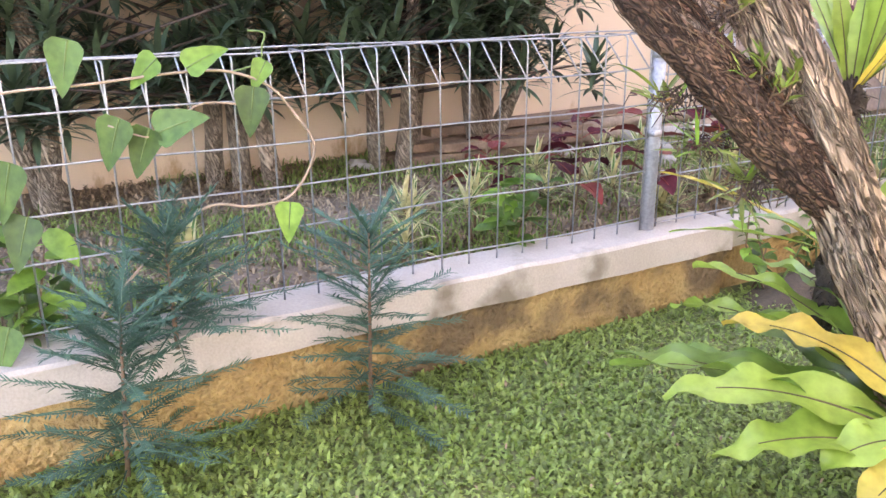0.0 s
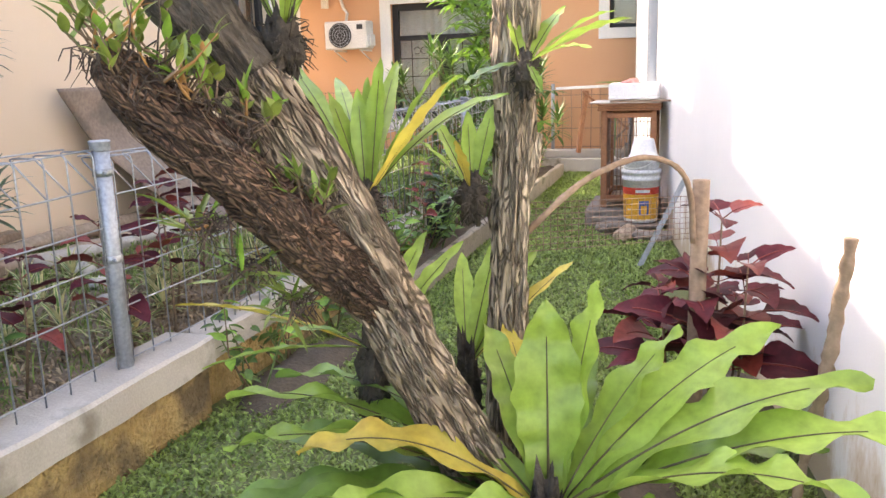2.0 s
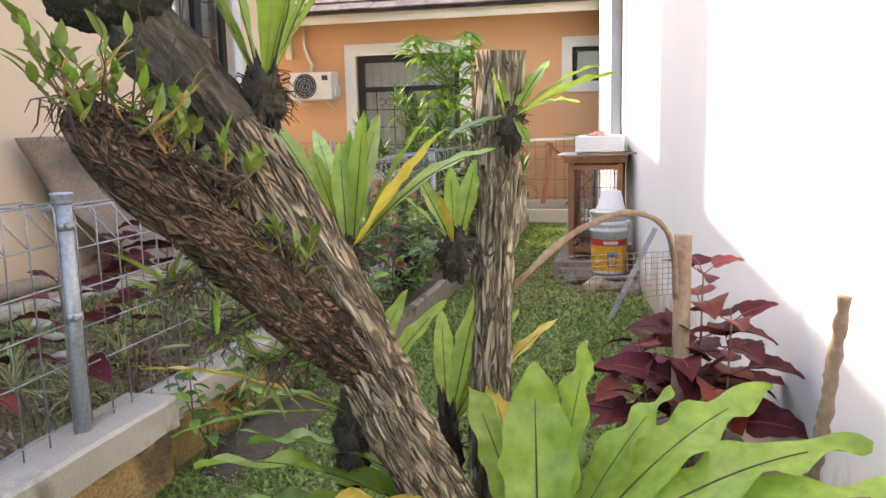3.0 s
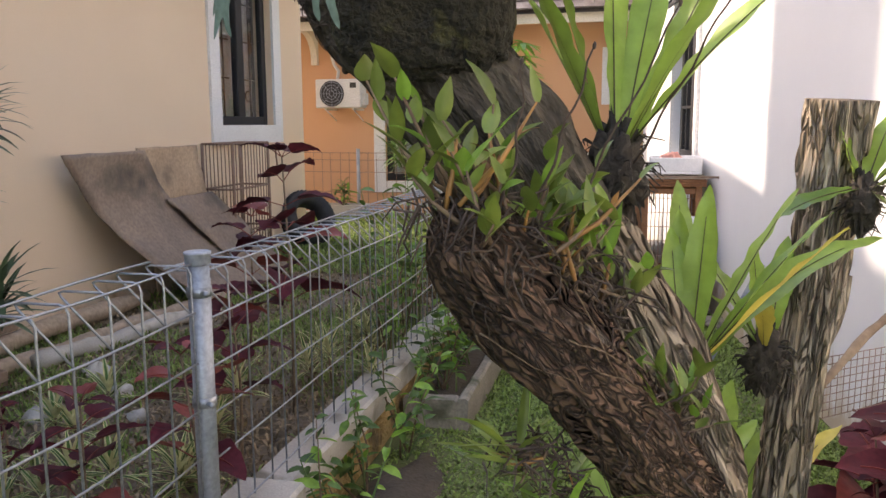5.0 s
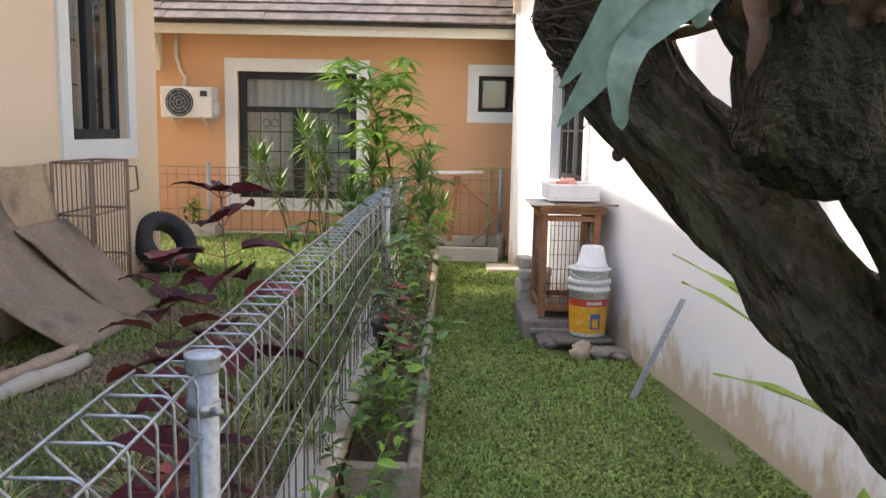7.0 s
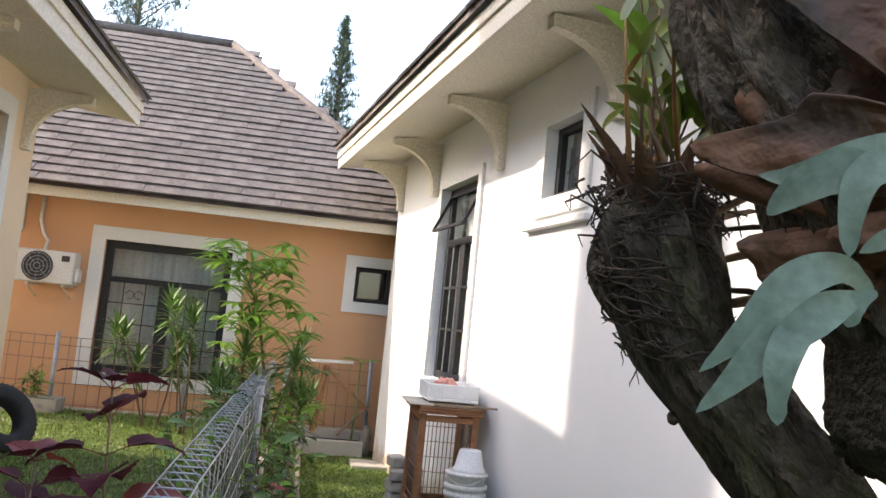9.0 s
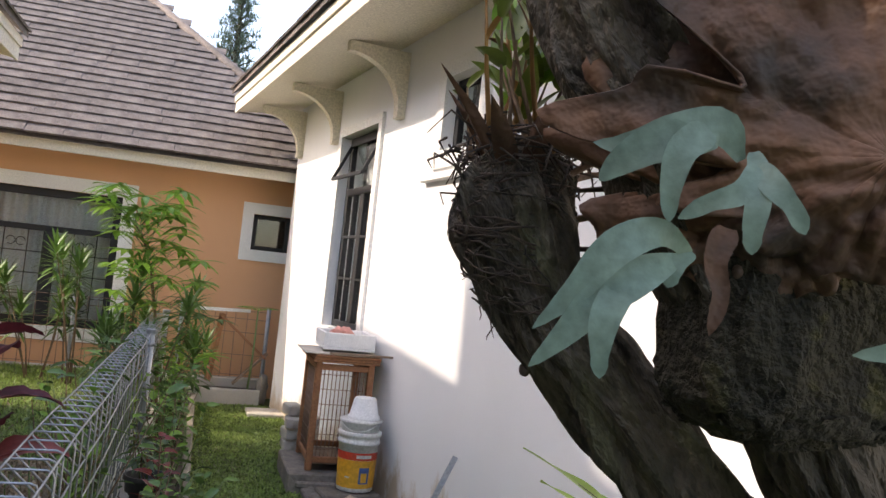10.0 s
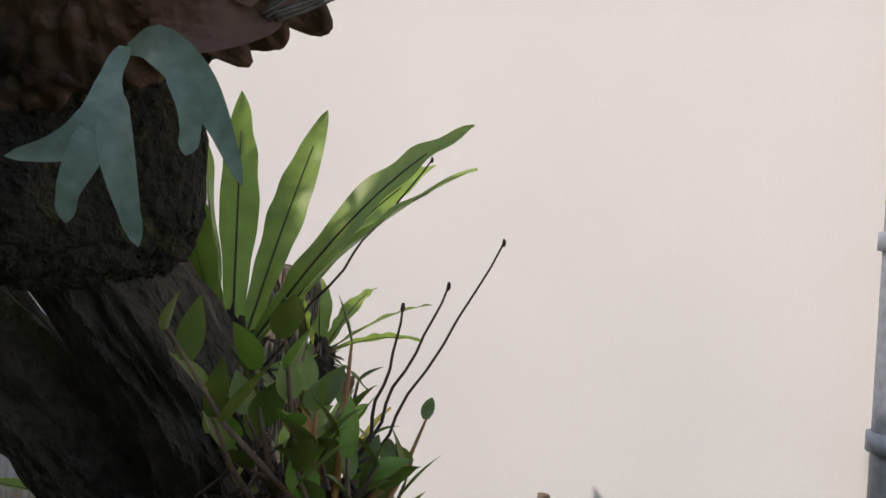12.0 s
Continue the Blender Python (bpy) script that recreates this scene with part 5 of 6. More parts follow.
# ---------------------------------------------------------------- by the white wall: cage, pails, stones
hutch = thing("wooden_cage", "reddish wooden animal cage with wire sides, standing on stone slabs", "cage", base=(1.45, 5.05, 0.15))
hx0, hx1, hy0, hy1, hz0, hz1 = 1.22, 1.68, 4.76, 5.42, 0.17, 1.00
for x in (hx0, hx1 - 0.05):
    for y in (hy0, hy1 - 0.05):
        box_part("post", (x, x + 0.05, y, y + 0.05, hz0, hz1), M_red_wood, hutch, 0.004)
for z in (hz0 + 0.06, hz1 - 0.06):
    for x in (hx0 + 0.006, hx1 - 0.044):
        box_part("rail", (x, x + 0.038, hy0 + 0.05, hy1 - 0.05, z, z + 0.045), M_red_wood, hutch, 0.004)
    for y in (hy0 + 0.006, hy1 - 0.044):
        box_part("rail", (hx0 + 0.05, hx1 - 0.05, y, y + 0.038, z, z + 0.045), M_red_wood, hutch, 0.004)
bar = Shape().tube([(0, 0, 0.10), (0, 0, 0.77)], 0.004, 5).mesh("bar", [M_rust])
for k in range(11):
    share("bar", bar, hutch, pose(hx0 + 0.075 + 0.031 * k, hy0 + 0.025, hz0))
for k in range(16):
    share("bar", bar, hutch, pose(hx0 + 0.025, hy0 + 0.075 + 0.034 * k, hz0))
for q in range(6):
    z = hz0 + 0.16 + 0.115 * q
    part("cross_bar", Shape().tube([(hx0 + 0.05, hy0 + 0.022, z), (hx1 - 0.05, hy0 + 0.022, z)], 0.003, 5), M_rust, hutch)
    part("cross_bar", Shape().tube([(hx0 + 0.022, hy0 + 0.05, z), (hx0 + 0.022, hy1 - 0.05, z)], 0.003, 5), M_rust, hutch)
for k in range(3):
    box_part("roof_board", (hx0 - 0.03 + 0.006 * k, hx1 + 0.03, hy0 - 0.04 - 0.01 * k, hy1 + 0.05, hz1 + 0.002 + 0.020 * k, hz1 + 0.019 + 0.020 * k), M_red_wood, hutch, 0.003)
box_part("floor_board", (hx0 + 0.05, hx1 - 0.05, hy0 + 0.05, hy1 - 0.05, hz0 + 0.04, hz0 + 0.055), M_wood, hutch, 0.003)

board = thing("sheet_offcut", "thin grey sheet lying on the cage roof", "board", base=(1.45, 5.1, 1.064))
box_part("sheet", (1.12, 1.72, 4.72, 5.30, 1.064, 1.072), M_beam, board, 0.002)
lath = thing("lath", "thin weathered wooden lath laid across the cage roof", "lath", base=(1.6, 4.95, 1.076))
box_part("strip", (1.30, 1.80, 4.66, 4.69, 1.0745, 1.09), M_wood, lath, 0.003)

foam = thing("foam_box", "white foam box on the cage roof holding a pink cloth", "box", base=(1.48, 5.12, 1.09))
fb = Shape()
fx0, fx1, fy0, fy1, fz0, fz1, ft = 1.27, 1.68, 4.84, 5.34, 1.092, 1.225, 0.025
fb.box(fx0, fx1, fy0, fy1, fz0, fz0 + ft, bev=0.006)
fb.box(fx0, fx1, fy0, fy0 + ft, fz0 + ft, fz1, bev=0.006).box(fx0, fx1, fy1 - ft, fy1, fz0 + ft, fz1, bev=0.006)
fb.box(fx0, fx0 + ft, fy0 + ft, fy1 - ft, fz0 + ft, fz1, bev=0.006).box(fx1 - ft, fx1, fy0 + ft, fy1 - ft, fz0 + ft, fz1, bev=0.006)
part("box", fb, M_foam, foam, smooth=False)
cloth = thing("pink_cloth", "crumpled pink cloth in the white foam box", "cloth", base=(1.44, 5.08, 1.12))
part("cloth", Shape().blob((1.44, 5.08, 1.19), (0.10, 0.12, 0.065), 0.6, 14, 3.0, seed=3), M_pink, cloth)

BX, BY = 1.575, 4.56
pail = thing("paint_pail", "white plastic paint pail with an orange and red label", "pail", base=(BX, BY, 0.09))
part("body", Shape().lathe([(0.0, 0.10), (0.132, 0.10), (0.136, 0.11), (0.150, 0.445), (0.160, 0.447), (0.160, 0.47), (0.152, 0.475), (0.152, 0.50), (0.162, 0.502), (0.164, 0.53), (0.150, 0.535), (0.0, 0.535)], 36, (BX, BY, 0)), M_plastic, pail)


def band(name, a0, a1, z0, z1, m, out, label):
    """A label printed round the pail between two angles and heights."""
    s = Shape()
    n = 24
    vs = []
    for i in range(n + 1):
        a = radians(a0 + (a1 - a0) * i / n)
        for z in (z0, z1):
            r = 0.136 + (z - 0.11) / 0.335 * 0.014 + out
            vs.append((BX + r * math.cos(a), BY + r * math.sin(a), z))
    part(name, s.add(vs, [(2 * i, 2 * i + 2, 2 * i + 3, 2 * i + 1) for i in range(n)]), m, pail, label)


band("label", 150, 400, 0.13, 0.335, M_orange_label, 0.0015, "orange printed label")
band("label_stripe", 150, 400, 0.336, 0.392, M_red_label, 0.0015, "red label stripe")
band("picture", 268, 300, 0.165, 0.285, M_blue_label, 0.003, "small blue house picture")
band("picture_detail", 274, 293, 0.175, 0.245, M_orange_label, 0.0045, "orange house shape")
band("lettering", 256, 302, 0.352, 0.376, M_plastic, 0.003, "white word mark bar")
band("lettering", 225, 240, 0.205, 0.215, M_plastic, 0.003, "small white print")
lid2 = thing("shallow_tub", "cream plastic tub stacked on the paint pail", "tub", base=(BX, BY, 0.536))
part("tub", Shape().lathe([(0.0, 0.537), (0.140, 0.537), (0.148, 0.60), (0.160, 0.602), (0.162, 0.618), (0.150, 0.622), (0.0, 0.622)], 36, (BX, BY, 0)), M_plastic, lid2)
handle = [(BX + 0.163 * math.cos(a), BY + 0.163 * math.sin(a) - 0.01, 0.60 - 0.05 * math.sin((a - 3.4) / 1.9 * math.pi)) for a in [3.4 + 1.9 * i / 14 for i in range(15)]]
part("handle", Shape().tube(handle, 0.003, 6), M_plastic, lid2, "thin bail handle")
cup = thing("upturned_pot", "grey plastic pot turned upside down on the pails", "pot", base=(BX, BY, 0.622))
part("pot", Shape().lathe([(0.122, 0.624), (0.122, 0.645), (0.112, 0.648), (0.082, 0.775), (0.076, 0.782), (0.0, 0.782)], 30, (BX + 0.015, BY, 0)), M_foam, cup)

r5 = random.Random(11)
slabs = [(1.40, 5.10, 0.62, 0.80, 0.0, 0.16), (1.44, 4.62, 0.48, 0.30, 0.0, 0.055), (1.52, 4.52, 0.44, 0.26, 0.055, 0.092), (1.34, 4.78, 0.36, 0.2, 0.05, 0.10), (1.70, 4.30, 0.30, 0.2, 0.0, 0.05)]
for x, y, w, d, z0, z1 in slabs:
    s = Shape().box(-w / 2, w / 2, -d / 2, d / 2, z0, z1, bev=0.012)
    s.v = [(p[0] + 0.02 * noise.noise(Vector((p[0] * 7, p[1] * 7, z0 * 30))), p[1] + 0.02 * noise.noise(Vector((p[0] * 6, p[1] * 6, 4 + z0 * 30))), p[2]) for p in s.v]
    ob = tagged(part("stone_slab", s, M_stone, smooth=False), "grey broken stone slab under the cage", "stone", "stone slabs")
    ob.matrix_basis = pose(x, y, 0, 0, 0, r5.uniform(-12, 12))
for x, y, rr, m in ((1.50, 4.26, (0.075, 0.07, 0.07), M_tan_stone), (1.46, 4.16, (0.07, 0.06, 0.055), M_tan_stone), (1.62, 4.20, (0.085, 0.06, 0.05), M_stone), (1.30, 4.50, (0.08, 0.07, 0.04), M_stone), (1.76, 4.18, (0.07, 0.06, 0.035), M_stone), (1.28, 4.70, (0.07, 0.06, 0.04), M_stone)):
    tagged(part("stone", Shape().blob((x, y, rr[2] * 0.75), rr, 0.35, 12, 1.8, seed=x * 11 + y), m), "rounded garden stone beside the pails", "stone", "loose stones")
for k in range(9):
    z = 0.02 + 0.10 * (k // 2)
    s = Shape().box(-0.07, 0.07, -0.10, 0.10, 0, 0.095, bev=0.014)
    s.v = [(p[0] + 0.02 * noise.noise(Vector((p[0] * 8, p[1] * 8, k))), p[1] + 0.02 * noise.noise(Vector((p[0] * 8, k, p[2] * 8))), p[2]) for p in s.v]
    ob = tagged(part("rubble_block", s, M_beam, smooth=False), "grey broken rubble block stacked behind the cage", "rubble", "rubble blocks")
    ob.matrix_basis = pose(1.20 + 0.16 * (k % 2), 5.66 + 0.03 * (k % 3), z, 0, 0, r5.uniform(-18, 18))

pole = thing("grey_lath", "grey weathered lath leaning against the white wall", "lath", base=(1.645, 3.29, 0))
s = Shape().box(-0.018, 0.018, -0.008, 0.008, 0, 0.70, bev=0.003)
ob = part("lath", s, M_post, None, smooth=False)
ob.parent = pole
ob.matrix_basis = Matrix.Rotation(radians(25), 4, "Y") @ Matrix.Rotation(radians(-4), 4, "X")

slab = tagged(part("stepping_slab", Shape().box(0.95, 1.40, 7.75, 8.15, 0.0, 0.055, bev=0.012), M_beam, smooth=False), "mossy concrete slab lying at the end of the lawn", "slab")
rock = tagged(part("corner_rock", Shape().blob((1.14, 8.62, 0.17), (0.07, 0.09, 0.20), 0.4, 12, 2.0, seed=4), M_stone), "upright stone at the foot of the white corner", "stone")
drain = thing("drain_pipe", "short grey pipe end in the far kerb", "pipe", base=(1.1, 8.86, 0.2))
part("pipe", Shape().lathe([(0.062, -0.1), (0.07, -0.1), (0.07, 0.1), (0.062, 0.1)], 20), M_beam, drain).matrix_basis = pose(0, 0, 0.02, 90, 0, 0)

# ---------------------------------------------------------------- at the orange house
ac = thing("air_conditioner", "cream outdoor air conditioner unit on wall brackets", "air conditioner", base=(-2.8, 8.9, 1.72))
ax0, ax1, az0, az1, ay0, ay1 = -3.14, -2.49, 1.72, 2.11, 8.75, 9.02
part("casing", Shape().box(ax0, ax1, ay0, ay1, az0, az1, bev=0.015), M_ac, ac, smooth=False)
part("fan_grille", Shape().lathe([(0.175, -0.004), (0.175, 0.004), (0.165, 0.006), (0.0, 0.006)], 32), M_black, ac, "dark round fan opening").matrix_basis = pose(-2.90, ay0 - 0.002, 1.915, 90, 0, 0)
for k in range(4):
    rr = 0.035 + 0.04 * k
    part("grille_ring", Shape().tube([(-2.90 + rr * math.cos(a), ay0 - 0.012, 1.915 + rr * math.sin(a)) for a in [2 * math.pi * i / 24 for i in range(25)]], 0.003, 5), M_post, ac)
for k in range(8):
    a = math.pi * 2 * k / 8
    part("grille_spoke", Shape().tube([(-2.90 + 0.03 * math.cos(a), ay0 - 0.011, 1.915 + 0.03 * math.sin(a)), (-2.90 + 0.172 * math.cos(a), ay0 - 0.011, 1.915 + 0.172 * math.sin(a))], 0.002, 4), M_post, ac)
box_part("badge", (-2.64, -2.55, ay0 - 0.004, ay0 - 0.0005, 1.99, 2.06), M_black, ac, 0, "black printed badge")
box_part("valve_cover", (ax1 + 0.001, ax1 + 0.04, ay0 + 0.05, ay1 - 0.04, 1.76, 1.92), M_ac, ac, 0.008)
for x in (-3.02, -2.62):
    box_part("bracket", (x, x + 0.03, ay0 + 0.02, 9.195, 1.69, 1.718), M_ac, ac, 0.002)
    part("bracket_strut", Shape().tube([(x + 0.015, ay0 + 0.06, 1.69), (x + 0.015, 9.19, 1.55)], 0.009, 6), M_ac, ac)
pipe = thing("coolant_pipe", "wrapped cream coolant pipe down the orange wall", "pipe", base=(-3.0, 9.15, 2.1))
part("pipe", Shape().tube([(-3.05, 9.16, 2.78), (-3.06, 9.16, 2.5), (-3.0, 9.15, 2.32), (-2.93, 9.12, 2.24), (-2.93, 9.06, 2.12)], 0.022, 10), M_ac, pipe)

trestle = thing("wooden_trestle", "broken dark wooden trestle with a white board by the far fence", "trestle", base=(0.7, 8.75, 0.2))
def plank(parent, name, a, b, w, t, m):
    a, b = Vector(a), Vector(b)
    L = (b - a).length
    ob = part(name, Shape().box(-w / 2, w / 2, -t / 2, t / 2, 0, L, bev=0.004), m, None, smooth=False)
    ob.parent = parent
    mm = Matrix.Translation(a) @ (b - a).to_track_quat("Z", "Y").to_matrix().to_4x4()
    ob.matrix_parent_inverse = parent.matrix_basis.inverted() if parent.get("based") else Matrix()
    ob.matrix_basis = mm
    return ob


plank(trestle, "leg", (0.50, 8.76, 0.24), (0.60, 8.80, 1.06), 0.09, 0.05, M_red_wood)
plank(trestle, "brace", (0.56, 8.72, 1.06), (1.16, 8.76, 0.55), 0.06, 0.03, M_red_wood)
plank(trestle, "brace", (0.80, 8.78, 0.22), (1.18, 8.78, 0.62), 0.09, 0.03, M_wood)
plank(trestle, "top_board", (0.20, 8.75, 1.10), (0.92, 8.75, 1.12), 0.10, 0.035, M_trim)
pot2 = thing("cement_trough", "small cement trough with a leafy plant by the far fence", "trough", base=(-2.68, 8.5, 0.25))
s = Shape().box(-2.98, -2.38, 8.38, 8.42, 0.2, 0.42).box(-2.98, -2.38, 8.70, 8.74, 0.2, 0.42).box(-2.98, -2.94, 8.42, 8.70, 0.2, 0.42).box(-2.42, -2.38, 8.42, 8.70, 0.2, 0.42)
part("trough", s, M_beam, pot2, smooth=False)
part("soil", Shape().box(-2.94, -2.42, 8.42, 8.70, 0.2, 0.39), M_dark_soil, pot2)
ty = thing("old_tyre", "old black rubber tyre leaning by the cream house corner", "tyre", base=(-2.16, 5.98, 0.27))
tprof = [(0.17, -0.075), (0.20, -0.095), (0.27, -0.10), (0.305, -0.08), (0.315, -0.05), (0.315, 0.05), (0.305, 0.08), (0.27, 0.10), (0.20, 0.095), (0.17, 0.075), (0.165, 0.0), (0.17, -0.075)]
tyre = part("tyre", Shape().lathe(tprof, 40), M_rubber, None)
tyre.parent = ty
tyre.matrix_basis = Matrix.Translation((0, 0, 0.26)) @ Matrix.Rotation(radians(-35), 4, "Z") @ Matrix.Rotation(radians(60), 4, "Y") @ Matrix.Scale(0.95, 4)
lug = Shape().box(0.308, 0.321, -0.012, 0.012, -0.07, 0.07, bev=0.003).mesh("tread_lug", [M_rubber])
for k in range(40):
    share("tread_lug", lug, tyre, pose(0, 0, 0, 0, 0, 9 * k))

# ---------------------------------------------------------------- the neighbour's side: sheets, cage, timber
def curled_sheet(label, prof, y0, y1, skew, m):
    """A bent sheet: prof gives (x, z) along its curl, y0 to y1 its width, skew how its foot slides along y."""
    pr, _ = smooth_path([(x, z, 0, 0) for x, z in prof], 36)
    s = Shape()
    nw = 10
    vs = []
    for i, (x, z, _q) in enumerate(pr):
        for j in range(nw + 1):
            y = y0 + (y1 - y0) * j / nw + skew * i / 36
            vs.append((x + 0.012 * noise.noise(Vector((i * 0.2, j * 0.6, 2))), y + 0.008 * noise.noise(Vector((i * 0.9, j, 7))), z + 0.01 * noise.noise(Vector((i * 0.25, j * 0.5, 9)))))
    s.add(vs, [(i * (nw + 1) + j, i * (nw + 1) + j + 1, (i + 1) * (nw + 1) + j + 1, (i + 1) * (nw + 1) + j) for i in range(36) for j in range(nw)])
    t = thing("curled_sheet", label, "sheet", "curled sheets", base=(prof[-1][0], (y0 + y1) / 2 + skew, SOIL_Z))
    ob = part("sheet", s, m, t)
    so = ob.modifiers.new("thickness", "SOLIDIFY")
    so.thickness = 0.012


curled_sheet("large curled brown board leaning on the cream wall", [(-2.20, 1.33), (-2.215, 1.16), (-2.19, 0.96), (-2.09, 0.76), (-1.95, 0.57), (-1.80, 0.40), (-1.66, 0.27)], 2.30, 3.16, 0.80, M_plywood)
curled_sheet("tan warped board standing against the cream wall", [(-2.29, 1.345), (-2.285, 1.22), (-2.26, 1.08), (-2.24, 0.94), (-2.23, 0.60), (-2.22, 0.27)], 3.20, 4.02, 0.06, M_tan_ply)
curled_sheet("flat dark board sloping off the tan one", [(-2.16, 0.97), (-2.08, 0.84), (-1.99, 0.69), (-1.89, 0.53), (-1.80, 0.39), (-1.73, 0.27)], 3.34, 4.0, 0.55, M_plywood)

cage2 = thing("wire_cage", "rusty tall wire cage against the cream wall", "cage", base=(-2.1, 4.3, 0.25))
cx0, cx1, cy0, cy1, cz0, cz1 = -2.29, -2.02, 4.12, 4.78, 0.26, 1.35
for x in (cx0, cx1):
    for y in (cy0, cy1):
        part("corner_bar", Shape().tube([(x, y, cz0), (x, y, cz1)], 0.013, 6), M_rust, cage2)
cbar = Shape().tube([(0, 0, cz0), (0, 0, cz1)], 0.005, 5).mesh("bar", [M_rust])
for k in range(1, 12):
    share("bar", cbar, cage2, pose(cx1, cy0 + (cy1 - cy0) * k / 12, 0))
for k in range(1, 8):
    share("bar", cbar, cage2, pose(cx0 + (cx1 - cx0) * k / 8, cy0, 0))
for z in (cz0 + 0.02, 0.62, 0.98, cz1):
    part("frame_rail", Shape().tube([(cx0, cy0, z), (cx1, cy0, z), (cx1, cy1, z), (cx0, cy1, z), (cx0, cy0, z)], 0.009, 6), M_rust, cage2)
part("handle", Shape().tube([(cx1, cy1, 1.3), (cx1 + 0.05, cy1 + 0.05, 1.3), (cx1 + 0.06, cy1 + 0.06, 1.12), (cx1, cy1, 1.1)], 0.008, 6), M_rust, cage2)

def log(name, label, a, b, r, m, category, group):
    a, b = Vector(a), Vector(b)
    n = 24
    pts = [a.lerp(b, i / n) + Vector((0, 0, 0.01 * math.sin(i * 0.5))) for i in range(n + 1)]
    tagged(part(name, Shape().tube(pts, [r * (1 + 0.12 * math.sin(i * 1.3)) for i in range(n + 1)], 14, rough=0.18, freq=9), m), label, category, group)


log("bamboo_pole", "pale bamboo pole lying along the cream wall", (-2.20, 0.35, 0.32), (-2.16, 3.0, 0.33), 0.055, M_tan_stone, "pole", "poles on the soil")
log("bamboo_pole", "pale bamboo pole lying on the bare soil", (-1.95, 1.0, 0.30), (-1.72, 3.1, 0.30), 0.045, M_tan_stone, "pole", "poles on the soil")
log("white_pipe", "dirty white plastic pipe lying on the bare soil", (-1.82, 1.5, 0.30), (-1.55, 2.9, 0.30), 0.045, M_beam, "pipe", "poles on the soil")
for k, (x, y, L, a, z) in enumerate(((-2.02, -0.15, 1.5, 6, 0.27), (-1.90, -0.05, 1.3, -4, 0.27), (-1.97, 0.0, 1.35, 2, 0.33), (-2.1, 0.2, 1.6, 4, 0.39), (-1.86, 0.15, 1.0, -9, 0.335))):
    ob = tagged(part("timber_plank", Shape().box(-0.055, 0.055, -0.1, L, 0, 0.055, bev=0.006), M_wood, smooth=False), "old brown timber plank stacked by the cream wall", "plank", "stacked planks")
    ob.matrix_basis = pose(x, y, z, 0, 0, a)
for x, y, rr in ((-2.02, -0.42, 0.05), (-1.93, -0.36, 0.04), (-1.3, 0.9, 0.06), (-1.15, 1.25, 0.05), (-1.45, 1.5, 0.06), (-0.9, 1.0, 0.04), (-1.7, 0.9, 0.05)):
    tagged(part("pale_rubble", Shape().blob((x, y, SOIL_Z + rr * 0.5), (rr, rr * 1.2, rr * 0.8), 0.5, 8, 2.0, seed=x * 7), M_beam), "pale broken rubble piece on the soil", "rubble", "pale rubble")


# ---------------------------------------------------------------- garden plants
def coleus(label, base, height, leaf, seed, m=None, tiers=6, dry=0):
    """A red-leaved plant: pairs of broad pointed leaves up a thin stem."""
    r = random.Random(seed)
    m = m or M_red_leaf
    t = thing("red_leaf_plant", label, "plant", "red-leaved plants", base=base)
    b = Vector(base)
    top = b + Vector((r.uniform(-0.04, 0.04), r.uniform(-0.04, 0.04), height))
    part("stem", Shape().tube([b - Vector((0, 0, 0.02)), b.lerp(top, 0.5) + Vector((0.012, 0.008, 0)), top], [0.007, 0.005, 0.003], 6), M_stem, t)
    for k in range(tiers):
        s = 0.45 + 0.55 * k / (tiers - 1)
        p = b.lerp(top, s)
        a0 = 90 * k + r.uniform(-25, 25)
        size = leaf * (1.1 - 0.55 * (k / (tiers - 1)) ** 2)
        for j in range(2 if k < tiers - 1 else 4):
            a = a0 + (180 if k < tiers - 1 else 90) * j + r.uniform(-15, 15)
            e = r.uniform(0, 28)
            st = p + az(a, e + 15) * size * 0.35
            part("petiole", Shape().tube([p, st], 0.0022, 4), M_rust_leaf, t)
            part("leaf", Shape().leaf(st, az(a, e), size * r.uniform(0.85, 1.15), size * r.uniform(0.66, 0.82), r.uniform(0.5, 1.4), 0.25, 0.03, 9, "heart", rib=1, twist=r.uniform(-0.5, 0.5), phase=k),
                 [m if r.random() < 0.75 else M_rust_leaf, M_rust_leaf], t)
    return t


coleus("tall dark red-leaved plant behind the wire fence", (-0.275, 1.22, 0.25), 1.12, 0.235, 1, tiers=7)
coleus("dark red-leaved plant behind the wire fence", (-0.60, 1.43, 0.25), 0.84, 0.21, 2, tiers=6)
coleus("dark red-leaved plant behind the wire fence", (-0.22, 0.62, 0.25), 0.66, 0.16, 3, tiers=6)
coleus("red-leaved plant growing through the fence by the post", (-0.10, 0.12, 0.27), 0.58, 0.15, 4, tiers=5)
coleus("small red-leaved plant behind the fence", (-0.62, -0.42, 0.25), 0.40, 0.13, 5, tiers=5)
coleus("dark red-leaved plant behind the fence", (-0.35, -0.12, 0.25), 0.50, 0.15, 6, tiers=5)
coleus("small red-leaved plant behind the fence", (-0.9, 0.25, 0.25), 0.36, 0.09, 16, tiers=5)
for k, (x, y, h) in enumerate(((2.04, 0.50, 0.80), (1.90, 0.58, 0.52), (2.12, 0.44, 0.66), (1.96, 0.40, 0.60), (2.12, 0.60, 0.50))):
    coleus("large maroon-leaved plant beside the white wall", (x, y, 0.05), h, 0.22, 20 + k, tiers=5)
coleus("red-leaved plant among the planter shrubs", (0.20, 2.9, 0.13), 0.62, 0.10, 30, M_rust_leaf, 6)


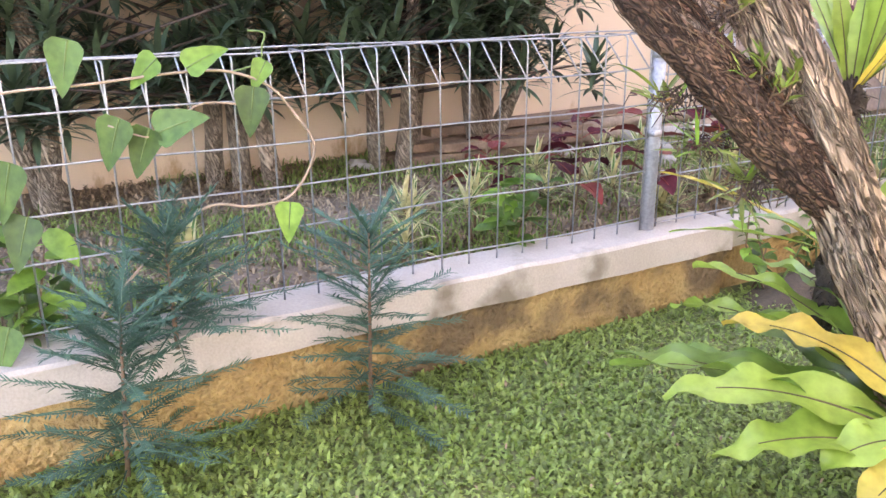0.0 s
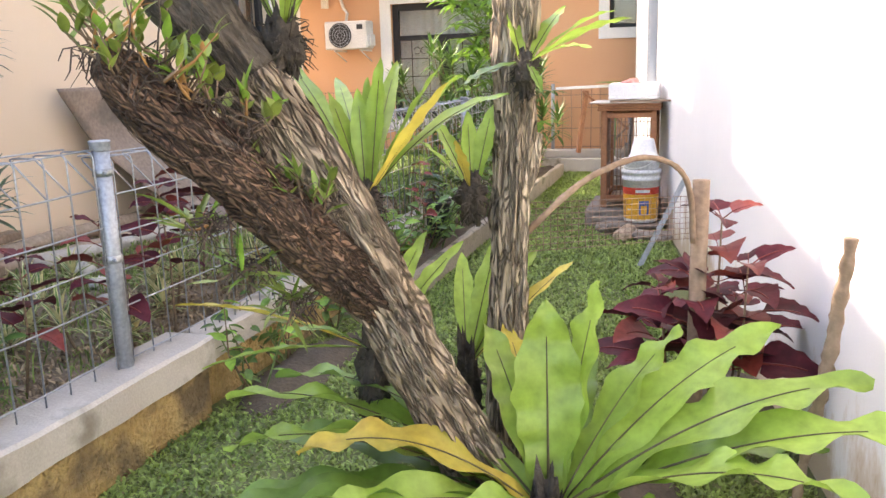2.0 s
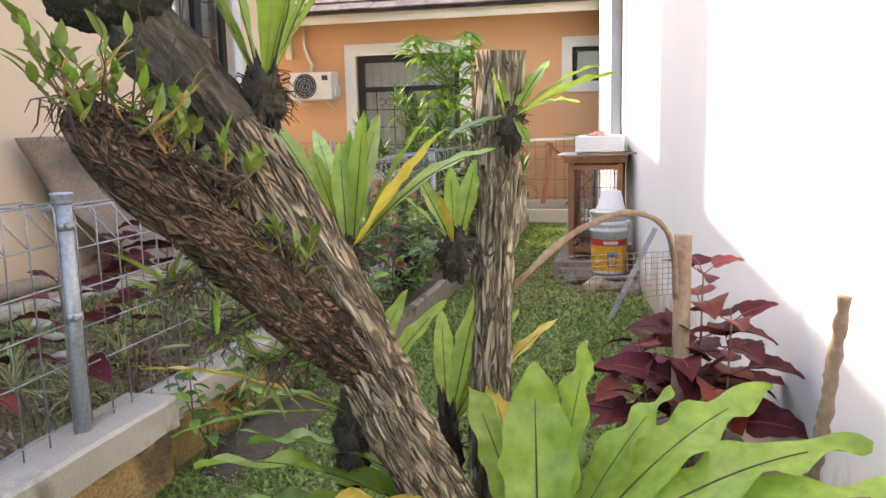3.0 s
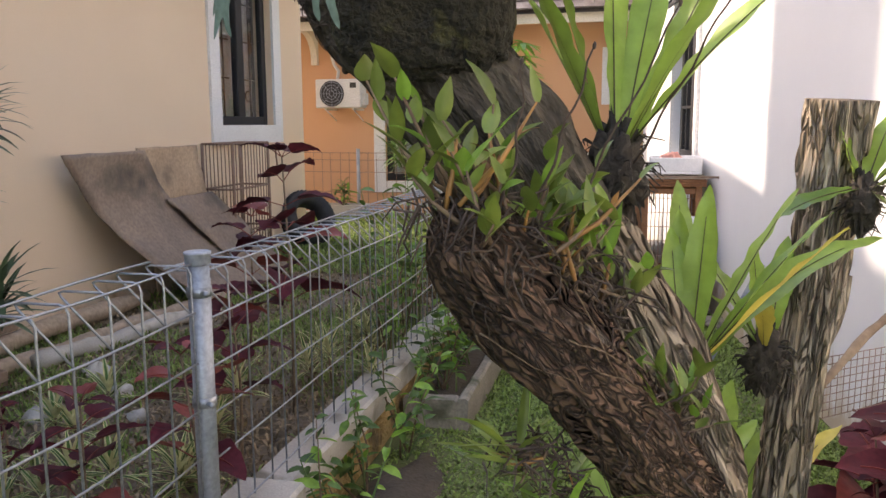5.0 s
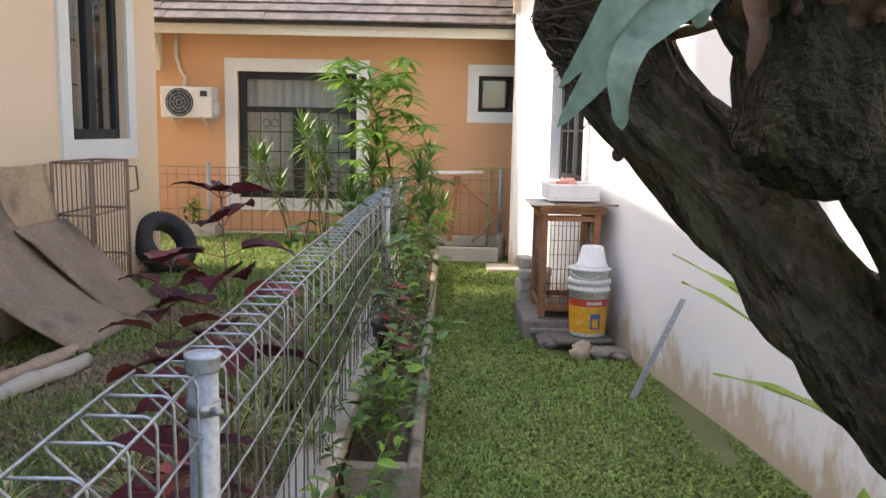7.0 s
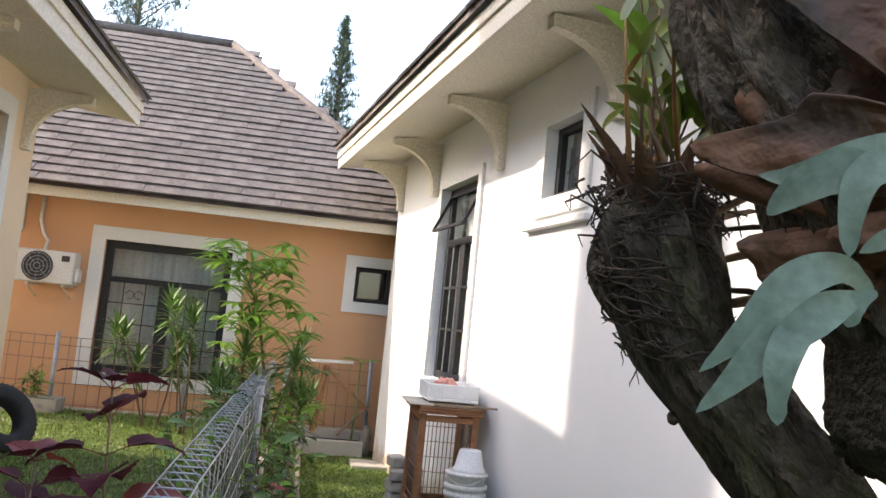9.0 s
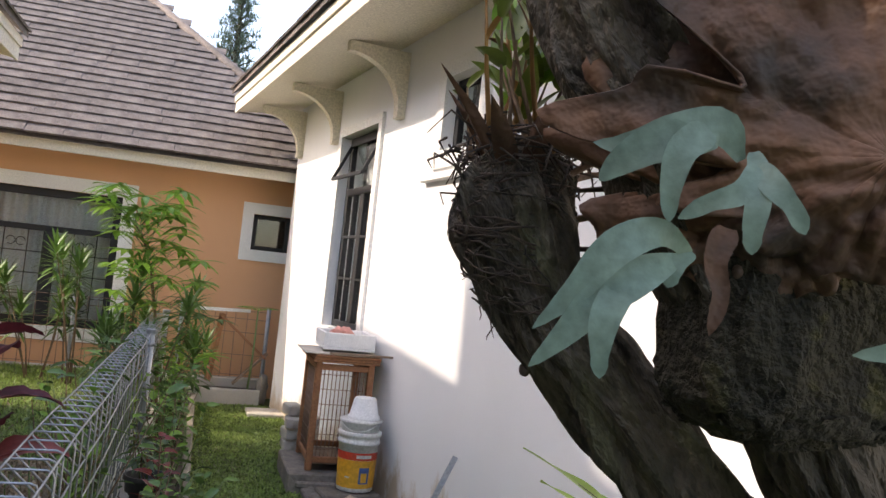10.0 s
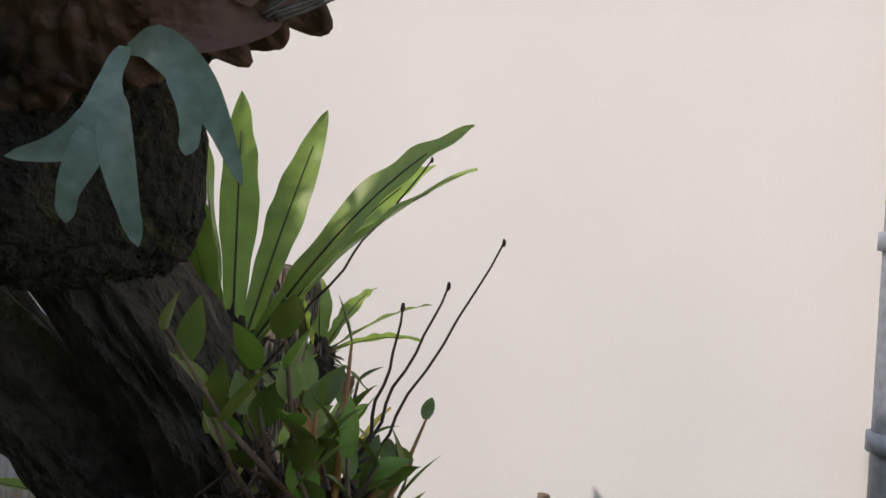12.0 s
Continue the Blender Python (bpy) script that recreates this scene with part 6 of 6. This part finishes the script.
def striped_dracaena(base, n, size, seed):
    r = random.Random(seed)
    t = thing("striped_dracaena", "low dracaena rosettes with cream-striped green leaves", "plant", "striped dracaenas", base=base)
    for q in range(n):
        b = Vector(base) + Vector((r.gauss(0, 0.09), r.gauss(0, 0.09), 0))
        h = r.uniform(0.06, 0.30)
        top = b + Vector((r.gauss(0, 0.03), r.gauss(0, 0.03), h))
        part("stem", Shape().tube([b - Vector((0, 0, 0.02)), top], 0.006, 5), M_stem, t)
        for k in range(17):
            s = Shape()
            a, e = 137.5 * k, 75 - 4.6 * k + r.uniform(-6, 6)
            d = az(a, e)
            L = size * r.uniform(0.75, 1.1)
            s.leaf(top - Vector((0, 0, 0.003 * k)), d, L, 0.022, 1.0, 0.3, 0, 6, "lance", slot=1)
            s.leaf(top - Vector((0, 0, 0.003 * k - 0.0015)), d, L * 0.97, 0.011, 1.0, 0.3, 0, 6, "lance", slot=0)
            part("leaf", s, [M_green_leaf, M_stripe], t)


for k, (x, y, n) in enumerate(((-0.30, -0.95, 4), (-0.75, -0.05, 4), (-0.18, -1.82, 3), (-0.32, 0.42, 4), (-0.5, 0.95, 5), (-0.25, 1.6, 4), (-0.9, 0.55, 3), (-0.28, 2.2, 4), (-0.45, -0.5, 2))):
    striped_dracaena((x, y, 0.25), n, 0.17, 50 + k)


def vine():
    t = thing("climbing_vine", "climbing vine with large glossy heart-shaped leaves on the wire fence", "vine", base=(0.02, -1.9, 0.3))
    run = [(0.02, -2.55, 1.02), (0.03, -2.3, 1.07), (0.03, -2.09, 1.08), (0.02, -1.87, 1.095), (0.03, -1.72, 1.095), (0.05, -1.60, 1.05), (0.05, -1.525, 0.965), (0.05, -1.463, 0.845), (0.05, -1.545, 0.71), (0.04, -1.674, 0.688), (0.05, -1.827, 0.70), (0.06, -2.065, 0.51), (0.05, -2.2, 0.34)]
    p, _ = smooth_path([(*q, 0) for q in run], 72)
    part("stem", Shape().tube(p, 0.0042, 6), M_tan_stone, t, "pale brown twining stem")
    p2, _ = smooth_path([(0.03, -1.70, 1.09, 0), (0.03, -1.614, 1.112, 0), (0.03, -1.60, 1.16, 0), (0.03, -1.591, 1.196, 0), (0.03, -1.64, 1.205, 0)], 20)
    part("stem", Shape().tube(p2, 0.003, 6), M_green_stem, t)
    p3, _ = smooth_path([(0.05, -1.64, 0.99, 0), (0.06, -1.8, 1.01, 0), (0.06, -1.93, 0.93, 0), (0.05, -2.05, 0.97, 0)], 16)
    part("stem", Shape().tube(p3, 0.003, 6), M_tan_stone, t)
    for x, y, z, a, e, L, m in ((0.05, -2.12, 1.20, 250, -76, 0.155, 0), (0.06, -2.02, 0.99, 250, -70, 0.155, 0), (0.06, -1.945, 0.955, 250, -68, 0.15, 0), (0.07, -1.93, 0.94, 60, 24, 0.16, 0), (0.07, -1.645, 1.05, 270, -80, 0.15, 0),
                                (0.06, -1.60, 1.12, 250, -60, 0.10, 1), (0.06, -1.555, 0.69, 300, -80, 0.13, 1), (0.06, -1.83, 1.11, 80, 30, 0.13, 1), (0.04, -1.90, 1.14, 240, -40, 0.12, 1), (0.07, -2.30, 0.90, 260, -74, 0.17, 0), (0.06, -2.28, 0.75, 280, -70, 0.16, 0), (0.06, -2.40, 0.62, 250, -60, 0.17, 0), (0.06, -2.37, 0.45, 280, -70, 0.16, 0)):
        part("leaf", Shape().leaf((x, y, z), az(a, e), L, L * 0.66, 0.5, 0.25, 0.02, 9, "heart", normal=(0.8, -0.4, 0.45), rib=1), [M_bright_leaf if m else M_green_leaf, M_green_stem], t)


vine()
def bean_leafy(label, base, h, seed, n=9, leaf=0.10, m=None, spread=0.16, shape="ovate", width=0.5):
    """A loose shrub of thin stems with broad leaves."""
    r = random.Random(seed)
    t = thing("garden_shrub", label, "shrub", "garden shrubs", base=base)
    for q in range(n):
        b = Vector(base) + Vector((r.gauss(0, spread * 0.3), r.gauss(0, spread * 0.3), -0.01))
        top = b + Vector((r.gauss(0, spread), r.gauss(0, spread), h * r.uniform(0.55, 1.05)))
        mid = b.lerp(top, 0.5) + Vector((r.gauss(0, 0.03), r.gauss(0, 0.03), 0))
        part("stem", Shape().tube([b, mid, top], [0.005, 0.004, 0.002], 5), M_stem if q % 2 else M_green_stem, t)
        s = Shape()
        for k in range(9):
            u = 0.3 + 0.7 * k / 8
            p = b.lerp(mid, u * 2) if u < 0.5 else mid.lerp(top, u * 2 - 1)
            L = leaf * r.uniform(0.55, 1.2)
            s.leaf(p, az(137 * k + r.uniform(-30, 30), r.uniform(-25, 45)), L, L * width, r.uniform(0.2, 1.2), 0.25, 0.02, 6, shape, twist=r.uniform(-0.6, 0.6))
        part("foliage", s, (m or (M_green_leaf, M_bright_leaf, M_green_leaf))[q % 3] if not m else m, t)


shrub_rows = ((0.20, 2.05, 0.13, 0.45), (0.18, 2.5, 0.13, 0.6), (0.22, 3.1, 0.13, 0.5), (0.14, 3.9, 0.13, 0.75), (0.22, 4.4, 0.13, 0.8), (0.14, 5.0, 0.13, 0.9), (0.22, 5.5, 0.13, 0.85), (0.12, 6.3, 0.13, 0.9), (0.2, 7.0, 0.13, 0.8))
for k, (x, y, z, h) in enumerate(shrub_rows):
    bean_leafy("leafy green shrub in the narrow planter", (x, y, z), h * 0.9, 70 + k, 12, 0.088, spread=0.13)
for k, (x, y, h) in enumerate(((0.16, 0.55, 0.45), (0.10, 1.0, 0.40), (0.18, 1.45, 0.5), (-0.12, 2.1, 0.95), (-0.15, 2.8, 0.9), (-0.16, 3.6, 0.95), (-0.2, 4.6, 1.0), (-0.2, 5.6, 1.0))):
    bean_leafy("thin-stemmed leafy shrub beside the fence", (x, y, 0.02 if x > 0.05 else 0.25), h, 90 + k, 6 if x > 0 else 12, 0.082, spread=0.11)
for k, (x, y) in enumerate(((-0.18, -0.55), (-0.10, -2.3), (-0.25, -2.6))):
    bean_leafy("broad-leaved green plant behind the wire fence", (x, y, 0.25), 0.45, 120 + k, 5, 0.13, spread=0.08)
bean_leafy("leafy plant in the cement trough", (-2.68, 8.56, 0.39), 0.40, 130, 7, 0.16, spread=0.10, shape="lance", width=0.22)
bean_leafy("small green plants at the tree foot", (1.22, 0.10, 0.05), 0.34, 131, 7, 0.10, spread=0.10)


def compound_tree():
    """A slender young tree with whorls of long bright leaflets, in the planter."""
    r = random.Random(5)
    t = thing("young_tree", "slender young tree with bright fingered leaves in the planter", "tree", base=(0.05, 6.35, 0.13))
    b = Vector((0.05, 6.35, 0.10))
    p, rad = smooth_path([(0.05, 6.35, 0.10, 0.022), (0.0, 6.38, 0.7, 0.018), (-0.10, 6.42, 1.3, 0.015), (-0.22, 6.42, 1.75, 0.010), (-0.34, 6.42, 1.95, 0.006)], 30)
    part("trunk", Shape().tube(p, rad, 8), M_stem, t)
    for k in range(64):
        u = 0.22 + 0.78 * k / 63
        q = Vector(p[int(u * 30)])
        a = 137.5 * k
        d = az(a, 24 + 20 * u)
        L = r.uniform(0.22, 0.62)
        e = q + d * L
        part("leaf_stalk", Shape().tube([q, e], [0.004, 0.002], 5), M_green_stem, t)
        s = Shape()
        for j in range(8):
            s.leaf(e, az(a + 45 * j, r.uniform(-22, 12)), r.uniform(0.18, 0.30), 0.062, 0.7, 0.2, 0, 6, "lance")
        part("fingered_leaf", s, M_bright_leaf if u > 0.42 or k % 3 == 0 else M_green_leaf, t)


compound_tree()
for k, (x, y, h) in enumerate(((-0.32, 6.0, 1.5), (-0.9, 7.6, 1.6), (0.10, 7.2, 1.35), (-1.3, 7.9, 1.45), (-0.02, 5.7, 1.25))):
    r = random.Random(140 + k)
    t = thing("dracaena_shrub", "slender shrub with tufts of narrow green leaves", "shrub", "tufted shrubs", base=(x, y, 0.2))
    for q in range(5):
        b = Vector((x + r.gauss(0, 0.05), y + r.gauss(0, 0.05), 0.15))
        top = b + Vector((r.gauss(0, 0.2), r.gauss(0, 0.15), h * r.uniform(0.5, 1.0)))
        part("stem", Shape().tube([b, b.lerp(top, 0.5) + Vector((0.02, 0.01, 0)), top], [0.010, 0.008, 0.005], 6), M_stem, t)
        s = Shape()
        for j in range(34):
            s.leaf(top - Vector((0, 0, 0.008 * j)), az(137.5 * j, 70 - 3.0 * j), 0.24, 0.036, 0.8, 0.2, 0, 5, "lance")
        part("leaf_tuft", s, M_green_leaf, t)

blackpot = thing("black_pot", "black plastic nursery pot with a small plant in the planter", "pot", base=(0.13, 3.52, 0.13))
part("pot", Shape().lathe([(0.0, 0.13), (0.095, 0.13), (0.115, 0.38), (0.125, 0.385), (0.125, 0.41), (0.112, 0.41), (0.108, 0.37), (0.0, 0.365)], 26, (0.13, 3.52, 0)), M_black, blackpot)
bean_leafy("small dark plant growing in the black pot", (0.13, 3.52, 0.37), 0.36, 133, 4, 0.12, M_dark_leaf, 0.06, "lance", 0.25)


def dark_bush(base, h, n, seed, reach=0.55):
    """A tall dark shrub: several trunks, whorls of narrow leaves."""
    r = random.Random(seed)
    t = thing("dark_bush", "tall dark green bush with whorled narrow leaves by the cream wall", "bush", "dark bushes", base=base)
    for q in range(3):
        b = Vector(base) + Vector((r.gauss(0, 0.07), r.gauss(0, 0.10), -0.03))
        p, rad = smooth_path([(*b, 0.055), (*(b + Vector((r.gauss(0, 0.08), r.gauss(0, 0.12), h * 0.35))), 0.042), (*(b + Vector((r.gauss(0.05, 0.15), r.gauss(0, 0.22), h * 0.75))), 0.025)], 16)
        part("trunk", Shape().tube(p, rad, 10, rough=0.25, freq=6), M_bark, t)
    for q in range(n):
        z = h * r.uniform(0.24, 1.0)
        c = Vector(base) + Vector((r.uniform(-0.35, reach * 0.8), r.gauss(0, reach * 0.75), z))
        part("twig", Shape().tube([Vector(base) + Vector((0, 0, z * 0.7)), c], [0.012, 0.005], 5), M_twig, t)
        s = Shape()
        for w in range(2):
            cc = c - Vector((0, 0, 0.09 * w))
            for j in range(20):
                s.leaf(cc - Vector((0, 0, 0.004 * j)), az(137.5 * j + 40 * w, 62 - 4.2 * j), r.uniform(0.18, 0.28), 0.036, r.uniform(0.5, 1.1), 0.2, 0, 4, "lance")
        part("leaf_whorl", s, M_dark_leaf, t)


dark_bush((-1.98, -1.12, 0.25), 2.5, 78, 1, 0.7)
dark_bush((-1.92, -2.05, 0.25), 2.5, 70, 2, 0.7)
dark_bush((-1.97, -0.22, 0.25), 2.5, 78, 3, 0.7)
dark_bush((-2.02, 0.45, 0.25), 2.4, 64, 4, 0.6)
dark_bush((-1.9, -3.0, 0.25), 2.5, 54, 6, 0.7)


def needle_shrub(base, h, seed):
    r = random.Random(seed)
    t = thing("needle_shrub", "blue-green feathery conifer seedling on the lawn edge", "shrub", "conifer seedlings", base=base)
    b = Vector(base)
    top = b + Vector((r.uniform(-0.04, 0.04), r.uniform(-0.04, 0.04), h))
    part("stem", Shape().tube([b - Vector((0, 0, 0.02)), top], [0.008, 0.003], 6), M_stem, t)
    for k in range(58):
        u = 0.08 + 0.92 * k / 57
        p = b.lerp(top, u)
        d = az(137.5 * k + r.uniform(-25, 25), 2 + 40 * u ** 2 + r.uniform(-14, 16))
        L = (0.42 - 0.22 * u) * r.uniform(0.55, 1.15)
        e = p + d * L
        s = Shape().tube([p, p.lerp(e, 0.5) + Vector((0, 0, 0.012)), e], [0.003, 0.002, 0.001], 4)
        for j in range(26):
            q = p.lerp(e, 0.15 + 0.85 * j / 25)
            for side in (-1, 1):
                nd = (d * 0.75 + d.cross(Vector((0, 0, 1))) * side * 0.8 + Vector((0, 0, r.uniform(-0.3, 0.45)))).normalized()
                s.leaf(q, nd, r.uniform(0.025, 0.042), 0.0065, 0.2, 0.1, 0, 2, "lance")
        part("branch", s, M_blue_leaf, t)


needle_shrub((0.24, -1.39, 0.0), 0.60, 1)
needle_shrub((0.25, -2.15, 0.0), 0.52, 2)
needle_shrub((0.12, -1.95, 0.33), 0.32, 3)

stick = thing("moss_pole", "knotted brown fibre stick standing beside the white wall", "stick", base=(2.28, -0.16, 0.0))
p, rad = smooth_path([(2.25, -0.20, -0.02, 0.012), (2.27, -0.22, 0.3, 0.012), (2.305, -0.26, 0.6, 0.017), (2.335, -0.29, 0.955, 0.015)], 60)
part("stick", Shape().tube(p, [q * (1 + 0.16 * math.sin(i * 1.6)) for i, q in enumerate(rad)], 16, rough=0.4, freq=45), M_wood, stick)
part("tie", Shape().lathe([(0.02, -0.006), (0.024, 0.0), (0.02, 0.006)], 14, (2.265, -0.215, 0.22)), M_plastic, stick)

branch = thing("dry_branch", "dry bent branch arching between the stump and a short post", "branch", base=(1.48, -0.16, 0.87))
p, rad = smooth_path([(1.48, -0.16, 0.87, 0.012), (1.56, -0.12, 0.95, 0.013), (1.645, -0.05, 1.03, 0.013), (1.734, 0.03, 1.08, 0.013), (1.83, 0.14, 1.10, 0.012), (1.92, 0.26, 1.06, 0.012), (1.965, 0.33, 0.97, 0.013), (1.98, 0.355, 0.80, 0.014)], 50)
part("branch", Shape().tube(p, [q * 0.72 * (1 + 0.25 * noise.noise(Vector((i * 0.6, 0, 0)))) for i, q in enumerate(rad)], 10, rough=0.3, freq=25), M_wood, branch)
spost = thing("short_post", "short weathered wooden post holding wire mesh", "post", base=(2.0, 0.39, 0))
part("post", Shape().tube([(2.0, 0.39, -0.02), (2.0, 0.39, 1.0)], 0.028, 12, rough=0.15, freq=14), M_wood, spost)
mesh = thing("wire_mesh", "low square wire mesh between stump and post", "mesh", base=(1.53, -0.13, 0.86))
for k in range(27):
    u = k / 26
    x, y, z = 1.53 + 0.46 * u, -0.13 + 0.51 * u, 0.86 - 0.05 * u
    part("mesh_wire", Shape().tube([(x, y, z), (x, y, z + 0.14)], 0.0011, 4), M_rust, mesh)
for k in range(9):
    z = 0.86 + 0.14 * k / 8
    part("mesh_wire", Shape().tube([(1.53, -0.13, z), (1.99, 0.38, z - 0.05)], 0.0011, 4), M_rust, mesh)

papaya = thing("papaya_seedling", "papaya seedling with a flat crown by the far fence", "plant", base=(1.0, 8.65, 0.16))
part("stem", Shape().tube([(0.98, 8.66, 0.14), (1.0, 8.64, 0.6), (1.0, 8.62, 1.14)], [0.014, 0.012, 0.008], 7), M_green_stem, papaya)
for k in range(9):
    d = az(40 * k, 12)
    c = Vector((1.0, 8.62, 1.14))
    s = Shape().tube([c, c + d * 0.16], 0.003, 4)
    for j in range(-2, 3):
        s.leaf(c + d * 0.15, az(40 * k + 32 * j, 4), 0.13, 0.035, 0.5, 0.2, 0, 5, "lance")
    part("leaf", s, M_bright_leaf, papaya)


# ---------------------------------------------------------------- grass and litter, uncounted
def blades(name, label, material, count, area, z, h, w, seed, keep=None, flat=0.5, category="grass"):
    g = np.random.default_rng(seed)
    x = g.uniform(area[0], area[1], count)
    y = g.uniform(area[2], area[3], count)
    if keep is not None:
        k = keep(x, y, g)
        x, y = x[k], y[k]
    n = len(x)
    a, lean = g.uniform(0, 2 * np.pi, n), g.uniform(0.15, flat + 0.75, n)
    hh, ww = h * g.uniform(0.5, 1.25, n), w * g.uniform(0.7, 1.3, n)
    dx, dy = np.cos(a), np.sin(a)
    base = np.stack([x, y, np.full(n, z)], 1)
    side = np.stack([-dy * ww, dx * ww, np.zeros(n)], 1)
    run = np.stack([dx * np.sin(lean) * hh, dy * np.sin(lean) * hh, np.cos(lean) * hh], 1)
    run2 = np.stack([dx * np.sin(lean + 0.7) * hh * 0.7, dy * np.sin(lean + 0.7) * hh * 0.7, np.cos(lean + 0.7) * hh * 0.7], 1)
    v = np.concatenate([base - side * 0.6, base + side * 0.6, base + run - side, base + run + side, base + run + run2], 0)
    i = np.arange(n)
    quads = np.stack([i, i + n, i + 3 * n, i + 2 * n], 1)
    tris = np.stack([i + 2 * n, i + 3 * n, i + 4 * n], 1)
    me = bpy.data.meshes.new(name)
    me.from_pydata(v.tolist(), [], quads.tolist() + tris.tolist())
    me.materials.append(material)
    me.update()
    return tagged(new(name, me), label, category, kind="stuff")


def lawn_keep(x, y, g):
    k = (x > 0.10) & (x < white_x(y) - 0.03)
    k &= ~((x < 0.40) & (y > 1.78) & (y < 8.25))
    for cx, cy, rx, ry in ((1.60, 0.0, 0.36, 0.32), (2.10, 0.8, 0.22, 0.38), (0.22, 0.95, 0.12, 0.5), (1.93, 2.9, 0.10, 0.75), (1.45, 4.85, 0.28, 0.75)):
        k &= ((x - cx) / rx) ** 2 + ((y - cy) / ry) ** 2 > g.uniform(0.6, 1.4, len(x))
    return k


blades("lawn_grass", "short broad-bladed green lawn grass", M_blade, 150000, (0.1, 2.7, -3.2, 2.6), 0.0, 0.021, 0.0058, 1, lawn_keep, flat=0.8)
blades("lawn_grass_far", "short green lawn grass towards the far end", M_blade, 110000, (0.1, 2.2, 2.6, 8.6), 0.0, 0.022, 0.0062, 2, lawn_keep, flat=0.8)
clump_noise = lambda x, y, g: np.array([noise.noise(Vector((p * 1.3, q * 1.3, 4))) for p, q in zip(x, y)]) + g.uniform(-0.25, 0.25, len(x)) > 0.02
blades("weed_grass", "sparse weeds and grass on the dry soil", M_blade, 52000, (-2.3, -0.12, -3.2, 4.6), SOIL_Z, 0.045, 0.004, 3, clump_noise)
blades("neighbour_lawn", "thin lawn behind the fence near the orange house", M_blade, 60000, (-3.6, -0.12, 4.4, 8.85), SOIL_Z, 0.035, 0.005, 4)
blades("leaf_litter", "dry brown fallen leaves and straw on the soil", M_litter, 42000, (-2.3, -0.12, -3.2, 4.6), SOIL_Z + 0.008, 0.024, 0.006, 5, flat=1.5, category="leaf litter")
blades("lawn_litter", "few dry leaf bits in the lawn", M_litter, 1500, (0.15, 2.4, -3, 8), 0.01, 0.016, 0.004, 6, lawn_keep, flat=1.4, category="leaf litter")


# ---------------------------------------------------------------- far trees
def conifer(label, x, y, z0, z1, reach, n, seed, drop=0.25):
    """A tall pine: a trunk and whorls of limbs, each with many small needle sprays."""
    r = random.Random(seed)
    t = thing("pine_tree", label, "tree", "far pines", base=(x, y, 0))
    part("trunk", Shape().tube([(x, y, -0.1), (x, y, z0), (x, y, z1)], [0.22, 0.15, 0.02], 8), M_bark_dark, t)
    crown, limbs = Shape(), Shape()
    for k in range(n):
        u = k / (n - 1)
        z = z0 + (z1 - z0) * u
        a = 137.5 * k + r.uniform(-25, 25)
        L = reach * (1 - u) ** 0.8 * r.uniform(0.6, 1.15) + 0.12
        d = az(a, 25 + 35 * u)
        p = Vector((x, y, z))
        e = p + d * L - Vector((0, 0, L * drop))
        limbs.tube([p, p + d * L * 0.5, e], [0.03, 0.02, 0.006], 4)
        for j in range(int(10 + 14 * L)):
            q = p.lerp(e, 0.2 + 0.8 * r.random()) + Vector((r.gauss(0, 0.05), r.gauss(0, 0.05), r.gauss(0, 0.05))) * (0.4 + L)
            for w in range(3):
                crown.leaf(q, az(r.uniform(0, 360), r.uniform(-10, 75)), r.uniform(0.16, 0.34), 0.05, 0.2, 0.1, 0, 2, "lance")
    part("limb", limbs, M_twig, t)
    part("crown", crown, M_pine, t)


conifer("tall slender pine standing behind the houses", 0.55, 30, 8.0, 13.2, 1.25, 70, 1)
conifer("tall pine with drooping limbs behind the orange house", -7.2, 30, 7.0, 18.0, 3.6, 90, 2, 0.15)

# ---------------------------------------------------------------- shingles of the orange roof
row_h, sh_w = 0.185, 0.40
rows_n = int(math.hypot(RX - E0, RZ - EZ) / row_h)
tilt = Matrix.Rotation(-slope, 4, "Y")
ashape = Shape().box(0.0, row_h + 0.05, 0.001, sh_w - 0.001, 0.0, 0.024, bev=0.002)
ashape.v = [(p[0], p[1], p[2] + 0.030 * (1 - p[0] / (row_h + 0.05))) for p in ashape.v]
sh_mesh = ashape.mesh("shingle", [M_shingle], smooth=False)
rest = Shape()
near = 0
rr = random.Random(77)
for j in range(rows_n):
    d = j * row_h
    x, z = E0 + d * math.cos(slope), EZ + d * math.sin(slope)
    lo = hip_end + (x - E0) + 0.02
    y = lo - rr.uniform(0, sh_w) * 0.5 - (sh_w / 2 if j % 2 else 0)
    while y < 6.6:
        if y + sh_w * 0.6 > lo:
            m = Matrix.Translation((x - 0.02, y, z - 0.01 + rr.uniform(0, 0.004))) @ tilt @ Matrix.Rotation(radians(rr.uniform(-0.8, 0.8)), 4, "X")
            if near < 300 and -1.2 < y < 3.6:
                share("shingle", sh_mesh, o_roof, m)
                near += 1
            else:
                rest.add([m @ Vector(p) for p in ashape.v], ashape.f)
        y += sh_w
ob = part("shingle_field", rest, M_shingle, o_roof, "rows of grey shingles", smooth=False)
ob["kind"] = "stuff"
